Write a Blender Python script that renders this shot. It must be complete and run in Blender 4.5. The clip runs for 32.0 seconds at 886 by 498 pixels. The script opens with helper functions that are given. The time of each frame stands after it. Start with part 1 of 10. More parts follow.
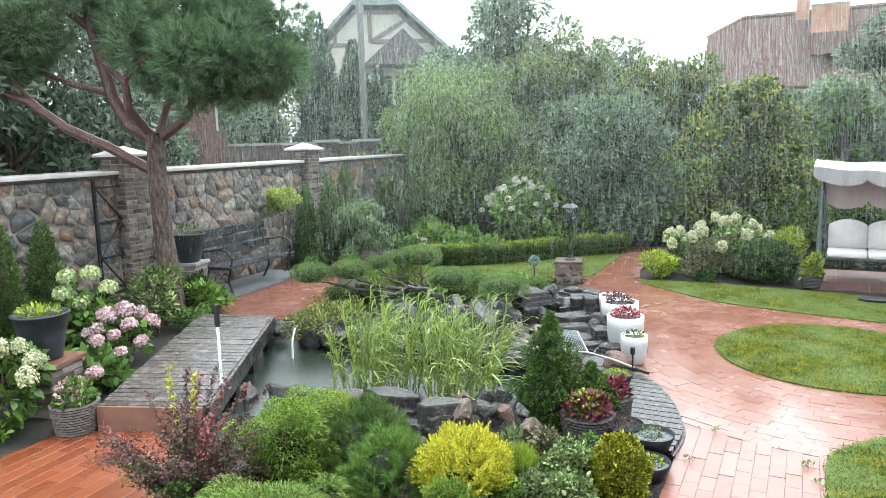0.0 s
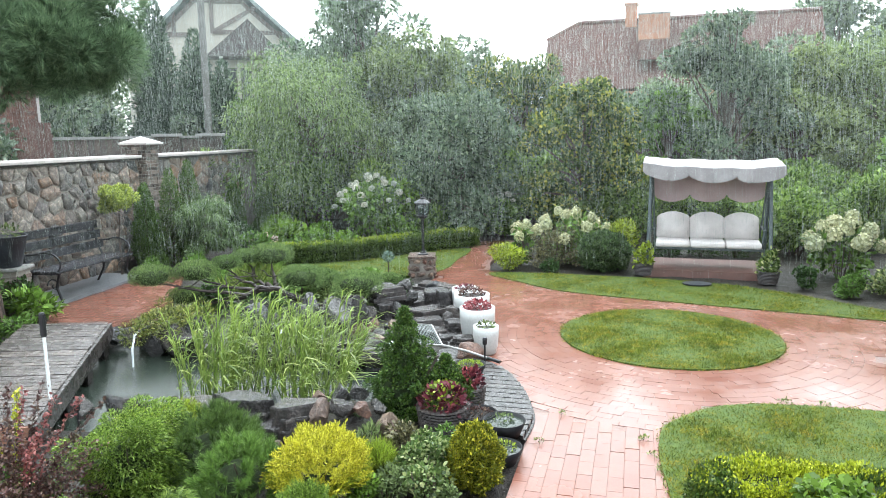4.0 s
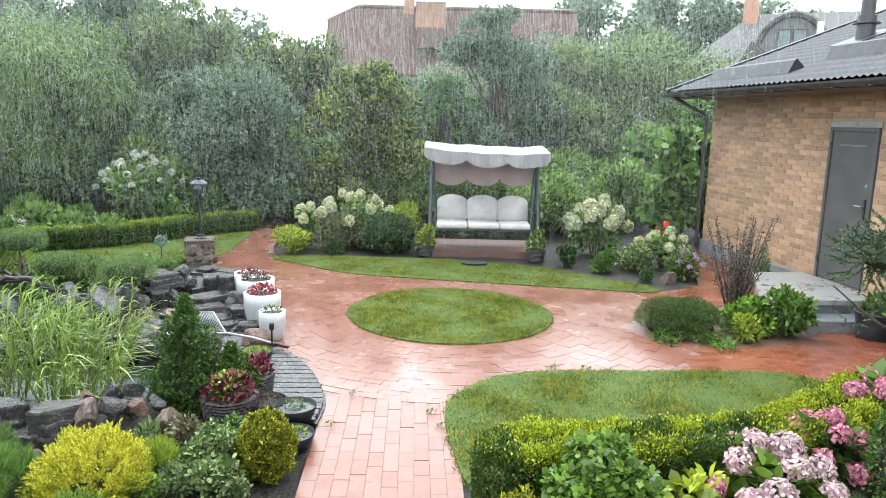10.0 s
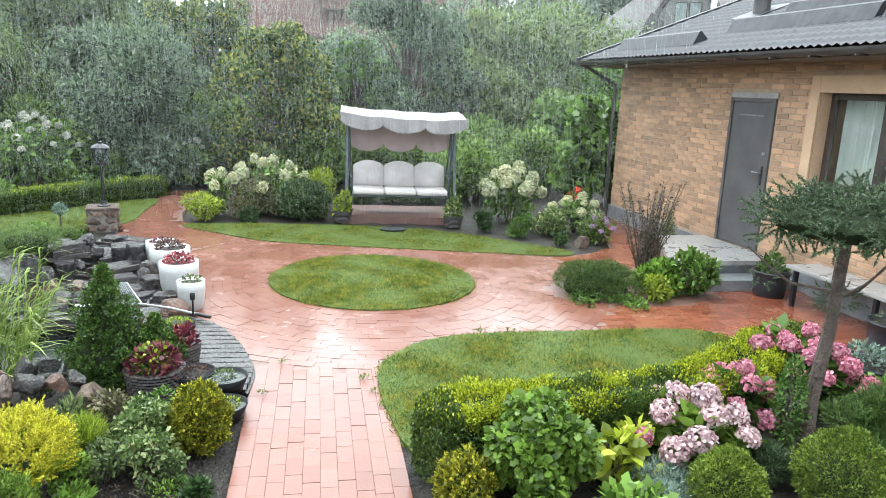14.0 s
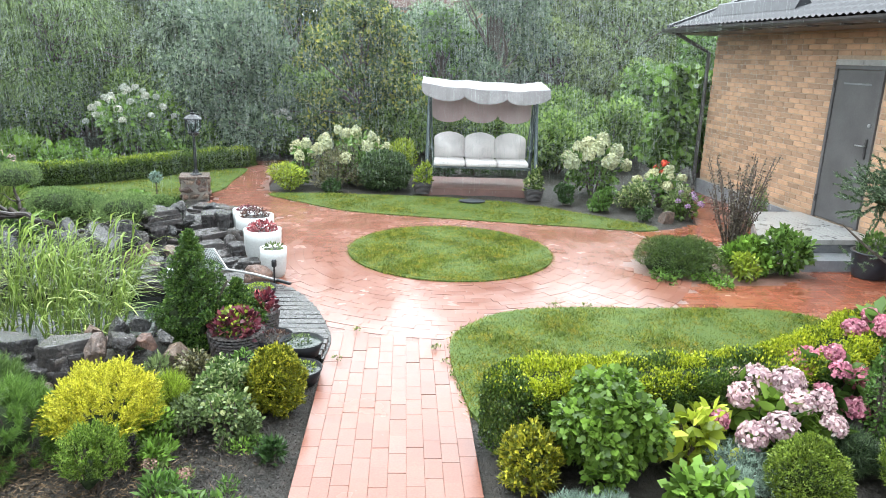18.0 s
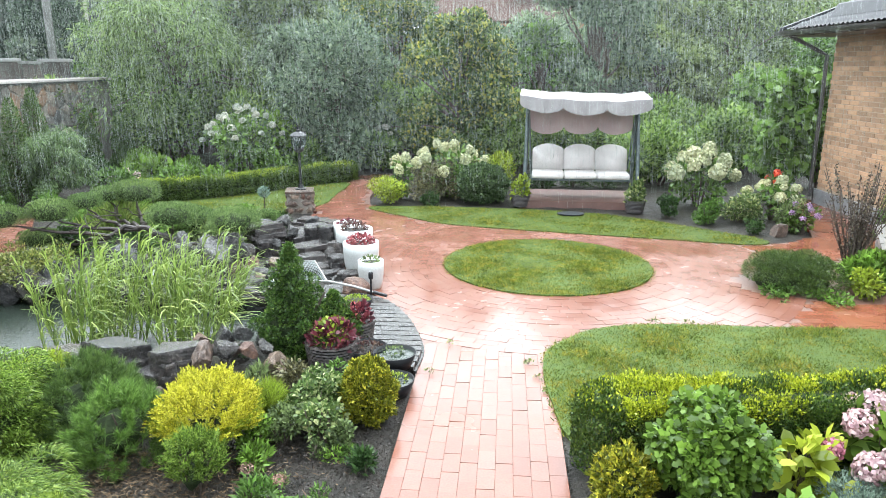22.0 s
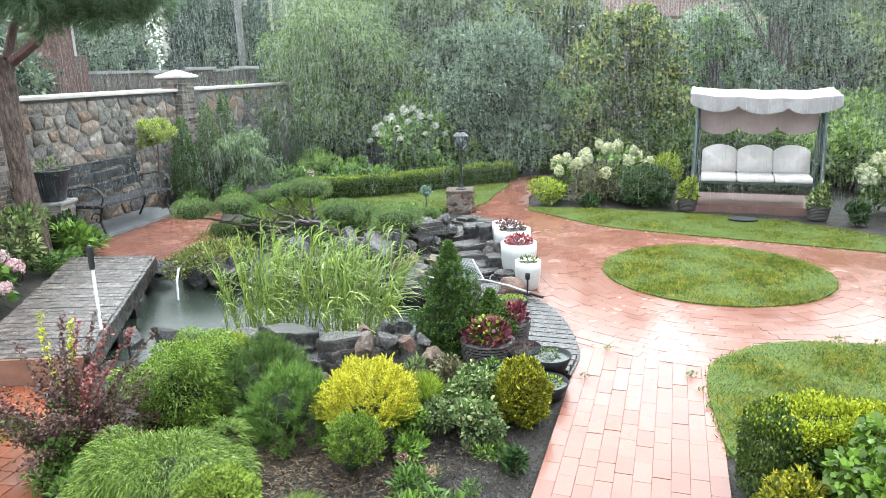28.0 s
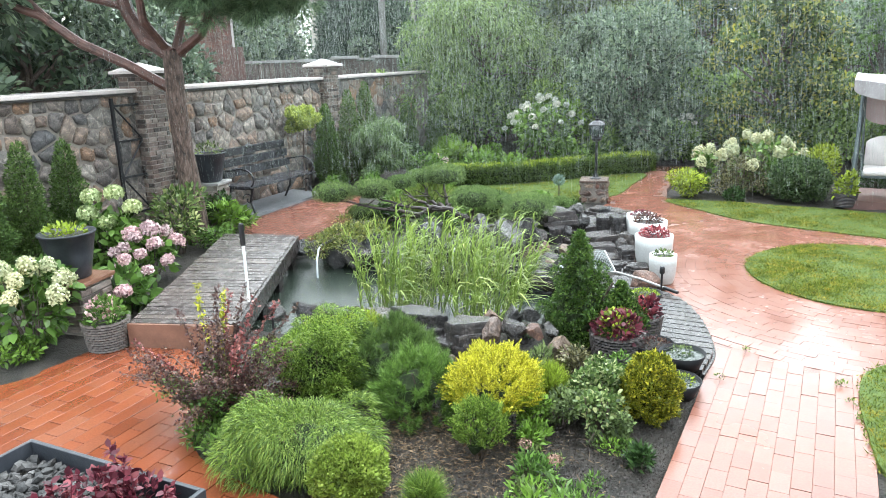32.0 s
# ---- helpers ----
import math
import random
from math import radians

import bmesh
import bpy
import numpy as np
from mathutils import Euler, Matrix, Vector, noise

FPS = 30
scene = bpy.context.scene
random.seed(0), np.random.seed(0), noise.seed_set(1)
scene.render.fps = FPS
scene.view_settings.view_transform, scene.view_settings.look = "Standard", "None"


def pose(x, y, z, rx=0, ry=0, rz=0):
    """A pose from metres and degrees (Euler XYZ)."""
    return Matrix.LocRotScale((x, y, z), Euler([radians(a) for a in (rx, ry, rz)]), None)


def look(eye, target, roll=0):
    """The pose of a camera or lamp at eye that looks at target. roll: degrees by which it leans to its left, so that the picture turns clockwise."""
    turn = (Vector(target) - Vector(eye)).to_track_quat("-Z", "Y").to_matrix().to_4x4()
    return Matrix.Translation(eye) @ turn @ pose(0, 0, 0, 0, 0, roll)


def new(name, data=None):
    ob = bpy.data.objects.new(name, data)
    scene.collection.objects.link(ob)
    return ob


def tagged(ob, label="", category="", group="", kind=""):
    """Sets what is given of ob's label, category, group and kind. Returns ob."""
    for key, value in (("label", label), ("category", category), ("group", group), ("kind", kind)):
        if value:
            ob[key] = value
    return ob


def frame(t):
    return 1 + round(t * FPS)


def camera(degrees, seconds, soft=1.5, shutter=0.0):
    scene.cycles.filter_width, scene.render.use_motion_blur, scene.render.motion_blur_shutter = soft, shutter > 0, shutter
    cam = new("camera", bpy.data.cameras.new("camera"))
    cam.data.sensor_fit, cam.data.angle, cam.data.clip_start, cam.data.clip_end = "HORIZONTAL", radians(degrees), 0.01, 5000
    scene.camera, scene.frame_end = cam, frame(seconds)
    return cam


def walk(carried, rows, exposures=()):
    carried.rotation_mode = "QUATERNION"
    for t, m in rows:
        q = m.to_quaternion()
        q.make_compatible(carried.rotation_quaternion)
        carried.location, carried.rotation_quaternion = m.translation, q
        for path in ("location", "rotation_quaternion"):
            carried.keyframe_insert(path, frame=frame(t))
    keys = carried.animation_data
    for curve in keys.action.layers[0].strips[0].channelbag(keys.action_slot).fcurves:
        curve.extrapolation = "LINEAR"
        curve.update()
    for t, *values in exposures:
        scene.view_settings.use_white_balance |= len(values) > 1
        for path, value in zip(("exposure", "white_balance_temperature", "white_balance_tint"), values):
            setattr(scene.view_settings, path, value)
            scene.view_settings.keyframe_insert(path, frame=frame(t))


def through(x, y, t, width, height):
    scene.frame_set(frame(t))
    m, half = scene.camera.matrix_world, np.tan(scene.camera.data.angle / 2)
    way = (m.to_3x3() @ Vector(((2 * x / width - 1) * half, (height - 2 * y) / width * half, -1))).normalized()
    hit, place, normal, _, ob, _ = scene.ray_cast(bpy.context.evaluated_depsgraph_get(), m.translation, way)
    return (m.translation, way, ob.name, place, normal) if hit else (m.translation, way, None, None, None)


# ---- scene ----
cam = camera(63.8, 32.0, soft=0.35)
PATH = [
    (0, (0.851, -0.062, 2.298), (0.1, 1.768, 2.0), -1.4),
    (0.5, (0.854, -0.07, 2.298), (0.138, 1.774, 1.999), -1.4),
    (1, (0.859, -0.054, 2.296), (0.181, 1.803, 1.996), -1.4),
    (1.5, (0.863, -0.055, 2.296), (0.228, 1.817, 1.993), -1.3),
    (2, (0.868, -0.052, 2.296), (0.283, 1.836, 1.989), -1.3),
    (2.5, (0.858, -0.044, 2.294), (0.332, 1.86, 1.982), -0.9),
    (3, (0.855, -0.029, 2.286), (0.388, 1.89, 1.972), -0.9),
    (3.5, (0.854, -0.035, 2.289), (0.444, 1.897, 1.974), -0.9),
    (5.5, (0.841, -0.044, 2.291), (0.632, 1.919, 1.971), -0.6),
    (6, (0.837, -0.061, 2.297), (0.692, 1.907, 1.975), -0.4),
    (6.5, (0.828, -0.059, 2.297), (0.752, 1.912, 1.97), -0.2),
    (7, (0.826, -0.065, 2.298), (0.814, 1.907, 1.964), -0.0),
    (7.5, (0.821, -0.056, 2.287), (0.862, 1.914, 1.946), 0.2),
    (8, (0.837, -0.047, 2.283), (0.913, 1.921, 1.935), 0.5),
    (8.5, (0.864, -0.045, 2.286), (0.963, 1.921, 1.931), 0.8),
    (9, (0.891, -0.033, 2.273), (1.02, 1.931, 1.916), 1.0),
    (9.5, (0.862, -0.021, 2.265), (1.039, 1.939, 1.908), 1.3),
    (10, (0.796, -0.011, 2.278), (1.043, 1.941, 1.917), 1.4),
    (10.5, (0.738, -0.009, 2.281), (1.063, 1.93, 1.916), 1.5),
    (11, (0.697, -0.005, 2.284), (1.096, 1.919, 1.911), 1.6),
    (11.5, (0.67, -0.01, 2.287), (1.127, 1.899, 1.905), 1.7),
    (12, (0.649, -0.013, 2.284), (1.147, 1.884, 1.892), 1.9),
    (12.5, (0.635, -0.018, 2.281), (1.158, 1.871, 1.881), 2.1),
    (13, (0.631, -0.01, 2.28), (1.161, 1.874, 1.867), 2.2),
    (13.5, (0.613, -0.004, 2.275), (1.134, 1.879, 1.847), 2.3),
    (14, (0.605, 0.009, 2.266), (1.109, 1.893, 1.822), 2.4),
    (14.5, (0.606, 0.016, 2.263), (1.09, 1.901, 1.802), 2.5),
    (16.5, (0.642, 0.014, 2.257), (1.031, 1.909, 1.748), 2.4),
    (17, (0.658, 0.01, 2.26), (1.011, 1.909, 1.743), 2.2),
    (17.5, (0.668, 0.011, 2.261), (0.983, 1.915, 1.737), 2.1),
    (18, (0.681, 0.02, 2.257), (0.955, 1.929, 1.73), 1.9),
    (18.5, (0.695, 0.017, 2.263), (0.929, 1.932, 1.737), 1.6),
    (19, (0.707, 0.022, 2.262), (0.908, 1.943, 1.742), 1.2),
    (19.5, (0.722, 0.032, 2.261), (0.892, 1.957, 1.748), 0.9),
    (20, (0.728, 0.038, 2.267), (0.87, 1.967, 1.761), 0.5),
    (20.5, (0.735, 0.038, 2.265), (0.844, 1.971, 1.764), 0.3),
    (21, (0.74, 0.041, 2.256), (0.812, 1.978, 1.759), 0.1),
    (21.5, (0.743, 0.035, 2.259), (0.775, 1.972, 1.763), 0.1),
    (22, (0.748, 0.036, 2.261), (0.739, 1.973, 1.763), 0.0),
    (22.5, (0.751, 0.043, 2.253), (0.702, 1.98, 1.757), -0.1),
    (23, (0.755, 0.035, 2.257), (0.668, 1.97, 1.762), -0.2),
    (23.5, (0.754, 0.031, 2.259), (0.631, 1.965, 1.764), -0.3),
    (24, (0.753, 0.032, 2.256), (0.595, 1.964, 1.764), -0.4),
    (24.5, (0.748, 0.026, 2.259), (0.555, 1.955, 1.77), -0.5),
    (25, (0.747, 0.039, 2.252), (0.516, 1.965, 1.765), -0.7),
    (25.5, (0.741, 0.029, 2.259), (0.475, 1.951, 1.773), -0.8),
    (27.5, (0.737, 0.038, 2.259), (0.331, 1.933, 1.767), -1.2),
    (28, (0.735, 0.04, 2.256), (0.292, 1.927, 1.765), -1.3),
    (28.5, (0.742, 0.033, 2.259), (0.26, 1.912, 1.77), -1.3),
    (29, (0.752, 0.028, 2.258), (0.231, 1.896, 1.771), -1.5),
    (29.5, (0.758, 0.034, 2.256), (0.195, 1.89, 1.77), -1.7),
    (30, (0.755, 0.034, 2.252), (0.149, 1.877, 1.767), -1.9),
    (30.5, (0.754, 0.035, 2.254), (0.099, 1.86, 1.766), -1.9),
    (31, (0.753, 0.027, 2.254), (0.048, 1.833, 1.76), -1.9),
    (31.5, (0.748, 0.018, 2.255), (-0.002, 1.803, 1.75), -1.8),
    (32, (0.738, 0.011, 2.253), (-0.048, 1.777, 1.74), -1.8),
]
walk(cam, [(t, look(eye, target, roll)) for t, eye, target, roll in PATH], exposures=[(0.0, 2.56, 5980, 3.0), (7.0, 2.48, 5980, 3.0), (13.0, 2.5, 5980, 3.0), (18.0, 2.7, 5980, 3.0), (24.0, 2.74, 5980, 3.0), (32.0, 2.74, 5980, 3.0)])

# ---- sky and light: rain, bright overcast ----
world = bpy.data.worlds.new("overcast_sky")
scene.world = world
world.use_nodes = True
wn = world.node_tree
sky = wn.nodes.new("ShaderNodeTexSky")
sky.sky_type = "NISHITA"
sky.sun_disc = False
sky.sun_elevation = radians(70)
sky.sun_rotation = radians(0)
sky.dust_density = 1.0
grey = wn.nodes.new("ShaderNodeHueSaturation")
grey.inputs["Saturation"].default_value = 0.12
wn.links.new(sky.outputs[0], grey.inputs["Color"])
wn.links.new(grey.outputs[0], wn.nodes["Background"].inputs[0])
wn.nodes["Background"].inputs[1].default_value = 0.15
sun = new("sun", bpy.data.lights.new("sun", "SUN"))
sun.data.energy = 1.2
sun.data.angle = radians(110)
sun.data.color = (1.0, 0.985, 0.96)
sun.matrix_world = look((0, 0, 30), (0, -5.5, 15))

# ---- materials ----
def _nodes(name):
    m = bpy.data.materials.new(name)
    m.use_nodes = True
    n = m.node_tree
    return m, n, n.nodes["Principled BSDF"]


def _add(n, kind, **values):
    node = n.nodes.new(kind)
    for k, v in values.items():
        node.inputs[k.replace("_", " ")].default_value = v
    return node


def _ramp(n, fac, stops):
    r = n.nodes.new("ShaderNodeValToRGB")
    e = r.color_ramp.elements
    while len(e) < len(stops):
        e.new(0.5)
    for el, (p, c) in zip(e, stops):
        el.position, el.color = p, (*c, 1)
    n.links.new(fac, r.inputs[0])
    return r.outputs[0]


def _mix(n, fac, a, b, blend="MIX"):
    x = n.nodes.new("ShaderNodeMix")
    x.data_type, x.blend_type = "RGBA", blend
    for sock, v in ((0, fac), (6, a), (7, b)):
        if isinstance(v, (int, float)):
            x.inputs[sock].default_value = v
        elif isinstance(v, tuple):
            x.inputs[sock].default_value = (*v, 1)
        else:
            n.links.new(v, x.inputs[sock])
    return x.outputs[2]


def _noise(n, scale, detail=4.0, rough=0.6):
    c = n.nodes.new("ShaderNodeTexCoord")
    t = _add(n, "ShaderNodeTexNoise", Scale=scale, Detail=detail, Roughness=rough)
    n.links.new(c.outputs["Object"], t.inputs["Vector"])
    return t.outputs["Fac"]


def _bump(n, bsdf, fac, strength, distance=0.01):
    b = _add(n, "ShaderNodeBump", Strength=strength, Distance=distance)
    n.links.new(fac, b.inputs["Height"])
    n.links.new(b.outputs[0], bsdf.inputs["Normal"])


def foliage(name, dark, light, tip=None, rough=0.34, through=0.3, spec=0.3):
    """Leaves, each with a shade of its own; light shines through them."""
    m, n, b = _nodes(name)
    g = n.nodes.new("ShaderNodeNewGeometry")
    o = n.nodes.new("ShaderNodeObjectInfo")
    stops = [(0.0, tuple(c * 0.58 for c in dark)), (0.68, tuple(c * 1.18 for c in light)), (1.0, tuple(min(0.85, c * 1.2) for c in (tip or [c * 1.35 for c in light])))]
    leaf = _ramp(n, g.outputs["Random Per Island"], stops)
    patch = _ramp(n, _noise(n, 2.3, 3), [(0.3, (0.72, 0.74, 0.7)), (0.7, (1.12, 1.1, 1.02))])
    col = _mix(n, 1.0, leaf, patch, "MULTIPLY")
    tone = _ramp(n, o.outputs["Random"], [(0.0, (0.86, 0.9, 0.86)), (1.0, (1.1, 1.06, 1.0))])
    col = _mix(n, 1.0, col, tone, "MULTIPLY")
    n.links.new(col, b.inputs["Base Color"])
    b.inputs["Roughness"].default_value = rough
    b.inputs["Specular IOR Level"].default_value = spec
    t = n.nodes.new("ShaderNodeBsdfTranslucent")
    n.links.new(col, t.inputs["Color"])
    mx = n.nodes.new("ShaderNodeMixShader")
    mx.inputs[0].default_value = through
    n.links.new(b.outputs[0], mx.inputs[1])
    n.links.new(t.outputs[0], mx.inputs[2])
    n.links.new(mx.outputs[0], n.nodes["Material Output"].inputs[0])
    return m


def surface(name, dark, light, scale=8.0, rough=(0.4, 0.7), bump=0.3, metal=0.0, pieces=0.0, stain=None, fine=60.0, coat=0.0, dist=0.01, spec=0.5):
    """A solid surface: two sizes of mottling, relief, and, with pieces, a shade for each piece."""
    m, n, b = _nodes(name)
    big, small = _noise(n, scale, 5), _noise(n, fine, 4, 0.7)
    col = _ramp(n, big, [(0.32, dark), (0.68, light)])
    col = _mix(n, 1.0, col, _ramp(n, small, [(0.25, (0.8, 0.8, 0.8)), (0.75, (1.15, 1.15, 1.15))]), "MULTIPLY")
    if stain:
        col = _mix(n, _ramp(n, _noise(n, scale * 0.35, 6, 0.7), [(0.5, (0, 0, 0)), (0.68, (1, 1, 1))]), col, stain)
    if pieces:
        o, g = n.nodes.new("ShaderNodeObjectInfo"), n.nodes.new("ShaderNodeNewGeometry")
        s = n.nodes.new("ShaderNodeMath")
        s.operation = "ADD"
        n.links.new(o.outputs["Random"], s.inputs[0])
        n.links.new(g.outputs["Random Per Island"], s.inputs[1])
        w = n.nodes.new("ShaderNodeMath")
        w.operation = "FRACT"
        n.links.new(s.outputs[0], w.inputs[0])
        lo, hi = 1 - pieces, 1 + pieces
        col = _mix(n, 1.0, col, _ramp(n, w.outputs[0], [(0.0, (lo, lo * 1.02, lo * 1.04)), (0.5, (1, 1, 1)), (1.0, (hi, hi * 0.97, hi * 0.93))]), "MULTIPLY")
    n.links.new(col, b.inputs["Base Color"])
    b.inputs["Metallic"].default_value = metal
    b.inputs["Specular IOR Level"].default_value = spec
    b.inputs["Coat Weight"].default_value = coat
    b.inputs["Coat Roughness"].default_value = 0.08
    r = n.nodes.new("ShaderNodeMapRange")
    r.inputs["To Min"].default_value, r.inputs["To Max"].default_value = rough
    n.links.new(big, r.inputs["Value"])
    n.links.new(r.outputs[0], b.inputs["Roughness"])
    if bump:
        _bump(n, b, small, bump, dist)
    return m


def stone_mix(name, tones, scale=5.0, rough=(0.3, 0.6), bump=0.6, spec=0.3, coarse=0.0):
    """Field stones of several colours, one tone for each stone."""
    m, n, b = _nodes(name)
    o, g = n.nodes.new("ShaderNodeObjectInfo"), n.nodes.new("ShaderNodeNewGeometry")
    s = n.nodes.new("ShaderNodeMath")
    s.operation = "ADD"
    n.links.new(o.outputs["Random"], s.inputs[0])
    n.links.new(g.outputs["Random Per Island"], s.inputs[1])
    w = n.nodes.new("ShaderNodeMath")
    w.operation = "FRACT"
    n.links.new(s.outputs[0], w.inputs[0])
    k = len(tones)
    tone = _ramp(n, w.outputs[0], [(i / (k - 1), c) for i, c in enumerate(tones)])
    big, small = _noise(n, scale, 6, 0.65), _noise(n, 42, 5, 0.7)
    col = _mix(n, 1.0, tone, _ramp(n, big, [(0.3, (0.5, 0.5, 0.5)), (0.55, (1.0, 1.0, 1.0)), (0.72, (1.7, 1.7, 1.7))]), "MULTIPLY")
    col = _mix(n, 1.0, col, _ramp(n, small, [(0.3, (0.8, 0.8, 0.8)), (0.7, (1.2, 1.2, 1.2))]), "MULTIPLY")
    n.links.new(col, b.inputs["Base Color"])
    r = n.nodes.new("ShaderNodeMapRange")
    r.inputs["To Min"].default_value, r.inputs["To Max"].default_value = rough
    n.links.new(big, r.inputs["Value"])
    n.links.new(r.outputs[0], b.inputs["Roughness"])
    b.inputs["Specular IOR Level"].default_value = spec
    _bump(n, b, small, bump, 0.012)
    if coarse:
        wide = _add(n, "ShaderNodeBump", Strength=1.0, Distance=coarse)
        n.links.new(_noise(n, 13, 6, 0.7), wide.inputs["Height"])
        n.links.new(wide.outputs[0], n.nodes["Bump"].inputs["Normal"])
        speck = _ramp(n, _noise(n, 24, 7, 0.75), [(0.46, (1, 1, 1)), (0.56, (1.25, 1.22, 1.18)), (0.66, (2.3, 2.2, 2.05))])
        col = _mix(n, 1.0, col, speck, "MULTIPLY")
        n.links.new(col, b.inputs["Base Color"])
    return m


def wet_paving(name, dark, light, third, wet=(0.06, 0.34), spec=0.2):
    """Clinker pavers under a film of rain water: a tone for each, shallow puddles."""
    m, n, b = _nodes(name)
    o, g = n.nodes.new("ShaderNodeObjectInfo"), n.nodes.new("ShaderNodeNewGeometry")
    s = n.nodes.new("ShaderNodeMath")
    s.operation = "ADD"
    n.links.new(o.outputs["Random"], s.inputs[0])
    n.links.new(g.outputs["Random Per Island"], s.inputs[1])
    w = n.nodes.new("ShaderNodeMath")
    w.operation = "FRACT"
    n.links.new(s.outputs[0], w.inputs[0])
    tone = _ramp(n, w.outputs[0], [(0.0, dark), (0.55, light), (1.0, third)])
    c = n.nodes.new("ShaderNodeNewGeometry")
    def world_noise(scale, detail):
        t = _add(n, "ShaderNodeTexNoise", Scale=scale, Detail=detail, Roughness=0.6)
        n.links.new(c.outputs["Position"], t.inputs["Vector"])
        return t.outputs["Fac"]
    small, big = world_noise(75, 4), world_noise(1.3, 4)
    col = _mix(n, 1.0, tone, _ramp(n, small, [(0.25, (0.82, 0.82, 0.82)), (0.75, (1.14, 1.14, 1.14))]), "MULTIPLY")
    col = _mix(n, 1.0, col, _ramp(n, big, [(0.3, (0.84, 0.82, 0.82)), (0.7, (1.1, 1.1, 1.1))]), "MULTIPLY")
    n.links.new(col, b.inputs["Base Color"])
    r = n.nodes.new("ShaderNodeMapRange")
    r.inputs["From Min"].default_value, r.inputs["From Max"].default_value = 0.35, 0.62
    r.inputs["To Min"].default_value, r.inputs["To Max"].default_value = wet
    n.links.new(big, r.inputs["Value"])
    n.links.new(r.outputs[0], b.inputs["Roughness"])
    b.inputs["Specular IOR Level"].default_value = spec
    _bump(n, b, world_noise(28, 3), 0.12, 0.006)
    return m


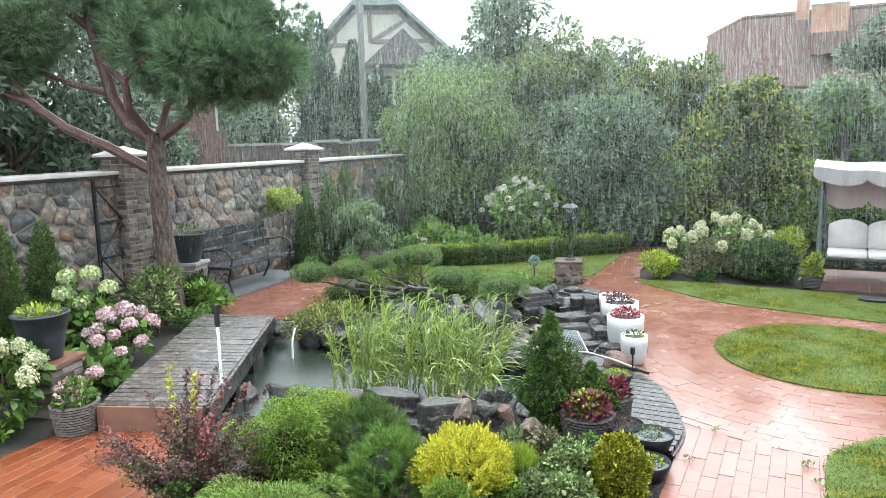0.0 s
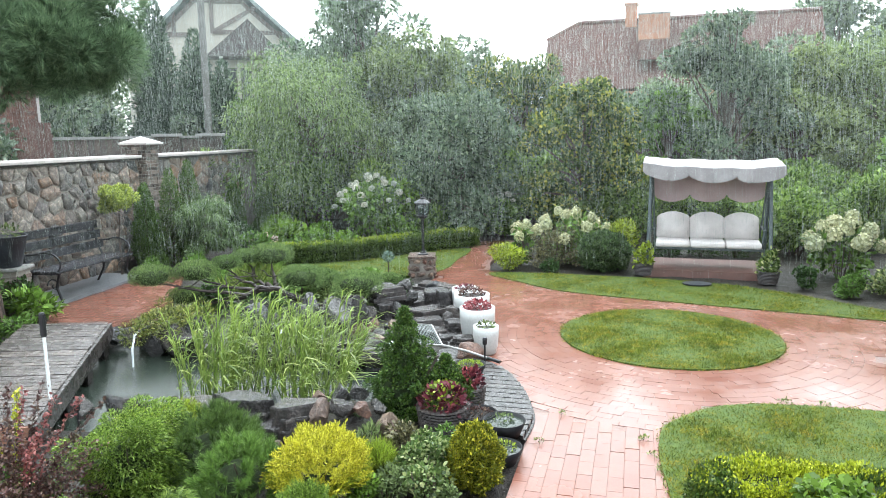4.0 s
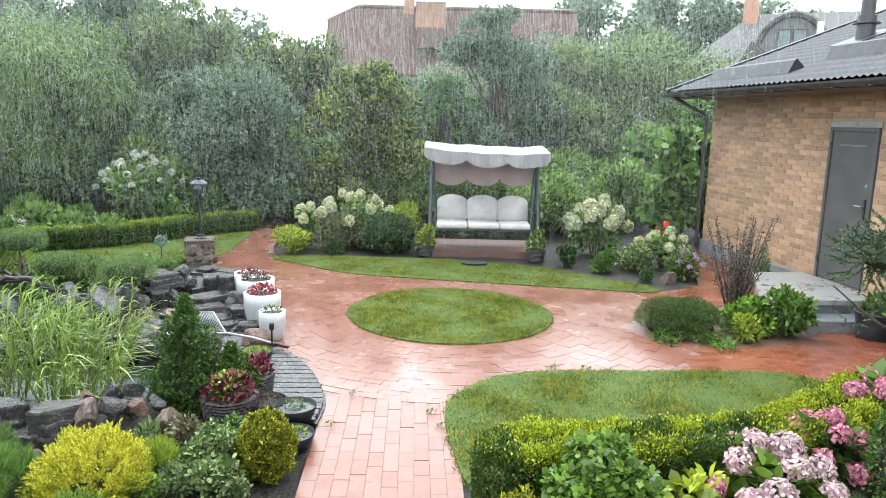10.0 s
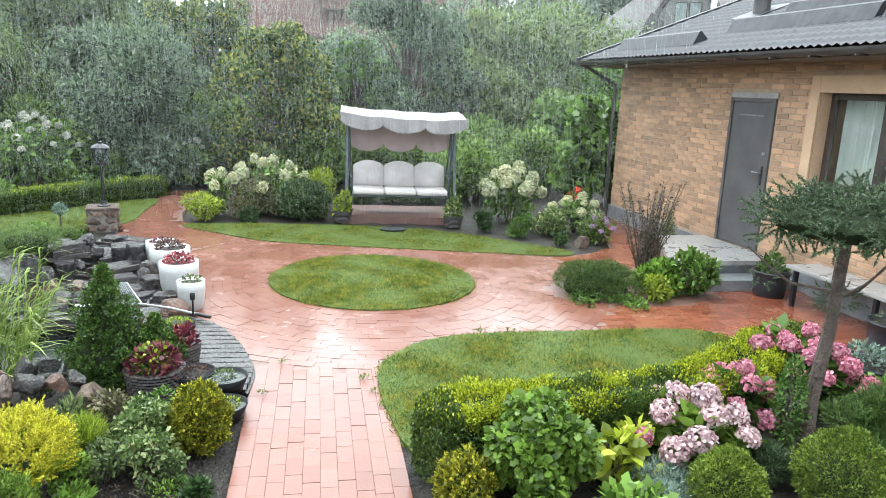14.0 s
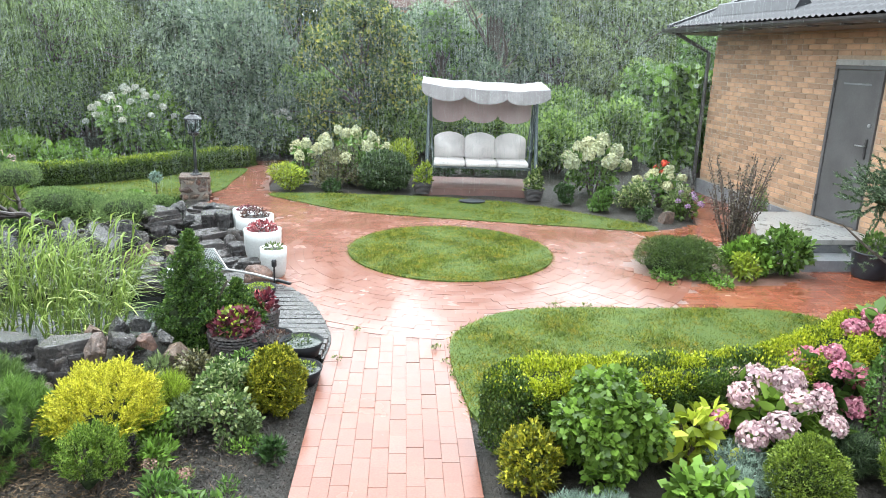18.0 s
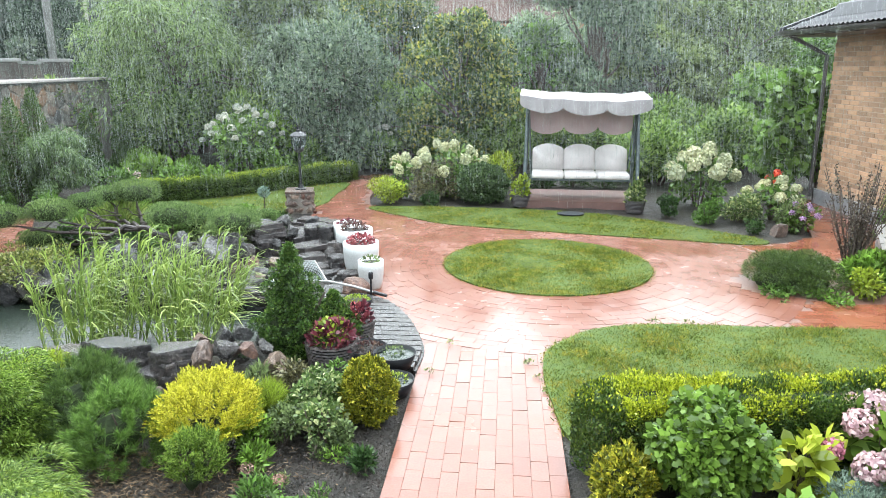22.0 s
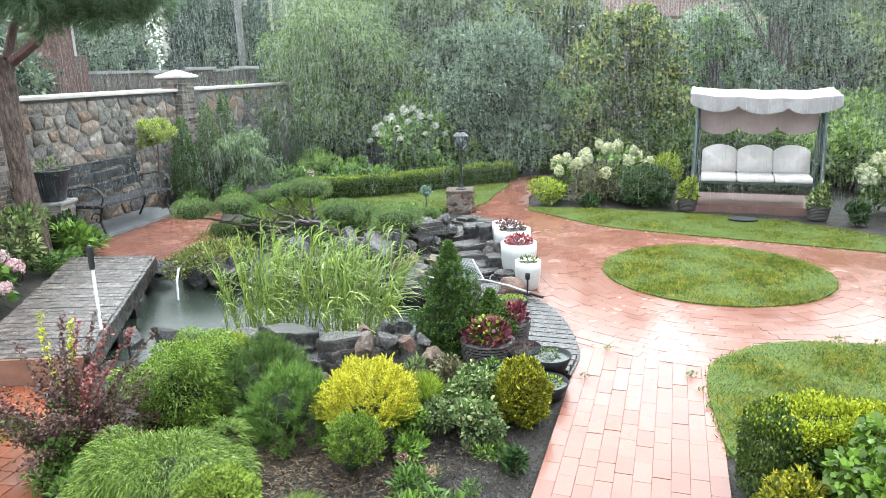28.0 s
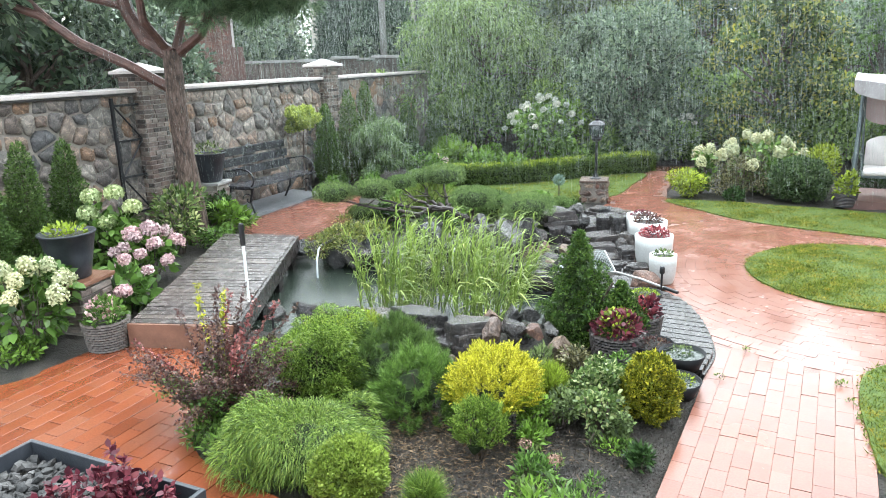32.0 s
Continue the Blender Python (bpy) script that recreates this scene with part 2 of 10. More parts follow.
GREY_ROCK = [(0.014, 0.015, 0.017), (0.05, 0.048, 0.05), (0.036, 0.029, 0.026), (0.072, 0.07, 0.068), (0.022, 0.021, 0.023)]
M = {
    "soil": surface("wet_soil", (0.009, 0.008, 0.0065), (0.04, 0.034, 0.027), 5, (0.18, 0.95), 1.0, fine=30, dist=0.05, spec=0.36),
    "turf_base": surface("turf_soil", (0.035, 0.06, 0.012), (0.075, 0.105, 0.024), 9, (0.6, 0.9), 0.6, spec=0.15),
    "blade": None,
    "paver": wet_paving("wet_clinker", (0.142, 0.058, 0.04), (0.158, 0.069, 0.048), (0.168, 0.08, 0.059), (0.07, 0.3), 0.23),
    "paver_orange": wet_paving("wet_orange_clinker", (0.115, 0.031, 0.013), (0.165, 0.048, 0.021), (0.15, 0.052, 0.027), (0.03, 0.22), 0.5),
    # same pavers by the house: weaker sky glare put into a more orange tone
    "paver_low_glare": wet_paving("low_glare_wet_clinker", (0.14, 0.043, 0.023), (0.185, 0.062, 0.034), (0.175, 0.072, 0.044), (0.06, 0.3), 0.45),
    "joint_path": surface("path_joint", (0.1, 0.053, 0.04), (0.155, 0.088, 0.068), 14, (0.2, 0.6), 0.4),
    "joint": surface("paving_joint", (0.07, 0.042, 0.034), (0.13, 0.085, 0.07), 14, (0.2, 0.6), 0.6),
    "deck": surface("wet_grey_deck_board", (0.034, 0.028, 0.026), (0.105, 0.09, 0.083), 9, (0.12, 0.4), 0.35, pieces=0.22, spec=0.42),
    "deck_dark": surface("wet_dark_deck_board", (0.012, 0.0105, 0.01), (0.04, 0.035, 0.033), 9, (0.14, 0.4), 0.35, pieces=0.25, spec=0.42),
    "fascia": surface("deck_fascia_board", (0.11, 0.05, 0.03), (0.18, 0.088, 0.056), 7, (0.3, 0.5), 0.3),
    "fieldstone": stone_mix("wall_fieldstone", [(0.18, 0.155, 0.142), (0.075, 0.075, 0.08), (0.235, 0.205, 0.18), (0.2, 0.145, 0.115), (0.255, 0.235, 0.21), (0.09, 0.085, 0.085), (0.215, 0.14, 0.095), (0.15, 0.132, 0.126)], 9, (0.3, 0.6), 1.0, 0.35, 0.05),
    "mortar": surface("wall_mortar", (0.14, 0.122, 0.105), (0.27, 0.24, 0.21), 6, (0.6, 0.9), 0.6),
    "coping": surface("pale_coping", (0.42, 0.375, 0.36), (0.55, 0.5, 0.48), 3, (0.12, 0.35), 0.15),
    "pillar_red": stone_mix("red_clinker_brick", [(0.14, 0.07, 0.055), (0.2, 0.1, 0.08), (0.17, 0.085, 0.065), (0.24, 0.14, 0.115)]),
    "pillar_brick": stone_mix("pillar_split_stone", [(0.13, 0.1, 0.088), (0.24, 0.2, 0.175), (0.045, 0.038, 0.035), (0.17, 0.12, 0.1), (0.075, 0.065, 0.06)]),
    "rock": stone_mix("pond_rock", GREY_ROCK, 7, (0.06, 0.42), 1.0, 0.55, 0.06),
    "wet_slate": stone_mix("wet_slate", [(0.012, 0.011, 0.011), (0.036, 0.031, 0.03), (0.024, 0.022, 0.023), (0.05, 0.043, 0.04)], 6, (0.04, 0.26), 0.5, 0.6, 0.02),
    "rock_warm": stone_mix("warm_pond_rock", [(0.112, 0.0713, 0.0525), (0.075, 0.0525, 0.045), (0.15, 0.112, 0.0863), (0.0975, 0.0488, 0.0375)], 5, (0.18, 0.5), 0.8, 0.35, 0.04),
    "pebble": stone_mix("pebble", [(0.018, 0.018, 0.018), (0.06, 0.058, 0.056), (0.035, 0.033, 0.032)], 6, (0.35, 0.6), 0.3, 0.2),
    "bark": surface("furrowed_bark", (0.045, 0.032, 0.026), (0.125, 0.092, 0.075), 11, (0.45, 0.8), 1.0, fine=26, dist=0.04),
    "bark_red": surface("red_pine_bark", (0.045, 0.022, 0.017), (0.115, 0.056, 0.043), 9, (0.25, 0.6), 0.8, fine=30, dist=0.02),
    "twig": surface("dark_twig", (0.04, 0.03, 0.025), (0.1, 0.075, 0.06), 12, (0.5, 0.8), 0.5),
    "pale_trunk": surface("grey_trunk", (0.07, 0.055, 0.045), (0.16, 0.13, 0.11), 12, (0.4, 0.7), 0.7, fine=30),
    "black_iron": surface("black_iron", (0.012, 0.012, 0.014), (0.03, 0.03, 0.034), 9, (0.25, 0.5), 0.2, metal=0.4),
    "black_slat": surface("black_painted_slat", (0.018, 0.018, 0.022), (0.05, 0.05, 0.058), 8, (0.12, 0.3), 0.15, pieces=0.2, spec=0.7),
    "pot_dark": surface("anthracite_planter", (0.014, 0.016, 0.02), (0.04, 0.044, 0.052), 4, (0.25, 0.5), 0.2, spec=0.3),
    "pot_white": surface("white_glazed_pot", (0.37, 0.375, 0.37), (0.46, 0.465, 0.46), 3, (0.2, 0.4), 0.08, stain=(0.36, 0.36, 0.33)),
    "wicker_grey": surface("grey_wicker", (0.0525, 0.0434, 0.0385), (0.112, 0.0945, 0.084), 20, (0.4, 0.65), 0.4, pieces=0.2),
    "wicker_dark": surface("dark_wicker", (0.025, 0.022, 0.022), (0.06, 0.05, 0.048), 20, (0.25, 0.5), 0.4, pieces=0.2),
    "bowl": surface("black_bowl", (0.006, 0.006, 0.007), (0.017, 0.018, 0.02), 6, (0.3, 0.5), 0.15, spec=0.1),
    "canvas": surface("wet_cream_canvas", (0.175, 0.163, 0.166), (0.245, 0.232, 0.235), 4, (0.55, 0.8), 0.3, fine=70),
    "canvas_pink": surface("faded_pink_canvas", (0.36, 0.265, 0.27), (0.45, 0.345, 0.35), 3, (0.6, 0.8), 0.2, fine=90),
    "cushion": surface("cream_cushion", (0.54, 0.5, 0.485), (0.66, 0.62, 0.6), 4, (0.6, 0.85), 0.25, fine=80),
    "frame_grey": surface("grey_green_steel", (0.045, 0.06, 0.064), (0.09, 0.11, 0.115), 8, (0.25, 0.45), 0.1, metal=0.3),
    "brick_wall": surface("buff_brick", (0.275, 0.168, 0.1), (0.4, 0.25, 0.155), 3, (0.5, 0.8), 0.25, pieces=0.3),
    "brick_mortar": surface("brown_mortar", (0.27, 0.2, 0.145), (0.36, 0.275, 0.2), 8, (0.7, 0.9), 0.5),
    "render_buff": surface("buff_render", (0.4, 0.27, 0.17), (0.47, 0.325, 0.21), 3, (0.6, 0.85), 0.25),
    "plinth": surface("grey_plinth", (0.11, 0.115, 0.125), (0.19, 0.195, 0.205), 5, (0.35, 0.6), 0.3),
    "slab_grey": surface("pale_step_slab", (0.19, 0.187, 0.18), (0.31, 0.305, 0.295), 5, (0.15, 0.45), 0.25),
    "door_dark": surface("anthracite_door", (0.06, 0.056, 0.057), (0.09, 0.085, 0.086), 3, (0.35, 0.55), 0.08),
    "frame_brown": surface("dark_brown_window_frame", (0.03, 0.024, 0.02), (0.06, 0.048, 0.042), 5, (0.3, 0.5), 0.1),
    "roof_tile": surface("dark_metal_tile", (0.02, 0.02, 0.023), (0.05, 0.05, 0.055), 6, (0.35, 0.6), 0.15, spec=0.14),
    "gutter": surface("dark_gutter", (0.03, 0.028, 0.028), (0.06, 0.055, 0.055), 5, (0.25, 0.45), 0.05),
    "soffit": surface("brown_soffit", (0.11, 0.085, 0.07), (0.17, 0.135, 0.11), 5, (0.5, 0.7), 0.15),
    "steel": surface("galvanised_steel", (0.4, 0.4, 0.41), (0.58, 0.58, 0.6), 6, (0.2, 0.4), 0.05, metal=0.8),
    "curtain": surface("white_net_curtain", (0.55, 0.57, 0.54), (0.72, 0.73, 0.7), 3, (0.8, 0.9), 0.1),
    "red_tile": surface("red_roof_tile", (0.085, 0.046, 0.039), (0.13, 0.075, 0.064), 2, (0.35, 0.6), 0.2, pieces=0.14, spec=0.25),
    "chimney_brick": surface("orange_brick", (0.3, 0.15, 0.095), (0.4, 0.215, 0.14), 3, (0.6, 0.85), 0.3, pieces=0.1),
    "house_cream": surface("cream_render", (0.36, 0.34, 0.29), (0.44, 0.42, 0.36), 2, (0.7, 0.9), 0.2),
    "timber": surface("grey_timber", (0.1, 0.085, 0.075), (0.17, 0.145, 0.13), 5, (0.5, 0.7), 0.3),
    "slate": surface("grey_green_slate", (0.13, 0.155, 0.15), (0.2, 0.235, 0.225), 3, (0.4, 0.65), 0.2, spec=0.3),
    "slate_dark": surface("grey_shingle", (0.06, 0.055, 0.055), (0.1, 0.092, 0.09), 3, (0.5, 0.75), 0.3, pieces=0.15, spec=0.25),
    "fence_red": surface("red_brown_fence", (0.085, 0.045, 0.037), (0.135, 0.072, 0.06), 4, (0.4, 0.65), 0.3, pieces=0.15),
    "fence_dark": surface("dark_brown_fence", (0.06, 0.045, 0.04), (0.11, 0.085, 0.075), 4, (0.5, 0.7), 0.3, pieces=0.2),
    "pole": surface("grey_concrete_pole", (0.1, 0.098, 0.092), (0.16, 0.155, 0.147), 5, (0.6, 0.85), 0.3),
    "white_petal": foliage("white_petal", (0.36, 0.375, 0.31), (0.47, 0.48, 0.44), (0.53, 0.53, 0.51), 0.5, 0.25),
    "cream_petal": foliage("cream_petal", (0.42, 0.44, 0.23), (0.53, 0.535, 0.36), (0.58, 0.58, 0.45), 0.5, 0.3),
    "pink_petal": foliage("pink_petal", (0.46, 0.12, 0.22), (0.6, 0.22, 0.33), (0.64, 0.36, 0.44), 0.5, 0.3),
    "pale_pink_petal": foliage("pale_pink_petal", (0.5, 0.3, 0.37), (0.6, 0.42, 0.48), (0.6, 0.5, 0.53), 0.5, 0.35),
    "red_petal": foliage("red_petal", (0.4, 0.03, 0.02), (0.6, 0.08, 0.04), None, 0.5, 0.2),
    "mauve_petal": foliage("mauve_petal", (0.22, 0.12, 0.3), (0.38, 0.25, 0.46), None, 0.5, 0.2),
    "leaf": foliage("mid_green_leaf", (0.048, 0.098, 0.022), (0.118, 0.2, 0.047), through=0.4),
    # shade core for far spruces, paler with haze put into its colour
    "shade_core_far": surface("far_shade_core", (0.03, 0.045, 0.033), (0.05, 0.07, 0.052), 9, (0.8, 0.95), 0.5, spec=0.1),
    # dark tone of the solid cores that stand for shade inside bushes
    "inner_growth": surface("dark_shade_core", (0.012, 0.018, 0.008), (0.03, 0.042, 0.018), 30, (0.7, 0.95), 0.8, spec=0.1),
    "leaf_ball": foliage("pale_lime_leaf", (0.22, 0.3, 0.06), (0.38, 0.46, 0.11), (0.48, 0.54, 0.18), through=0.45),
    "leaf_pad": foliage("pine_pad_green", (0.07, 0.125, 0.045), (0.165, 0.24, 0.09), (0.24, 0.32, 0.14), through=0.35),
    "leaf_box": foliage("gold_tipped_box_leaf", (0.085, 0.12, 0.015), (0.22, 0.23, 0.026), (0.5, 0.45, 0.05)),
    "needle_pine": foliage("grey_green_pine_needle", (0.05, 0.095, 0.055), (0.125, 0.195, 0.11), (0.19, 0.255, 0.155), 0.5, 0.3, 0.3),
    "twig_dark": surface("wet_dark_branch", (0.014, 0.01, 0.009), (0.045, 0.033, 0.028), 12, (0.25, 0.6), 0.6, spec=0.4),
    "leaf_midgreen": foliage("fresh_mid_green_leaf", (0.055, 0.11, 0.015), (0.135, 0.215, 0.036), through=0.4),
    "leaf_bronze": foliage("bronze_leaf", (0.045, 0.05, 0.026), (0.125, 0.115, 0.062), (0.2, 0.19, 0.11)),
    "leaf_fresh": foliage("fresh_conifer_green", (0.045, 0.09, 0.028), (0.105, 0.165, 0.05)),
    "leaf_larch": foliage("soft_larch_needle", (0.055, 0.1, 0.045), (0.125, 0.185, 0.085)),
    "needle_fresh": foliage("fresh_pine_needle", (0.065, 0.13, 0.026), (0.145, 0.24, 0.05), (0.22, 0.32, 0.08), 0.45, 0.25),
    "leaf_hinoki": foliage("dark_cypress_spray", (0.022, 0.052, 0.012), (0.062, 0.118, 0.025), (0.13, 0.19, 0.04)),
    "leaf_bright": foliage("bright_green_leaf", (0.07, 0.13, 0.02), (0.15, 0.25, 0.045)),
    # far, olive and grey leaves: tones paled and greyed to hold rain haze
    "leaf_far": foliage("far_hazed_leaf", (0.075, 0.107, 0.073), (0.155, 0.205, 0.135), rough=0.5, through=0.45, spec=0.35),
    "leaf_olive": foliage("olive_leaf", (0.075, 0.107, 0.044), (0.160, 0.205, 0.086), rough=0.5, through=0.45, spec=0.35),
    "leaf_grey": foliage("hazed_grey_leaf", (0.055, 0.085, 0.059), (0.123, 0.169, 0.121), (0.18, 0.225, 0.145), rough=0.5, through=0.4, spec=0.35),
    "leaf_hedge": foliage("box_leaf", (0.022, 0.05, 0.012), (0.06, 0.105, 0.022), (0.13, 0.17, 0.03), spec=0.3),
    "leaf_hedge_tip": foliage("young_box_leaf", (0.14, 0.19, 0.012), (0.33, 0.37, 0.022), (0.46, 0.46, 0.045)),
    "leaf_rose": foliage("rosy_young_leaf", (0.13, 0.03, 0.035), (0.24, 0.08, 0.085), (0.33, 0.16, 0.15)),
    "leaf_tip": foliage("light_tipped_conifer", (0.035, 0.08, 0.012), (0.17, 0.26, 0.042), (0.31, 0.4, 0.1), through=0.4),
    "leaf_lime_dark": foliage("yellow_green_conifer", (0.06, 0.105, 0.016), (0.165, 0.225, 0.036), (0.24, 0.29, 0.06)),
    "leaf_yew": foliage("yew_needle", (0.025, 0.05, 0.013), (0.065, 0.105, 0.026), (0.115, 0.16, 0.04), spec=0.25),
    # walnut tone pushed bluish, with rain haze in the colour
    "leaf_walnut": foliage("walnut_leaf", (0.040, 0.070, 0.047), (0.096, 0.137, 0.097), (0.15, 0.2, 0.125), rough=0.4, through=0.35, spec=0.45),
    "leaf_chartreuse": foliage("chartreuse_leaf", (0.17, 0.235, 0.02), (0.36, 0.42, 0.045), (0.48, 0.5, 0.1), through=0.42),
    "leaf_bank": foliage("dull_olive_leaf", (0.055, 0.08, 0.018), (0.145, 0.175, 0.045), (0.26, 0.26, 0.09), through=0.35),
    "leaf_shrub": foliage("lush_shrub_leaf", (0.075, 0.14, 0.038), (0.175, 0.265, 0.075), (0.25, 0.34, 0.11), through=0.45),
    "leaf_hedge_far": foliage("clipped_hedge_leaf", (0.04, 0.08, 0.018), (0.1, 0.16, 0.036), (0.16, 0.22, 0.05), spec=0.3),
    "leaf_spruce_light": foliage("light_green_spruce", (0.13, 0.2, 0.032), (0.23, 0.32, 0.06), (0.31, 0.39, 0.11), through=0.4),
    "leaf_shoot": foliage("grey_purple_leaf", (0.045, 0.04, 0.034), (0.105, 0.085, 0.075), (0.17, 0.16, 0.11)),
    "leaf_blue_bush": foliage("blue_green_fine_leaf", (0.03, 0.06, 0.026), (0.085, 0.135, 0.062), (0.14, 0.195, 0.1), through=0.3),
    "leaf_dark": foliage("dark_green_leaf", (0.018, 0.042, 0.016), (0.05, 0.09, 0.03), spec=0.2),
    # willow and thicket leaves, their colours also greyed for rain haze
    "leaf_willow": foliage("willow_leaf", (0.075, 0.115, 0.047), (0.164, 0.228, 0.097), rough=0.5, through=0.5, spec=0.35),
    "leaf_back": foliage("hazed_thicket_leaf", (0.058, 0.089, 0.052), (0.132, 0.182, 0.108), rough=0.5, through=0.45, spec=0.35),
    "leaf_gold": foliage("golden_leaf", (0.226, 0.26, 0.0169), (0.451, 0.463, 0.0282), (0.587, 0.564, 0.0564)),
    "leaf_lime": foliage("lime_leaf", (0.141, 0.194, 0.022), (0.264, 0.334, 0.044), through=0.42),
    "leaf_autumn": foliage("yellowing_leaf", (0.048, 0.081, 0.031), (0.106, 0.152, 0.054), (0.36, 0.33, 0.07), rough=0.5, through=0.45, spec=0.35),
    "leaf_red": foliage("barberry_leaf", (0.035, 0.018, 0.02), (0.095, 0.045, 0.046), (0.15, 0.1, 0.07)),
    "leaf_wine": foliage("wine_red_leaf", (0.045, 0.009, 0.0188), (0.128, 0.0263, 0.045), (0.195, 0.0525, 0.0675)),
    "leaf_coral": foliage("coral_red_leaf", (0.17, 0.03, 0.045), (0.32, 0.08, 0.1)),
    "leaf_variegated": foliage("cream_edged_leaf", (0.05, 0.095, 0.025), (0.125, 0.185, 0.06), (0.4, 0.42, 0.22), through=0.35),
    "leaf_silver": foliage("blue_grey_needle", (0.11, 0.16, 0.14), (0.2, 0.27, 0.24)),
    "needle": foliage("pine_needle", (0.035, 0.072, 0.018), (0.09, 0.15, 0.038), (0.15, 0.215, 0.06), 0.45, 0.25),
    "needle_far": foliage("soft_pine_needle", (0.035, 0.062, 0.045), (0.085, 0.128, 0.088), (0.12, 0.165, 0.115), 0.5, 0.2, 0.3),
    "needle_bright": foliage("bright_needle", (0.04, 0.09, 0.015), (0.125, 0.2, 0.035), (0.22, 0.29, 0.065), 0.45, 0.3),
    "needle_gold": foliage("golden_needle", (0.3, 0.31, 0.02), (0.55, 0.53, 0.045), (0.7, 0.64, 0.11), 0.45, 0.28),
    "spruce": foliage("dark_green_needle", (0.018, 0.038, 0.018), (0.052, 0.085, 0.04), (0.1, 0.14, 0.07), 0.45, 0.15, 0.35),
    "reed": foliage("reed_blade", (0.12, 0.19, 0.035), (0.25, 0.335, 0.085), (0.38, 0.41, 0.16), 0.4, 0.4),
    "straw": foliage("dry_stalk", (0.045, 0.03, 0.02), (0.12, 0.08, 0.05), (0.2, 0.15, 0.1), 0.6, 0.1),
    "white_bloom_green": foliage("lime_white_petal", (0.29, 0.37, 0.14), (0.43, 0.49, 0.26), (0.5, 0.54, 0.36), 0.5, 0.25),
    "seed_head": foliage("brown_seed_head", (0.1, 0.06, 0.05), (0.24, 0.15, 0.13), None, 0.6, 0.15),
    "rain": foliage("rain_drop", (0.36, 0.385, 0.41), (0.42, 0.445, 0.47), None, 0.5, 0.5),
    "clear_tube": None,
}
# grass: foliage with dull, yellowed and mossy patches
M["blade"] = foliage("grass_blade", (0.085, 0.112, 0.014), (0.15, 0.18, 0.026), (0.25, 0.24, 0.065), 0.6, 0.35, 0.15)
n = M["blade"].node_tree
b, tr_ = n.nodes["Principled BSDF"], n.nodes["Translucent BSDF"]
worn = _ramp(n, _noise(n, 7.5, 5, 0.7), [(0.38, (0.5, 0.62, 0.45)), (0.5, (0.95, 1.0, 0.95)), (0.62, (1.5, 1.15, 0.95))])
col = _mix(n, 1.0, b.inputs["Base Color"].links[0].from_socket, worn, "MULTIPLY")
n.links.new(col, b.inputs["Base Color"])
n.links.new(col, tr_.inputs["Color"])
m, n, b = _nodes("furrowed_pine_bark")
co, mp_ = n.nodes.new("ShaderNodeTexCoord"), n.nodes.new("ShaderNodeMapping")
mp_.inputs["Scale"].default_value = (24, 24, 8)
n.links.new(co.outputs["Object"], mp_.inputs["Vector"])
fur = _add(n, "ShaderNodeTexNoise", Scale=1.0, Detail=6.0, Roughness=0.65)
n.links.new(mp_.outputs[0], fur.inputs["Vector"])
col = _ramp(n, fur.outputs["Fac"], [(0.36, (0.024, 0.015, 0.011)), (0.5, (0.09, 0.058, 0.045)), (0.68, (0.185, 0.13, 0.105))])
n.links.new(col, b.inputs["Base Color"])
b.inputs["Roughness"].default_value = 0.7
_bump(n, b, fur.outputs["Fac"], 1.0, 0.08)
M["bark_pine"] = m
m, n, b = _nodes("pond_water")
b.inputs["Base Color"].default_value = (0.02, 0.027, 0.021, 1)
b.inputs["Roughness"].default_value = 0.03
b.inputs["IOR"].default_value = 1.33
_bump(n, b, _noise(n, 30, 3), 0.35, 0.02)
M["water"] = m
m, n, b = _nodes("window_glass")
b.inputs["Base Color"].default_value = (0.9, 0.95, 0.93, 1)
b.inputs["Roughness"].default_value = 0.02
b.inputs["Transmission Weight"].default_value = 1.0
b.inputs["IOR"].default_value = 1.45
M["glass"] = m
m, n, b = _nodes("lamp_glass")
b.inputs["Base Color"].default_value = (0.12, 0.15, 0.15, 1)
b.inputs["Roughness"].default_value = 0.12
b.inputs["Transmission Weight"].default_value = 0.7
M["lamp_glass"] = m
m, n, b = _nodes("falling_water")
b.inputs["Base Color"].default_value = (0.9, 0.93, 0.95, 1)
b.inputs["Roughness"].default_value = 0.08
b.inputs["Transmission Weight"].default_value = 0.6
b.inputs["IOR"].default_value = 1.33
M["jet"] = m
m, n, b = _nodes("clear_tube")
b.inputs["Base Color"].default_value = (0.85, 0.87, 0.88, 1)
b.inputs["Roughness"].default_value = 0.15
b.inputs["Transmission Weight"].default_value = 0.4
M["clear_tube"] = m


# ---- building helpers ----
rng = np.random.default_rng(7)


def part(name, data, material, parent=None, label="", smooth=False):
    """Links a bmesh or mesh as one mesh object, under a thing or a part."""
    if isinstance(data, bmesh.types.BMesh):
        me = bpy.data.meshes.new(name)
        data.to_mesh(me)
        data.free()
    else:
        me = data
    if material is not None and not me.materials:
        me.materials.append(material)
    if smooth:
        me.shade_smooth()
    ob = new(name, me)
    ob.parent = parent
    if label:
        ob["label"] = label
    return ob


def thing(name, label, category, m=None, group="", kind=""):
    ob = new(name)
    ob.empty_display_size = 0.2
    if m is not None:
        ob.matrix_basis = m
    return tagged(ob, label, category, group, kind)


def mesh_of(verts, faces):
    me = bpy.data.meshes.new("mesh")
    me.from_pydata([tuple(v) for v in verts], [], [tuple(f) for f in faces])
    me.update()
    return me


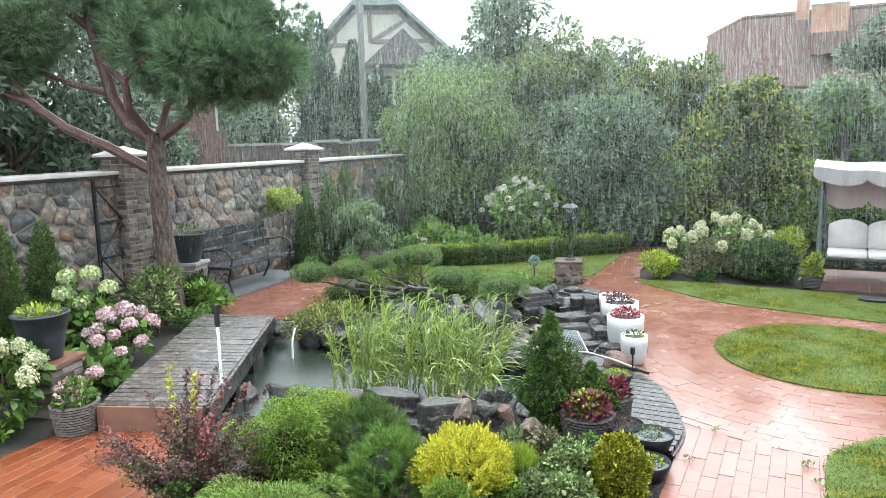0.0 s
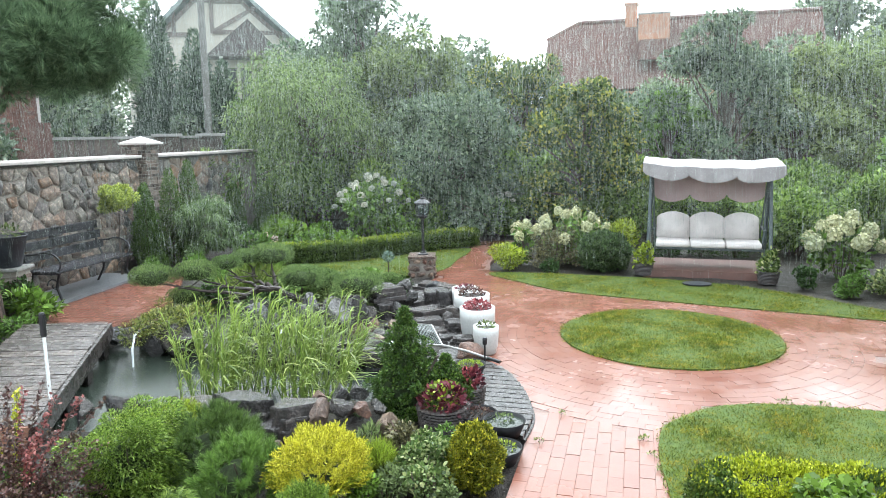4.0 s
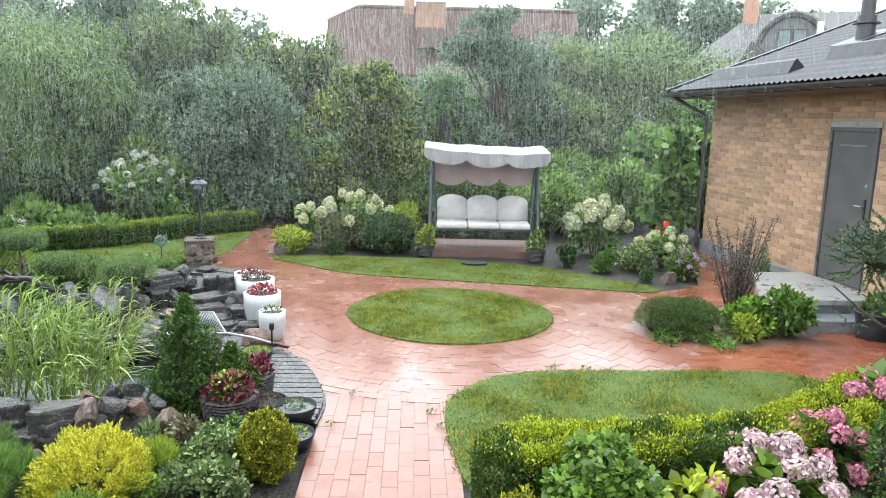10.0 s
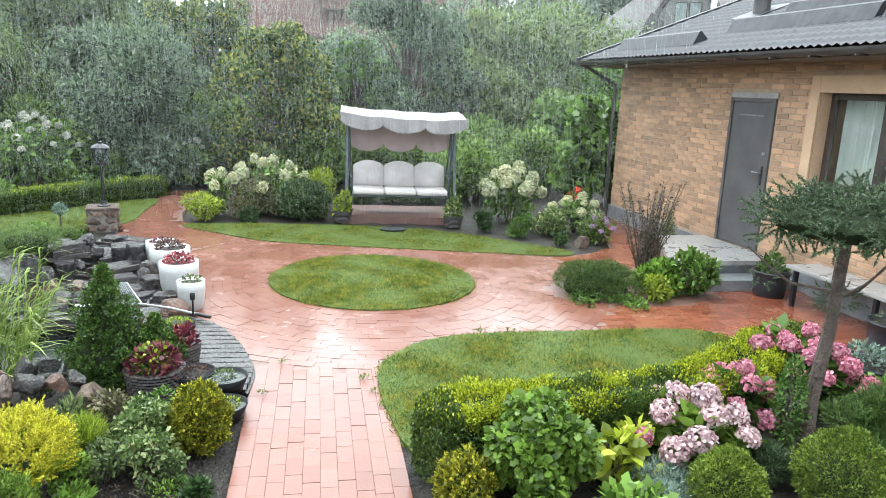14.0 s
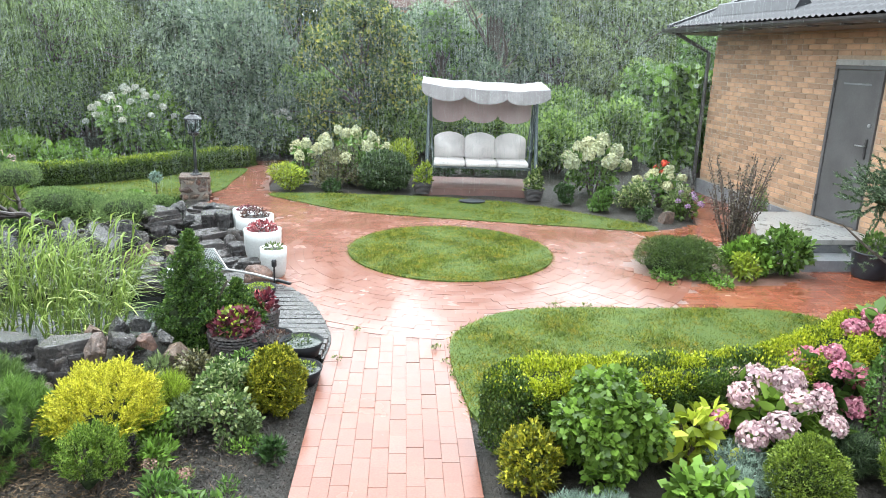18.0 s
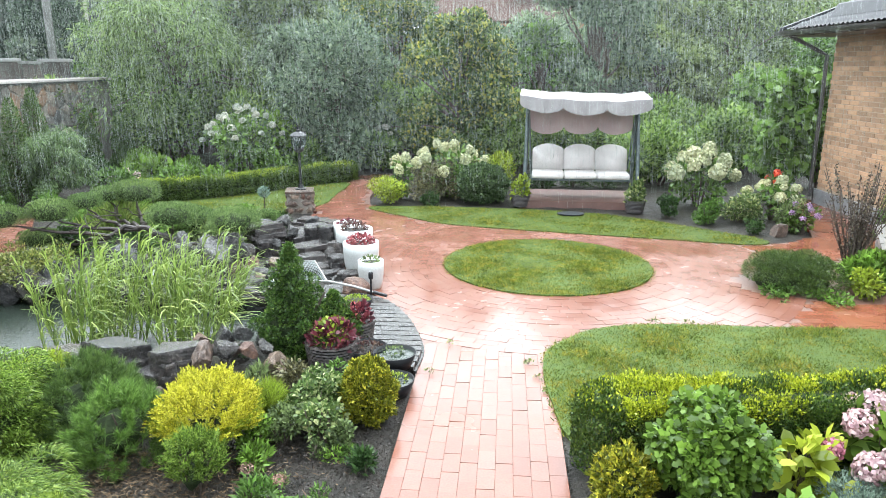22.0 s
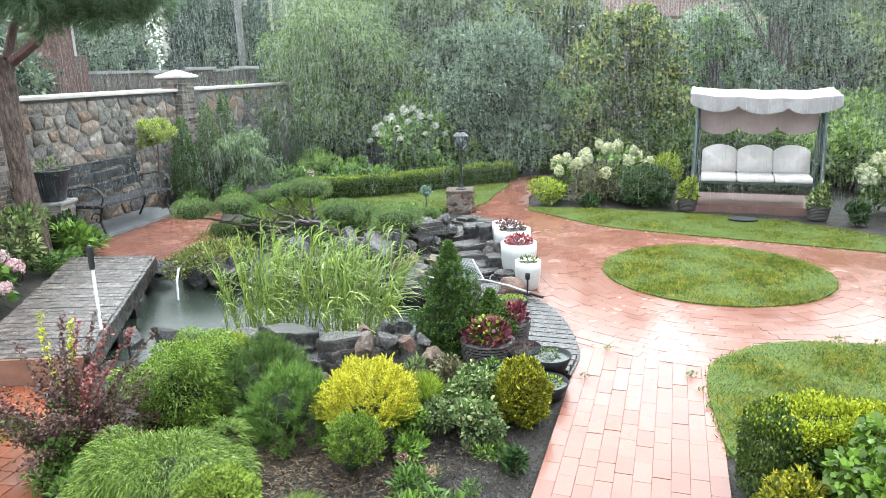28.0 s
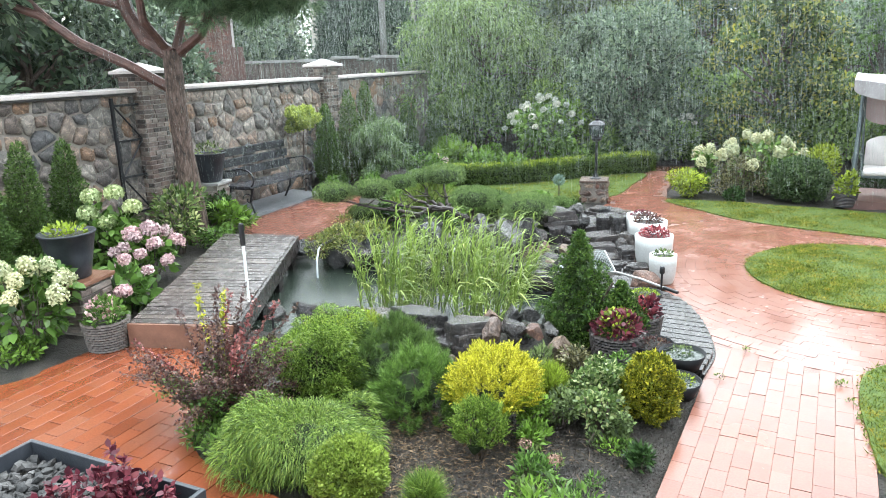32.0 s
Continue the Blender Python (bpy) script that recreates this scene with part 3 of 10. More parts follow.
def polys(pts):
    """A mesh of loose polygons: pts is an array (count, corners, 3)."""
    count, k, _ = pts.shape
    me = bpy.data.meshes.new("leaves")
    me.vertices.add(count * k)
    me.vertices.foreach_set("co", pts.astype(np.float32).ravel())
    me.loops.add(count * k)
    me.loops.foreach_set("vertex_index", np.arange(count * k, dtype=np.int32))
    me.polygons.add(count)
    me.polygons.foreach_set("loop_start", np.arange(0, count * k, k, dtype=np.int32))
    me.update(calc_edges=True)
    return me


def unit(a):
    return a / np.maximum(np.linalg.norm(a, axis=-1, keepdims=True), 1e-9)


DIAMOND = [(0, 0, 0), (0.45, 0.5, 0.12), (1, 0, -0.05), (0.45, -0.5, 0.12)]
OVAL = [(0, 0, 0), (0.25, 0.42, 0.1), (0.65, 0.42, 0.06), (1, 0, -0.12), (0.65, -0.42, 0.06), (0.25, -0.42, 0.1)]
NEEDLE = [(0, 0.5, 0), (0, -0.5, 0), (1, 0, 0)]
LOBED = [(0, 0, 0), (0.15, 0.5, 0.05), (0.5, 0.3, 0.08), (0.62, 0.55, 0.02), (1, 0, -0.1), (0.62, -0.55, 0.02), (0.5, -0.3, 0.08), (0.15, -0.5, 0.05)]
PETAL = [(0, 0, 0), (0.4, 0.5, 0.08), (0.9, 0.3, 0.02), (0.9, -0.3, 0.02), (0.4, -0.5, 0.08)]


def leaf_points(p, d, length, width, shape=DIAMOND, lift=None):
    """Corners of leaves that grow from p along d."""
    n = len(p)
    d = unit(d)
    up = lift if lift is not None else rng.normal(size=(n, 3)) + np.array([0, 0, 1.2])
    s = unit(np.cross(d, up))
    nn = np.cross(s, d)
    L = np.broadcast_to(np.asarray(length, float), (n,))[:, None]
    W = np.broadcast_to(np.asarray(width, float), (n,))[:, None]
    return np.stack([p + d * L * a + s * W * b + nn * L * c for a, b, c in shape], 1)


def dirs(n, low=-1.0):
    z = rng.uniform(low, 1, n)
    a = rng.uniform(0, 2 * np.pi, n)
    r = np.sqrt(1 - z * z)
    return np.stack([r * np.cos(a), r * np.sin(a), z], 1)


def tube_data(points, radii, sides=8):
    """Verts and faces of a tapered round limb along points."""
    pts = [Vector(p) for p in points]
    vs, fs = [], []
    side = None
    for i, p in enumerate(pts):
        d = (pts[min(i + 1, len(pts) - 1)] - pts[max(i - 1, 0)]).normalized()
        if side is None:
            side = d.orthogonal().normalized()
        side = (side - d * side.dot(d)).normalized()
        o = d.cross(side)
        for k in range(sides):
            a = 2 * math.pi * k / sides
            vs.append(p + (side * math.cos(a) + o * math.sin(a)) * radii[i])
    for i in range(len(pts) - 1):
        for k in range(sides):
            a, b = i * sides + k, i * sides + (k + 1) % sides
            fs.append((a, b, b + sides, a + sides))
    fs.append(tuple(range(sides))[::-1])
    fs.append(tuple(range((len(pts) - 1) * sides, len(pts) * sides)))
    return vs, fs


def tubes(list_of, sides=8):
    vs, fs = [], []
    for points, radii in list_of:
        v, f = tube_data(points, radii, sides)
        fs += [tuple(i + len(vs) for i in q) for q in f]
        vs += v
    return mesh_of(vs, fs)


def bend(a, b, sag=(0, 0, 0), n=6, wob=0.0):
    """Points on a bowed way from a to b."""
    a, b, sag = Vector(a), Vector(b), Vector(sag)
    out = []
    for i in range(n):
        t = i / (n - 1)
        w = Vector(rng.normal(size=3) * wob) if 0 < i < n - 1 else Vector()
        out.append(a.lerp(b, t) + sag * 4 * t * (1 - t) + w)
    return out


def lathe(profile, sides=28):
    """A turned body: profile of (radius, height)."""
    vs, fs = [], []
    for r, z in profile:
        for k in range(sides):
            a = 2 * math.pi * k / sides
            vs.append((r * math.cos(a), r * math.sin(a), z))
    for i in range(len(profile) - 1):
        for k in range(sides):
            a, b = i * sides + k, i * sides + (k + 1) % sides
            fs.append((a, b, b + sides, a + sides))
    fs.append(tuple(range(sides))[::-1])
    fs.append(tuple(range((len(profile) - 1) * sides, len(profile) * sides)))
    return mesh_of(vs, fs)


def box(x0, x1, y0, y1, z0, z1, bevel=0.0):
    bm = bmesh.new()
    bmesh.ops.create_cube(bm, size=1)
    for v in bm.verts:
        v.co = Vector(((x0, x1)[v.co.x > 0], (y0, y1)[v.co.y > 0], (z0, z1)[v.co.z > 0]))
    if bevel:
        bmesh.ops.bevel(bm, geom=bm.edges[:], offset=bevel, segments=2, affect="EDGES", profile=0.6)
    return bm


def brick_mesh(l, w, h, bev=0.006):
    """A paver or brick with its top at z = 0 and chamfered upper edges."""
    x, y = l / 2, w / 2
    vs = [(sx * x, sy * y, -h) for sx, sy in ((-1, -1), (1, -1), (1, 1), (-1, 1))]
    vs += [(sx * x, sy * y, -bev) for sx, sy in ((-1, -1), (1, -1), (1, 1), (-1, 1))]
    vs += [(sx * (x - bev), sy * (y - bev), 0) for sx, sy in ((-1, -1), (1, -1), (1, 1), (-1, 1))]
    fs = [(8, 9, 10, 11)]
    for k in range(4):
        j = (k + 1) % 4
        fs += [(k, j, j + 4, k + 4), (k + 4, j + 4, j + 8, k + 8)]
    return mesh_of(vs, fs)


def joined(template, mats):
    """One mesh out of many placed copies of a small mesh."""
    co = np.empty(len(template.vertices) * 3)
    template.vertices.foreach_get("co", co)
    co = np.c_[co.reshape(-1, 3), np.ones(len(template.vertices))]
    faces = [tuple(p.vertices) for p in template.polygons]
    vs, fs = [], []
    for m in mats:
        k = len(vs)
        vs.extend(map(tuple, (co @ np.array(m).T)[:, :3]))
        fs.extend(tuple(i + k for i in f) for f in faces)
    return mesh_of(vs, fs)


def rock_mesh(sx, sy, sz, seed, level=2, cuts=9):
    """A broken stone: a ball cut by random planes and roughened."""
    r = random.Random(seed)
    bm = bmesh.new()
    bmesh.ops.create_icosphere(bm, subdivisions=level, radius=1)
    planes = []
    for _ in range(cuts):
        v = Vector((r.gauss(0, 1), r.gauss(0, 1), r.gauss(0, 1))).normalized()
        planes.append((v, r.uniform(0.4, 0.74)))
    off = Vector((seed * 3.1, seed * 1.7, 0))
    for v in bm.verts:
        for nn, d in planes:
            e = v.co.dot(nn) - d
            if e > 0:
                v.co -= nn * e
        v.co *= 1 + 0.07 * noise.noise(v.co * 2.2 + off) + 0.05 * noise.noise(v.co * 5 + off) + 0.035 * noise.noise(v.co * 11 + off)
        v.co = Vector((v.co.x * sx, v.co.y * sy, v.co.z * sz))
    return bm


def inside(x, y, poly):
    hit = False
    for i in range(len(poly)):
        (x1, y1), (x2, y2) = poly[i - 1], poly[i]
        if (y1 > y) != (y2 > y) and x < (x2 - x1) * (y - y1) / (y2 - y1) + x1:
            hit = not hit
    return hit


def within(p, poly):
    """Which of many places lie inside an outline."""
    hit = np.zeros(len(p), bool)
    for i in range(len(poly)):
        (x1, y1), (x2, y2) = poly[i - 1], poly[i]
        if y1 != y2:
            hit ^= ((y1 > p[:, 1]) != (y2 > p[:, 1])) & (p[:, 0] < (x2 - x1) * (p[:, 1] - y1) / (y2 - y1) + x1)
    return hit


def prism(poly, z0, z1, bevel=0.0):
    bm = bmesh.new()
    vs = [bm.verts.new((x, y, z0)) for x, y in poly]
    f = bm.faces.new(vs)
    if f.normal.z > 0:
        f.normal_flip()
    top = bmesh.ops.extrude_face_region(bm, geom=[f])
    for v in top["geom"]:
        if isinstance(v, bmesh.types.BMVert):
            v.co.z = z1
    bmesh.ops.recalc_face_normals(bm, faces=bm.faces)
    if bevel:
        bmesh.ops.bevel(bm, geom=[e for e in bm.edges if all(v.co.z == z1 for v in e.verts)], offset=bevel, segments=2, affect="EDGES")
    return bm


def smooth_line(pts, n=8, closed=True):
    """A rounded outline through points (Catmull-Rom)."""
    out, k = [], len(pts)
    for i in range(k if closed else k - 1):
        p = [pts[(i + j) % k] if closed else pts[min(max(i + j, 0), k - 1)] for j in (-1, 0, 1, 2)]
        for s in range(n):
            t = s / n
            out.append(tuple(0.5 * (2 * p[1][a] + (p[2][a] - p[0][a]) * t + (2 * p[0][a] - 5 * p[1][a] + 4 * p[2][a] - p[3][a]) * t * t
                                    + (3 * p[1][a] - p[0][a] - 3 * p[2][a] + p[3][a]) * t ** 3) for a in (0, 1)))
    if not closed:
        out.append(pts[-1])
    return out


# ---- plan of the garden ----
RING = (1.93, 8.11)
R_LAWN, R_RING = 1.2, 2.72
U = Vector((0.083, 0.9965))
W_ = Vector((0.9965, -0.083))
POND = smooth_line([(-3.45, 4.95), (-4.55, 7.1), (-4.3, 7.55), (-3.6, 7.35), (-2.7, 7.35), (-1.7, 7.6), (-0.95, 7.4), (-0.75, 6.6), (-0.95, 5.75), (-1.7, 5.25), (-2.6, 5.0)], 4)
LAWN_RIGHT = smooth_line([(1.52, 5.28), (1.68, 5.62), (2.1, 5.98), (2.7, 6.08), (3.5, 6.02), (4.8, 5.88), (5.05, 5.2), (4.4, 4.5), (3.5, 4.1), (2.4, 3.95), (1.6, 3.95), (1.48, 4.6)], 5)
LAWN_STRIP = smooth_line([(-0.5, 11.6), (0.1, 10.85), (0.75, 10.3), (1.6, 9.98), (2.66, 9.65), (3.7, 9.35), (4.75, 9.05), (5.0, 9.3), (4.4, 9.95), (3.4, 10.85), (2.4, 11.3), (1.0, 11.55)], 5)
LAWN_BACK = smooth_line([(-5.6, 11.2), (-4.2, 12.05), (-3.1, 12.5), (-2.0, 13.6), (-1.2, 14.1), (-1.25, 12.8), (-1.35, 11.75), (-2.0, 11.05), (-3.0, 11.1), (-4.3, 11.0)], 5)
BED_RIGHT = smooth_line([(4.0, 7.05), (3.88, 7.4), (4.15, 7.85), (4.9, 8.15), (5.7, 8.35), (6.0, 7.7), (6.02, 7.1), (5.3, 6.68), (4.6, 6.7)], 5)
BED_SWING = smooth_line([(-0.55, 11.75), (1.0, 11.6), (2.4, 11.35), (3.4, 10.9), (4.4, 9.98), (5.05, 9.35), (5.75, 9.45), (6.0, 10.4), (6.6, 11.8), (7.0, 14.5), (4.0, 16.0), (0.6, 16.0), (-0.55, 14.2), (-0.7, 12.6)], 4)
PAVED = [(0.22, 1.0), (0.44, 3.9), (0.52, 5.1), (0.52, 5.9), (0.2, 6.72), (-0.2, 7.3), (-0.55, 8.4), (-0.9, 9.6), (-1.3, 10.9), (-1.35, 11.7), (-1.25, 12.8), (-1.2, 14.2), (-1.3, 15.0), (-0.4, 15.4),
         (-0.55, 14.2), (-0.62, 12.6), (-0.5, 11.6), (0.75, 10.3), (2.66, 9.65), (5.0, 9.1), (5.7, 9.4), (6.1, 10.4), (6.6, 11.9), (7.0, 12.3), (7.05, 4.0), (6.0, 3.9), (5.2, 4.9), (4.85, 5.9), (3.5, 6.05), (2.1, 6.0), (1.55, 5.4), (1.45, 4.3), (1.25, 1.0)]
PATIO = smooth_line([(-6.2, 0.4), (-4.4, 3.0), (-4.25, 3.5), (-4.1, 4.0), (-3.1, 4.15), (-2.5, 3.65), (-2.45, 3.15), (-2.1, 2.85), (-1.5, 2.72), (-0.9, 2.6), (-0.2, 2.2), (0.0, 1.2), (0.0, 0.4)], 5)
PATIO_BENCH = [(-5.05, 7.5), (-5.5, 7.35), (-6.2, 8.4), (-6.28, 10.6), (-5.6, 10.75), (-4.9, 9.4), (-4.5, 8.4), (-4.55, 7.8)]


def pond_depth(x, y):
    """How far a place lies inside the pond's outline (0 outside)."""
    if not inside(x, y, POND):
        return 0.0
    return min(0.55, 2.2 * min(math.hypot(x - a, y - b) for a, b in POND))


# the ground: one sheet to the horizon, hollowed out under the pond
xs = np.unique(np.concatenate([np.linspace(-400, -16, 12), np.linspace(-16, -8, 12), np.arange(-8, 8.01, 0.16), np.linspace(8.5, 30, 14), np.linspace(40, 400, 10)]).round(3))
ys = np.unique(np.concatenate([np.linspace(-300, -2, 10), np.arange(-1, 16.01, 0.16), np.linspace(17, 60, 20), np.linspace(80, 600, 10)]).round(3))
gv, gf = [], []
paths = (PAVED, PATIO, PATIO_BENCH)
for y in ys:
    for x in xs:
        z = -0.05
        if -8 < x < 8 and -1 < y < 16:
            if any(inside(x, y, p) for p in paths):
                z = -0.075
            else:
                z = -0.02 + 0.03 * noise.noise(Vector((x * 1.7, y * 1.7, 3))) + 0.012 * noise.noise(Vector((x * 7, y * 7, 1)))
                z -= pond_depth(x, y)
        gv.append((x, y, z))
nx = len(xs)
for j in range(len(ys) - 1):
    for i in range(nx - 1):
        a = j * nx + i
        gf.append((a, a + 1, a + 1 + nx, a + nx))
ground = part("ground", mesh_of(gv, gf), M["soil"], smooth=True)
tagged(ground, "wet dark soil of the garden beds", "ground", kind="structure")
water = part("water", prism(POND, -0.6, -0.16), M["water"])
tagged(water, "dark pond water rippled by rain", "water", kind="structure")


def lawn(outline, label, blades):
    """Turf with its base and single blades of grass."""
    base = part("lawn", prism(outline, -0.09, 0.012, 0.0), M["turf_base"])
    tagged(base, label, "lawn", kind="structure")
    arr = np.array(outline)
    lo, hi = arr.min(0), arr.max(0)
    p = rng.uniform(lo, hi, (blades * 3, 2))
    p = p[within(p, arr)][:blades]
    blades = len(p)
    edge = rng.normal(size=(blades, 2)) * 0.02
    clump = 0.5 + 0.3 * np.sin(p[:, 0] * 5.1 + 1.3 * np.sin(p[:, 1] * 3.7)) * np.cos(p[:, 1] * 4.3 + np.sin(p[:, 0] * 2.9)) + rng.normal(size=blades) * 0.08
    p3 = np.c_[p + edge, np.full(blades, 0.005)]
    d = np.c_[rng.normal(size=(blades, 2)) * 1.3, np.ones(blades)]
    tall = (clump > 0.62) & (rng.uniform(size=blades) < 0.35)
    grass = part("grass", polys(leaf_points(p3, d, rng.uniform(0.016, 0.034, blades) * (0.5 + clump) * np.where(tall, 1.6, 1.0), 0.009, NEEDLE)), M["blade"], base)
    grass["kind"] = "stuff"
    return base


circle = [(RING[0] + R_LAWN * math.cos(a), RING[1] + R_LAWN * math.sin(a)) for a in np.linspace(0, 2 * math.pi, 72, endpoint=False)]
lawn(circle, "round wet lawn inside the ring path", 80000)
lawn(LAWN_RIGHT, "mown wet lawn beside the box hedge", 85000)
lawn(LAWN_STRIP, "curved strip of lawn before the swing", 55000)
lawn(LAWN_BACK, "pale green lawn behind the lamp", 34000)


# ---- stone wall on the west side ----
WALL_X = -7.1
wall = part("wall_west", box(WALL_X - 0.4, WALL_X, 2.0, 17.0, -0.1, 1.93), M["mortar"])
tagged(wall, "garden wall of grey and brown field stones", "wall", kind="structure")
coping = part("coping", box(WALL_X - 0.56, WALL_X + 0.1, 2.0, 17.0, 1.955, 2.01, 0.012), M["coping"], wall, "pale wet coping slab")


part("drip_board", box(WALL_X - 0.5, WALL_X + 0.075, 2.0, 17.0, 1.93, 1.953, 0.004), M["gutter"], wall)


def wall_pillar(y):
    p = thing("wall_pillar", "brick wall pillar with a pale pyramid cap", "pillar", pose(WALL_X - 0.03, y, 0), "wall pillars", "structure")
    part("core", box(-0.2, 0.2, -0.2, 0.2, -0.1, 2.16), M["mortar"], p)
    course = brick_mesh(0.2, 0.06, 0.05, 0.006)
    mats = []
    for side in range(4):
        turn = Matrix.Rotation(side * math.pi / 2, 4, "Z")
        half, w = 0.202, 0.41
        for r in range(34):
            z = r * 0.063 + 0.02
            cuts = np.cumsum(rng.uniform(0.1, 0.2, 5))
            cuts = np.r_[0, cuts[cuts < w - 0.05], w]
            for a, b in zip(cuts[:-1], cuts[1:]):
                m = turn @ Matrix.Translation((half + rng.uniform(0.0, 0.016), (a + b) / 2 - w / 2, z + 0.03)) @ Matrix.Rotation(math.pi / 2, 4, "Y")
                m = m @ Matrix.Rotation(math.pi / 2, 4, "Z") @ Matrix.Diagonal(((b - a - 0.008) / 0.2, 0.9, 1, 1))
                mats.append(m)
    part("split_stone", joined(course, mats), M["pillar_brick"], p)["kind"] = "stuff"
    part("cap_band", box(-0.24, 0.24, -0.24, 0.24, 2.16, 2.2, 0.008), M["pillar_brick"], p)
    cap = mesh_of([(x * 0.28, y_ * 0.28, z) for z in (2.2, 2.235) for x, y_ in ((-1, -1), (1, -1), (1, 1), (-1, 1))] + [(0, 0, 2.35)],
                  [(3, 2, 1, 0), (0, 1, 5, 4), (1, 2, 6, 5), (2, 3, 7, 6), (3, 0, 4, 7), (4, 5, 8), (5, 6, 8), (6, 7, 8), (7, 4, 8)])
    part("cap", cap, M["coping"], p, "pale pyramid cap")
    return p


wall_pillar(7.6)
wall_pillar(12.2)
# iron gate leaf leaning flat against the wall
gate = thing("iron_gate", "black iron gate leaf against the stone wall", "gate", pose(WALL_X + 0.07, 0, 0), kind="")
for y in (6.96, 7.42):
    part("upright", box(-0.02, 0.02, y - 0.02, y + 0.02, 0.0, 1.9, 0.004), M["black_iron"], gate)
for z in (0.35, 0.85, 1.33, 1.8):
    part("rail", box(-0.012, 0.012, 6.98, 7.4, z - 0.015, z + 0.015, 0.003), M["black_iron"], gate)
part("brace", tubes([([(0, 6.98, 0.85), (0, 7.4, 1.33)], [0.012, 0.012]), ([(0, 6.98, 1.8), (0, 7.4, 1.33)], [0.012, 0.012]), ([(0, 6.98, 0.85), (0, 7.4, 0.35)], [0.012, 0.012])], 6), M["black_iron"], gate)

# ---- brick house on the east side ----
HX, HY = 7.06, 12.05
EAVE_Z = 2.83
house = thing("brick_house", "low buff brick house with a dark metal roof", "house", pose(0, 0, 0), kind="structure")
WIN = (5.2, 7.2, 1.27, 2.38)
DOOR = (7.92, 8.82, 0.29, 2.29)
wall_bits = [(HX, HX + 0.4, DOOR[1], HY, -0.1, 2.9), (HX, HX + 0.4, DOOR[0], DOOR[1], DOOR[3], 2.9), (HX, HX + 0.4, DOOR[0], DOOR[1], -0.1, DOOR[2]),
             (HX, HX + 0.4, WIN[1], DOOR[0], -0.1, 2.9), (HX, HX + 0.4, WIN[0], WIN[1], -0.1, WIN[2]), (HX, HX + 0.4, WIN[0], WIN[1], WIN[3], 2.9), (HX, HX + 0.4, 0.5, WIN[0], -0.1, 2.9),
             (HX + 0.4, 16.0, HY - 0.4, HY, -0.1, 2.9), (16.0, 16.4, 0.5, HY, -0.1, 2.9), (HX, 16.4, 0.1, 0.5, -0.1, 2.9)]
for q in wall_bits:
    part("wall", box(*q), M["brick_mortar"], house)
part("room_floor", box(HX + 0.4, 16.0, 0.5, HY - 0.4, 0.2, 0.28), M["timber"], house)
part("ceiling", box(HX + 0.4, 16.0, 0.5, HY - 0.4, 2.75, 2.85), M["curtain"], house)
part("plinth", box(HX - 0.05, HX - 0.001, DOOR[1] + 0.12, HY + 0.05, -0.1, 0.24, 0.006), M["plinth"], house)
part("plinth", box(HX - 0.05, HX - 0.001, 0.5, DOOR[0] - 0.12, -0.1, 0.24, 0.006), M["plinth"], house)
part("plinth", box(HX - 0.05, 12.0, HY + 0.001, HY + 0.05, -0.1, 0.24, 0.006), M["plinth"], house)
# roof: a pitched plane with a gable towards the back of the garden
EX, EY, SLOPE = 6.42, 12.62, 0.385
RIDGE_X = 11.6
RIDGE_Z = EAVE_Z + (RIDGE_X - EX) * SLOPE
def roof_plane(name, x0, x1, z0, z1, lift, thick, mat, waves):
    """Metal tile sheet: pressed waves along the eave and steps up the slope."""
    ny, nxx = int((EY - 0.0) / 0.031), 44
    vs, fs = [], []
    for i in range(nxx + 1):
        t = i / nxx
        step = 0.03 * (1 - (t * nxx / 2) % 1.0) if waves else 0
        for j in range(ny + 1):
            y = EY - j * 0.031
            w = 0.014 * math.sin(j * 2 * math.pi / 4) if waves else 0
            vs.append((x0 + (x1 - x0) * t, y, z0 + (z1 - z0) * t + lift + step + w))
    for i in range(nxx):
        for j in range(ny):
            a = i * (ny + 1) + j
            fs.append((a, a + 1, a + ny + 2, a + ny + 1))
    return part(name, mesh_of(vs, fs), mat, house)
roof = roof_plane("roof", EX, RIDGE_X, EAVE_Z, RIDGE_Z, 0.0, 0.02, M["roof_tile"], True)
roof_plane("roof", 2 * RIDGE_X - EX, RIDGE_X, EAVE_Z, RIDGE_Z, 0.0, 0.02, M["roof_tile"], True)
part("roof_deck", mesh_of([(EX, EY, EAVE_Z - 0.03), (RIDGE_X, EY, RIDGE_Z - 0.03), (2 * RIDGE_X - EX, EY, EAVE_Z - 0.03), (EX, 0, EAVE_Z - 0.03), (RIDGE_X, 0, RIDGE_Z - 0.03), (2 * RIDGE_X - EX, 0, EAVE_Z - 0.03)],
                          [(0, 1, 4, 3), (1, 2, 5, 4), (0, 2, 1), (3, 4, 5)]), M["soffit"], house)
part("soffit", box(EX + 0.02, HX - 0.002, 0.0, EY, EAVE_Z - 0.1, EAVE_Z - 0.06), M["soffit"], house)
part("soffit", box(HX, 16.0, HY + 0.002, EY, EAVE_Z - 0.1, EAVE_Z - 0.06), M["soffit"], house)
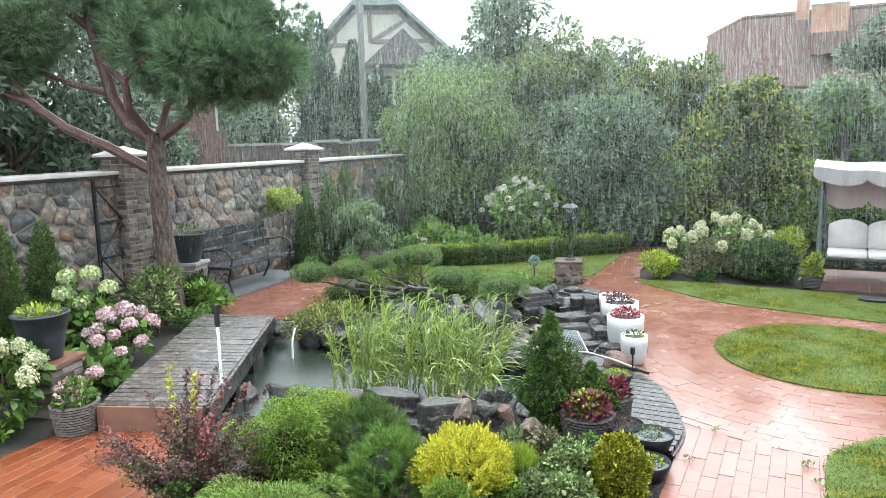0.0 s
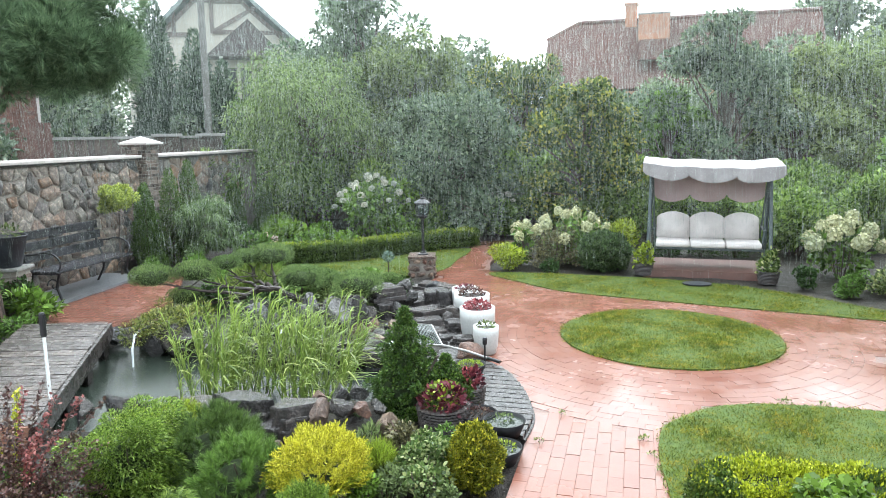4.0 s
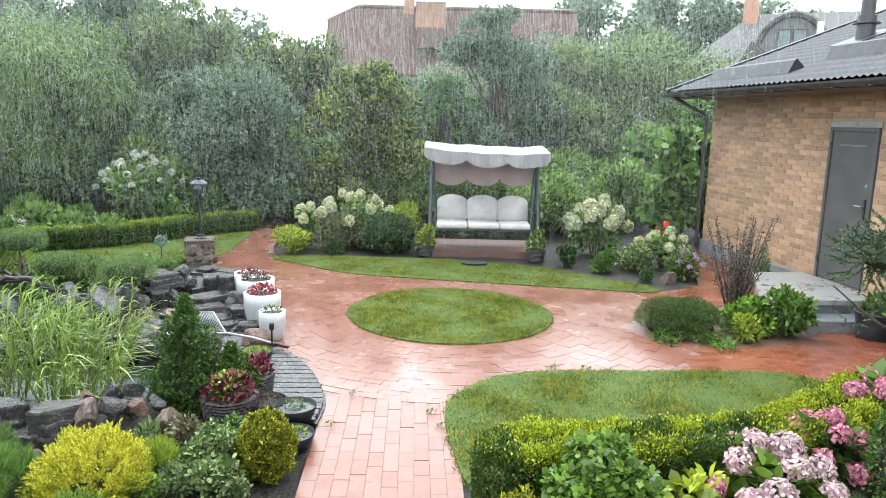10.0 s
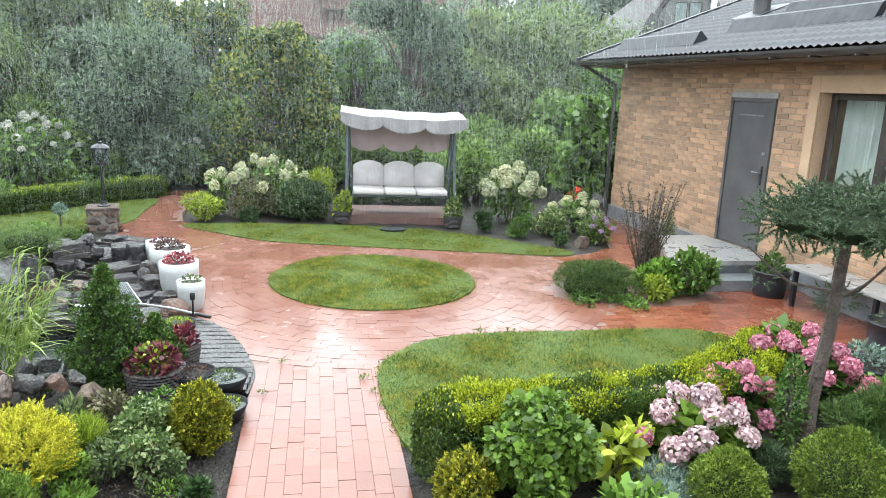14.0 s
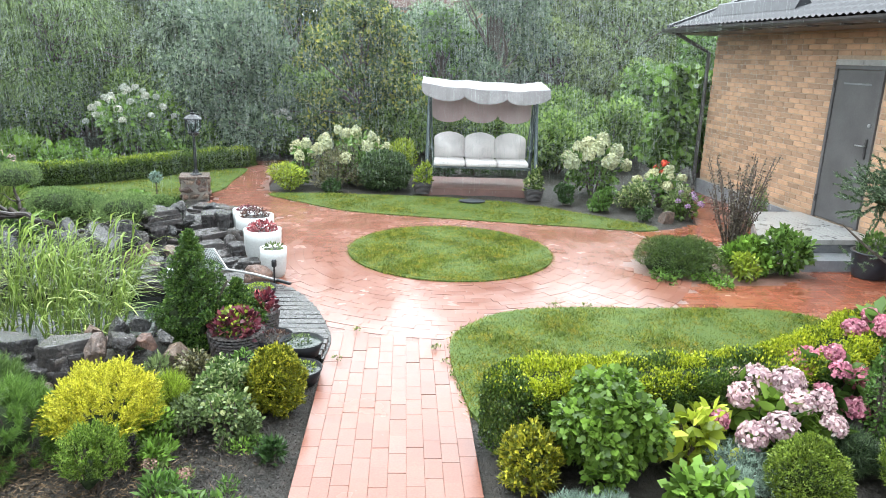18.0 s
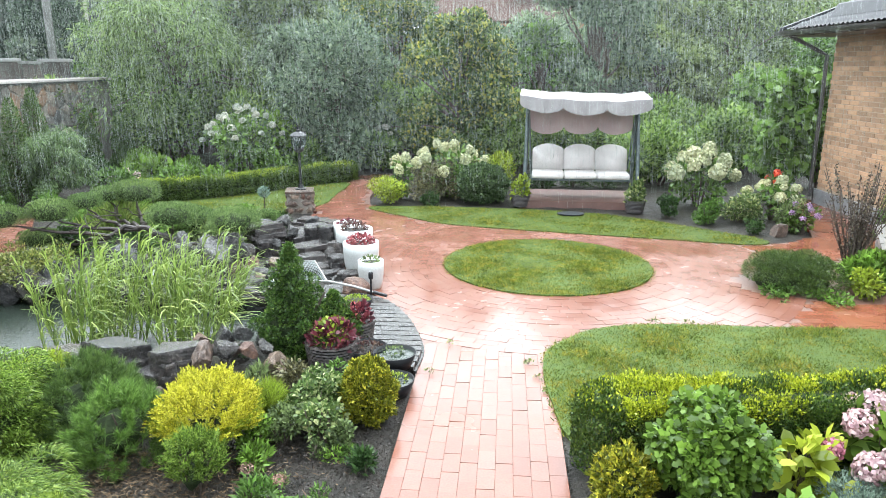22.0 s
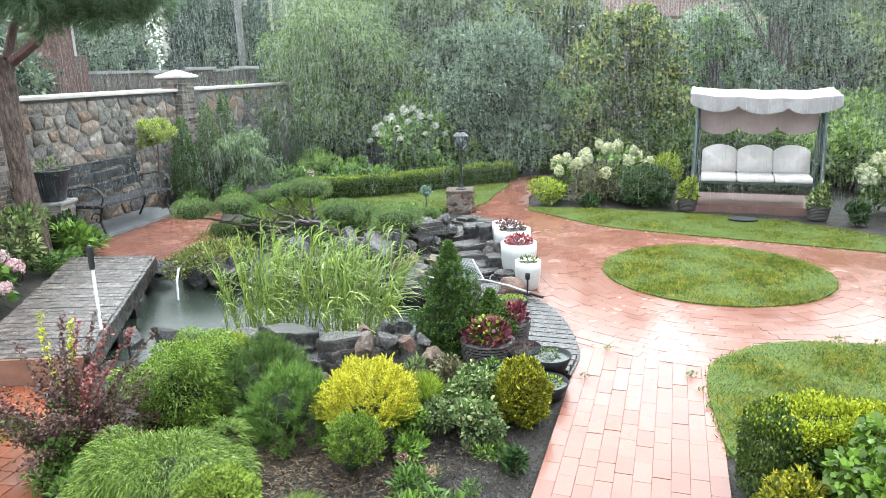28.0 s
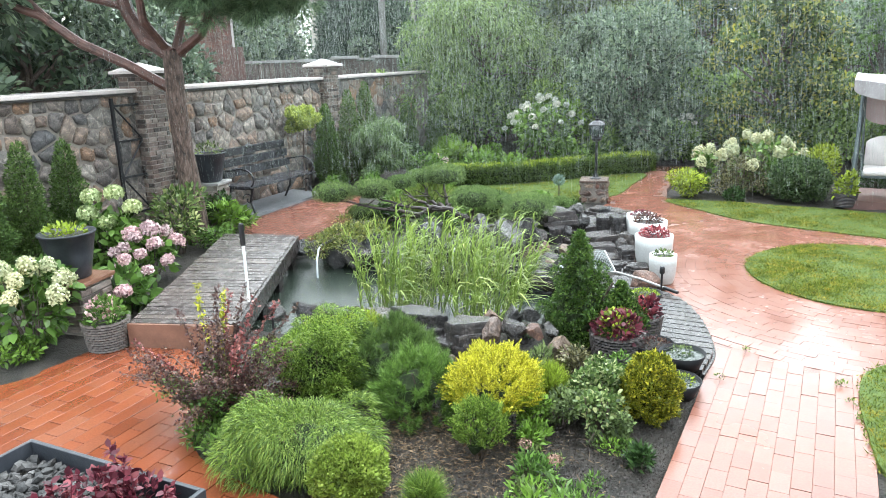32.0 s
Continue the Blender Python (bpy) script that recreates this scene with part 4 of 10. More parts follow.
part("rake_trim", mesh_of([(EX - 0.03, EY - 0.08, EAVE_Z + 0.0), (EX - 0.03, EY + 0.03, EAVE_Z + 0.0), (RIDGE_X, EY + 0.03, RIDGE_Z), (RIDGE_X, EY - 0.08, RIDGE_Z), (EX - 0.03, EY - 0.08, EAVE_Z + 0.055), (EX - 0.03, EY + 0.03, EAVE_Z + 0.055), (RIDGE_X, EY + 0.03, RIDGE_Z + 0.055), (RIDGE_X, EY - 0.08, RIDGE_Z + 0.055)],
                          [(0, 1, 2, 3), (4, 7, 6, 5), (0, 4, 5, 1), (1, 5, 6, 2), (3, 2, 6, 7), (0, 3, 7, 4)]), M["roof_tile"], house)
gut = []
for k in range(9):
    a = math.pi + math.pi * k / 8
    gut.append((0.075 * math.cos(a), 0.075 * math.sin(a)))
gut += [(x * 0.9, z * 0.9) for x, z in gut[::-1]]
gv2 = [(EX - 0.05 + x, y, EAVE_Z - 0.01 + z) for y in (0.0, EY + 0.02) for x, z in gut]
k = len(gut)
part("gutter", mesh_of(gv2, [(i, (i + 1) % k, (i + 1) % k + k, i + k) for i in range(k)] + [tuple(range(k)), tuple(range(k, 2 * k))[::-1]]), M["gutter"], house)
for y in np.arange(0.4, EY, 0.62):
    part("gutter_bracket", box(EX - 0.135, EX + 0.03, y - 0.012, y + 0.012, EAVE_Z - 0.1, EAVE_Z - 0.082), M["gutter"], house)
part("downpipe", tubes([(bend((EX - 0.02, HY + 0.25, EAVE_Z - 0.08), (HX - 0.07, HY + 0.1, EAVE_Z - 0.4)) + [Vector((HX - 0.07, HY + 0.1, 0.1))], [0.032] * 7)], 10), M["gutter"], house)
# snow guards: three bent sheets in steps up the slope
def on_roof(x, off=0.0):
    return EAVE_Z + (x - EX) * SLOPE + off
for x, y0, y1 in ((6.95, 9.6, 11.9), (7.45, 6.9, 9.55), (7.45, 4.2, 6.8), (8.1, 6.2, 9.2)):
    g = mesh_of([(x + 0.12, y0, on_roof(x + 0.12, 0.03)), (x + 0.12, y1, on_roof(x + 0.12, 0.03)), (x, y1, on_roof(x, 0.19)), (x, y0, on_roof(x, 0.19)), (x - 0.03, y1, on_roof(x, 0.17)), (x - 0.03, y0, on_roof(x, 0.17)),
                 (x - 0.12, y1, on_roof(x - 0.12, 0.03)), (x - 0.12, y0, on_roof(x - 0.12, 0.03))],
                [(0, 1, 2, 3), (3, 2, 4, 5), (5, 4, 6, 7), (0, 3, 5, 7), (1, 6, 4, 2)])
    part("snow_guard", g, M["roof_tile"], house)
vent = part("roof_pipe", tubes([([(8.45, 10.3, 3.4), (8.45, 10.3, 3.95)], [0.13, 0.13]), ([(8.45, 10.3, 3.95), (8.45, 10.3, 4.5)], [0.1, 0.1])], 18), M["gutter"], house)
part("collar", lathe([(0.13, 0), (0.19, 0.01), (0.19, 0.03), (0.13, 0.04)], 18), M["gutter"], vent).matrix_basis = pose(8.45, 10.3, 3.82)
part("flashing", box(8.1, 8.8, 9.95, 10.65, 3.36, 3.4), M["roof_tile"], house).matrix_basis = Matrix.Translation((0, 0, on_roof(8.45) - 3.36)) @ Matrix.Translation((8.45, 0, 3.38)) @ Matrix.Rotation(-math.atan(SLOPE), 4, "Y") @ Matrix.Translation((-8.45, 0, -3.38))

# door with its frame
d = tagged(new("door_1"), "anthracite steel door, shut, above the steps", "door", kind="structure")
part("door_frame", box(HX - 0.03, HX + 0.1, DOOR[0], DOOR[0] + 0.05, DOOR[2], DOOR[3], 0.004), M["door_dark"], d)
part("door_frame", box(HX - 0.03, HX + 0.1, DOOR[1] - 0.05, DOOR[1], DOOR[2], DOOR[3], 0.004), M["door_dark"], d)
part("door_frame", box(HX - 0.03, HX + 0.1, DOOR[0] + 0.05, DOOR[1] - 0.05, DOOR[3] - 0.05, DOOR[3], 0.004), M["door_dark"], d)
leafd = part("door_leaf", box(HX - 0.015, HX + 0.05, DOOR[0] + 0.053, DOOR[1] - 0.053, DOOR[2] + 0.01, DOOR[3] - 0.053, 0.006), M["door_dark"], d)
part("panel_groove", box(HX - 0.019, HX - 0.014, DOOR[0] + 0.2, DOOR[1] - 0.2, 2.055, 2.075, 0.001), M["plinth"], leafd)
part("lock_plate", box(HX - 0.03, HX - 0.014, DOOR[0] + 0.09, DOOR[0] + 0.13, 1.17, 1.42, 0.004), M["gutter"], leafd)
part("handle", tubes([([(HX - 0.02, DOOR[0] + 0.11, 1.33), (HX - 0.07, DOOR[0] + 0.11, 1.33), (HX - 0.075, DOOR[0] + 0.23, 1.33)], [0.01, 0.01, 0.008])], 8), M["steel"], leafd, "steel lever handle")
part("lock", tubes([([(HX - 0.012, DOOR[0] + 0.11, 1.58), (HX - 0.03, DOOR[0] + 0.11, 1.58)], [0.025, 0.022])], 12), M["steel"], leafd)
part("hinge", tubes([([(HX - 0.035, DOOR[1] - 0.045, 2.0), (HX - 0.035, DOOR[1] - 0.045, 2.1)], [0.013, 0.013])], 8), M["gutter"], d)
part("hinge", tubes([([(HX - 0.035, DOOR[1] - 0.045, 0.5), (HX - 0.035, DOOR[1] - 0.045, 0.6)], [0.013, 0.013])], 8), M["gutter"], d)
part("lintel", box(HX - 0.02, HX - 0.001, DOOR[0] - 0.02, DOOR[1] + 0.02, DOOR[3] + 0.002, DOOR[3] + 0.07, 0.004), M["slab_grey"], d)

# window in its buff render surround
w1 = tagged(new("window_1"), "brown two-pane window with white net curtains", "window", kind="structure")
for y0, y1, z0, z1 in ((WIN[1] + 0.002, WIN[1] + 0.15, WIN[2] - 0.1, WIN[3] + 0.2), (WIN[0], WIN[1], WIN[3] + 0.002, WIN[3] + 0.2)):
    part("surround", box(HX - 0.03, HX - 0.002, y0, y1, z0, z1, 0.004), M["render_buff"], w1)
part("reveal", box(HX + 0.0, HX + 0.18, WIN[1] - 0.012, WIN[1] - 0.001, WIN[2], WIN[3]), M["render_buff"], w1)
part("window_sill", box(HX - 0.12, HX + 0.1, WIN[0], WIN[1] + 0.06, WIN[2] - 0.05, WIN[2] - 0.002, 0.006), M["gutter"], w1)
fx0, fx1 = HX + 0.14, HX + 0.2
for y0, y1, z0, z1 in ((WIN[1] - 0.09, WIN[1] - 0.013, WIN[2], WIN[3]), (WIN[0], WIN[1] - 0.09, WIN[3] - 0.075, WIN[3]), (WIN[0], WIN[1] - 0.09, WIN[2], WIN[2] + 0.075), (6.3, 6.42, WIN[2] + 0.075, WIN[3] - 0.075), (WIN[0], WIN[0] + 0.07, WIN[2] + 0.075, WIN[3] - 0.075)):
    part("window_frame", box(fx0, fx1, y0, y1, z0, z1, 0.008), M["frame_brown"], w1)
for y0, y1 in ((6.42, WIN[1] - 0.09), (WIN[0] + 0.07, 6.3)):
    pane = part("pane", box(fx0 + 0.025, fx0 + 0.033, y0 + 0.002, y1 - 0.002, WIN[2] + 0.077, WIN[3] - 0.077), M["glass"], w1)
    pane.visible_shadow = False
cv, cf = [], []
for i in range(121):
    y = WIN[0] + 0.02 + i * (WIN[1] - WIN[0] - 0.04) / 120
    x = HX + 0.34 + 0.03 * math.sin(i * 0.75) + 0.012 * math.sin(i * 2.1)
    cv += [(x, y, 1.0), (x, y, 2.5)]
    if i:
        cf.append((2 * i - 2, 2 * i, 2 * i + 1, 2 * i - 1))
cur = part("curtain", mesh_of(cv, cf), M["curtain"])
tagged(cur, "white net curtain hanging behind the window", "curtain")

# landing and steps below the door
st = thing("door_steps", "grey stone landing with steps below the door", "steps", kind="structure")
LAND = [(HX - 0.055, 9.0), (6.3, 9.0), (5.55, 7.55), (HX - 0.055, 7.45)]
part("riser", prism(LAND, -0.08, 0.23), M["plinth"], st)
part("landing_slab", prism([(HX - 0.055, 9.02), (6.27, 9.03), (5.49, 7.52), (HX - 0.055, 7.42)], 0.232, 0.29, 0.008), M["slab_grey"], st, "pale wet landing slab")
for k in range(5):
    x = 6.35 + 0.09 * k
    part("anti_slip_strip", box(x, x + 0.04, 7.62, 8.7, 0.2902, 0.2935), M["slab_grey"], st)
part("lower_step", prism([(HX - 0.055, 7.418), (5.9, 7.5), (5.85, 7.16), (HX - 0.055, 7.08)], -0.08, 0.13, 0.008), M["plinth"], st)


# ---- plants ----
def crown_points(n, lumps, inner=0.45):
    """Places and outward ways on a heap of lumps (centre, radii)."""
    vol = np.array([max(r) ** 2 for _, r in lumps])
    pick = rng.choice(len(lumps), n, p=vol / vol.sum())
    c = np.array([l[0] for l in lumps])[pick]
    r = np.array([l[1] for l in lumps])[pick]
    d = dirs(n)
    k = rng.uniform(inner, 1.0, n) ** 0.5
    return c + d * r * k[:, None], d


def heap(w, h, n, spread=0.85, low=0.2, size=(0.2, 0.42)):
    """Lumps that fill a bush of width w and height h."""
    out = [((0, 0, h * 0.48), (w * 0.33, w * 0.33, h * 0.4))]
    for _ in range(n):
        a, q = rng.uniform(0, 2 * math.pi), rng.uniform(0.2, spread)
        z = rng.uniform(low, 0.85) * h
        lim = math.sqrt(max(0.05, 1 - (z / h - 0.35) ** 2 * 2.0))
        r = rng.uniform(*size) * w * 0.5
        x = q * w * 0.5 * lim
        out.append(((x * math.cos(a), x * math.sin(a), min(z, h - r * 0.8)), (r, r, min(r * 0.9, h * 0.4))))
    return out


def foliage_mesh(lumps, n, size, shape=DIAMOND, aspect=0.5, up=0.3, wild=0.5, floor=0.02, inner=0.45):
    p, d = crown_points(n, lumps, inner)
    keep = p[:, 2] > floor
    p, d = p[keep], d[keep]
    way = d + rng.normal(size=p.shape) * wild + np.array([0, 0, up])
    L = rng.uniform(0.65, 1.25, len(p)) * size
    return polys(leaf_points(p, way, L, L * aspect, shape))


def needle_mesh(lumps, tufts, per, length, width=0.004, wild=0.7, floor=0.02, inner=0.5, up=0.5):
    p, d = crown_points(tufts, lumps, inner)
    keep = p[:, 2] > floor
    p, d = np.repeat(p[keep], per, 0), np.repeat(d[keep] + np.array([0, 0, up]), per, 0)
    way = unit(d) + rng.normal(size=p.shape) * wild
    L = rng.uniform(0.6, 1.2, len(p)) * length
    return polys(leaf_points(p + rng.normal(size=p.shape) * length * 0.12, way, L, width, NEEDLE))


def stems_mesh(w, h, n, r=0.008, top=0.8):
    li = []
    for _ in range(n):
        a, q = rng.uniform(0, 6.28), rng.uniform(0.05, 0.32) * w
        tip = (q * math.cos(a), q * math.sin(a), h * top * rng.uniform(0.6, 1))
        li.append((bend((0.15 * q * math.cos(a), 0.15 * q * math.sin(a), -0.06), tip, (0, 0, 0), 4, 0.01), [r, r * 0.8, r * 0.6, r * 0.35]))
    return tubes(li, 5)


def bush(name, label, category, x, y, w, h, mat, n, size, shape=DIAMOND, aspect=0.5, lumps=9, group="", up=0.3, wild=0.5, z=-0.02, stems=6, **kw):
    """A leafy bush: stems and a crown of single leaves."""
    b = thing(name, label, category, pose(x, y, z, 0, 0, rng.uniform(0, 360)), group)
    part("branchwork", stems_mesh(w, h, stems, 0.006 + 0.01 * h), M["twig"], b)
    part("foliage", foliage_mesh(heap(w, h, lumps, **kw), n, size, shape, aspect, up, wild), M[mat], b)
    return b


def needle_bush(name, label, category, x, y, w, h, mat, tufts, per, length, lumps=9, group="", z=-0.02, width=0.004, wild=0.6, up=0.5, **kw):
    b = thing(name, label, category, pose(x, y, z, 0, 0, rng.uniform(0, 360)), group)
    part("branchwork", stems_mesh(w, h, 7, 0.012), M["twig"], b)
    part("foliage", needle_mesh(heap(w, h, lumps, **kw), tufts, per, length, width, wild, up=up), M[mat], b)
    return b


def dome_bush(name, label, x, y, w, h, mat, n, length, width, droop, group=""):
    """A rounded conifer: arching strands that lie over its dome and hang at their tips."""
    b = thing(name, label, "conifer", pose(x, y, -0.02, 0, 0, rng.uniform(0, 360)), group)
    part("branchwork", stems_mesh(w, h, 7, 0.012), M["twig"], b)
    base, nor = crown_points(n, heap(w, h, 26, 0.95, 0.1, (0.16, 0.3)), 0.7)
    keep = (base[:, 2] > 0.02) & (nor[:, 2] > -0.85)
    base, nor = base[keep], nor[keep]
    n = len(base)
    out = unit(np.c_[base[:, :2], np.full(n, 0.12)])
    way = unit(nor * 0.7 + out * 0.6 + np.array([0, 0, 0.35]) + rng.normal(size=(n, 3)) * 0.35)
    side = unit(np.cross(way, nor + rng.normal(size=(n, 3)) * 0.4))
    L = (rng.uniform(0.6, 1.2, n) * length)[:, None]
    quads, prev = [], None
    for t, k in ((0, 0.6), (0.35, 1.0), (0.7, 0.8), (1.0, 0.08)):
        c = base + way * L * t - np.array([0, 0, 1.0]) * L * droop * t * t
        c[:, 2] = np.maximum(c[:, 2], 0.02)
        cur = (c - side * width * k / 2, c + side * width * k / 2)
        if prev:
            quads.append(np.stack([prev[0], prev[1], cur[1], cur[0]], 1))
        prev = cur
    part("foliage", polys(np.concatenate(quads)), M[mat], b)
    # solid dark body under the strands, in place of the shade between them
    part("inner_growth", rock_mesh(w * 0.3, w * 0.3, h * 0.66, 4, 2, 3), M["inner_growth"], b, "added dark solid core standing for inner shade")
    return b


def sprays(lumps, n, length, per, width, needle=0.03, up=0.25, inner=0.5, fwd=0.8):
    """Short needled twigs that point outwards and up."""
    p, d = crown_points(n, lumps, inner)
    keep = p[:, 2] > 0.03
    p, d = p[keep], d[keep]
    d = unit(d * np.array([1, 1, 0.6]) + np.array([0, 0, up]) + rng.normal(size=d.shape) * 0.25)
    t = np.linspace(0, 1, per)
    pp = (p[:, None] + d[:, None] * (t * length)[None, :, None]).reshape(-1, 3)
    dd = np.repeat(d, per, 0) * fwd + rng.normal(size=pp.shape) * 0.75
    return polys(leaf_points(pp, dd, needle, width, NEEDLE))


def cone_lumps(w, h, n=16):
    out = []
    for i in range(n):
        t = (i + 0.5) / n
        r = w * 0.5 * math.sqrt(max(0.0, 1 - t ** 1.6)) * 0.8 + 0.02
        a = rng.uniform(0, 6.28)
        q = w * 0.5 * (1 - t) * 0.25
        out.append(((q * math.cos(a), q * math.sin(a), 0.04 * h + t * h * 0.93), (r, r, h / n * 1.5)))
    return out


def thuja(name, label, x, y, w, h, mat="leaf", n=9000, size=0.05, group="", z=-0.02):
    b = thing(name, label, "conifer", pose(x, y, z, 0, 0, rng.uniform(0, 360)), group)
    part("trunk", tubes([([(0, 0, -0.05), (0, 0, h * 0.85)], [0.03, 0.008])], 6), M["twig"], b)
    part("foliage", foliage_mesh(cone_lumps(w, h), n, size, DIAMOND, 0.36, 0.6, 0.5, inner=0.6), M[mat], b)
    return b


def flower_head(r, n, petal, flat=1.0):
    """Places of the petals of a round flower head about its own centre."""
    d = dirs(n, -0.5)
    p = d * np.array([r, r, r * flat]) * rng.choice([0.72, 0.86, 0.96], (n, 1), p=[0.35, 0.25, 0.4])
    way = np.cross(d, rng.normal(size=d.shape)) + d * 0.35
    return leaf_points(p, way, rng.uniform(0.8, 1.2, n) * petal, petal * 0.9, PETAL, lift=d)


def hydrangea(name, label, x, y, w, h, heads, head_r, petal_mat, leaf_mat="leaf", leaves=900, leaf=0.12, z=-0.02, flat=0.85, group="", per=210, petal=0.026, cone=False, at=()):
    """Hydrangea: stems, broad leaves, and flower heads each of its own."""
    b = thing(name, label, "hydrangea", pose(x, y, z), group)
    part("branchwork", stems_mesh(w, h, 12, 0.008, 0.9), M["twig"], b)
    part("foliage", foliage_mesh(heap(w, h * 0.9, 8), leaves, leaf, OVAL, 0.62, 0.15, 0.55), M[leaf_mat], b)
    mesh = polys(flower_head(head_r, int(per * 1.5), petal * 1.1, 1.35 if cone else flat))
    mesh.materials.append(M[petal_mat])
    for c in at:
        part("flower_head", mesh, None, b).matrix_basis = pose(*c, 0, 0, 90 * c[1])
    for i in range(heads):
        a = i * 2.4 + rng.uniform(-0.3, 0.3)
        q = math.sqrt((i + 0.5) / heads) * w * 0.5
        zz = h * (0.98 - 0.42 * (q / (w * 0.5)) ** 2) + rng.uniform(-0.05, 0.03)
        f = part("flower_head", mesh, None, b)
        f.matrix_basis = pose(q * math.cos(a), q * math.sin(a), zz, rng.uniform(-25, 25), rng.uniform(-25, 25), rng.uniform(0, 360)) @ Matrix.Scale(rng.uniform(0.75, 1.15), 4)
    return b


def tree(name, label, x, y, top, low, w, mat, n, size, shape=DIAMOND, aspect=0.5, lumps=26, bark="bark", trunk=0.09, up=0.0, wild=0.6, group="", hang=0.0, category="tree"):
    """A tree: tapered trunk, limbs, and a crown of clumps of single leaves."""
    b = thing(name, label, category, pose(x, y, -0.05, 0, 0, rng.uniform(0, 360)), group)
    h = top - low
    ls, limbs = [], []
    fork = max(0.5, low + h * 0.12)
    limbs.append((bend((0, 0, -0.1), (rng.normal() * 0.05 * w, rng.normal() * 0.05 * w, low + h * 0.7), (0.04 * w, 0, 0), 7, 0.02 * w), [trunk * s for s in (1.2, 1, 0.9, 0.75, 0.6, 0.45, 0.25)]))
    lumps = int(lumps * 1.5)
    for i in range(lumps):
        a = rng.uniform(0, 6.28)
        t = rng.uniform(0.05, 1.0)
        lim = math.sqrt(max(0.1, 1 - (max(0.0, t - 0.35) / 0.72) ** 2)) * (0.8 + 0.2 * min(1, t / 0.3))
        q = w * 0.5 * lim * rng.uniform(0.2, 1.08)
        r = w * rng.uniform(0.06, 0.16)
        c = (q * math.cos(a), q * math.sin(a), low + t * h - r * 0.5)
        ls.append((c, (r, r, r * rng.uniform(0.65, 0.95))))
        if i % 2 == 0:
            base = fork + (c[2] - fork) * 0.35
            limbs.append((bend((0, 0, max(0.3, base)), c, (0, 0, 0.05 * h), 5, 0.015 * w), [trunk * s for s in (0.5, 0.36, 0.26, 0.18, 0.08)]))
    part("trunk", tubes(limbs, 7), M[bark], b)
    n = int(n * 1.45)
    size *= 1.16
    p, d = crown_points(n, ls, 0.25)
    way = d + rng.normal(size=p.shape) * wild + np.array([0, 0, up - hang])
    L = rng.uniform(0.6, 1.3, n) * size
    part("crown", polys(leaf_points(p, way, L, L * aspect, shape)), M[mat], b)
    return b


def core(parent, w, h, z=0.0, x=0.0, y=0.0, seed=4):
    """A solid dark core that stands for the shade inside a close-grown bush."""
    part("inner_growth", rock_mesh(w * 0.36, w * 0.36, h * 0.42, seed, 2, 3), M["inner_growth"], parent, "added dark solid core standing for inner shade").matrix_basis = pose(x, y, z + h * 0.44)


def tuft_pine(name, label, x, y, w, h, mat, shoots, group, needle=0.062):
    """A dwarf pine: upright shoots, each a brush of long needles round its axis."""
    b = thing(name, label, "pine", pose(x, y, -0.02, 0, 0, rng.uniform(0, 360)), group)
    part("branchwork", stems_mesh(w, h, 9, 0.012), M["twig"], b)
    core(b, w * 0.8, h * 0.75)
    d = dirs(shoots, -0.05)
    k = 1 + 0.14 * np.sin(d[:, 0] * 5 + 1) * np.cos(d[:, 1] * 6) + rng.normal(size=shoots) * 0.05
    p = d * np.array([w * 0.42, w * 0.42, h * 0.8]) * k[:, None]
    axis = unit(d * np.array([1, 1, 0.7]) + np.array([0, 0, 0.75]) + rng.normal(size=d.shape) * 0.15)
    per = 88
    t = np.tile(np.linspace(0, 1, per), shoots)
    root = np.repeat(p, per, 0) + np.repeat(axis, per, 0) * (t * 0.075)[:, None]
    way = np.repeat(axis, per, 0) * (0.55 + 0.9 * t)[:, None] + unit(rng.normal(size=root.shape)) * 0.85
    keep = root[:, 2] > 0.03
    part("foliage", polys(leaf_points(root[keep], way[keep], rng.uniform(0.7, 1.1, int(keep.sum())) * needle, 0.0042, NEEDLE)), M[mat], b)
    return b


def ball_conifer(name, label, category, x, y, w, h, mat, n, leaf, group="", ragged=0.07, pointed=0.0):
    """A dense dwarf conifer: short upright sprigs close together over a firm round body."""
    b = thing(name, label, category, pose(x, y, -0.02, 0, 0, rng.uniform(0, 360)), group)
    part("branchwork", stems_mesh(w, h, 7, 0.01), M["twig"], b)
    core(b, w * 0.84, h * 0.8)
    d = dirs(n, -0.75)
    az = np.arctan2(d[:, 1], d[:, 0])
    k = 1 + ragged * (np.sin(az * 5 + d[:, 2] * 7) + np.sin(az * 11 - d[:, 2] * 13) * 0.7 + np.sin(az * 3 + d[:, 2] * 17 + 2) * 0.6)
    wide = np.where(d[:, 2] > 0, 1 - pointed * d[:, 2] ** 2, 1.0)
    p = np.c_[d[:, :2] * (w * 0.45 * k * wide)[:, None], h * 0.47 + d[:, 2] * h * 0.5 * k] * 1.0
    p[:, :2] *= rng.uniform(0.8, 1.0, (n, 1))
    p[:, 2] = np.maximum(p[:, 2], 0.02)
    way = d * 0.8 + np.array([0, 0, 0.7]) + rng.normal(size=d.shape) * 0.6
    L = rng.uniform(0.6, 1.25, n) * leaf
    part("foliage", polys(leaf_points(p, way, L, L * 0.5, DIAMOND)), M[mat], b)
    return b


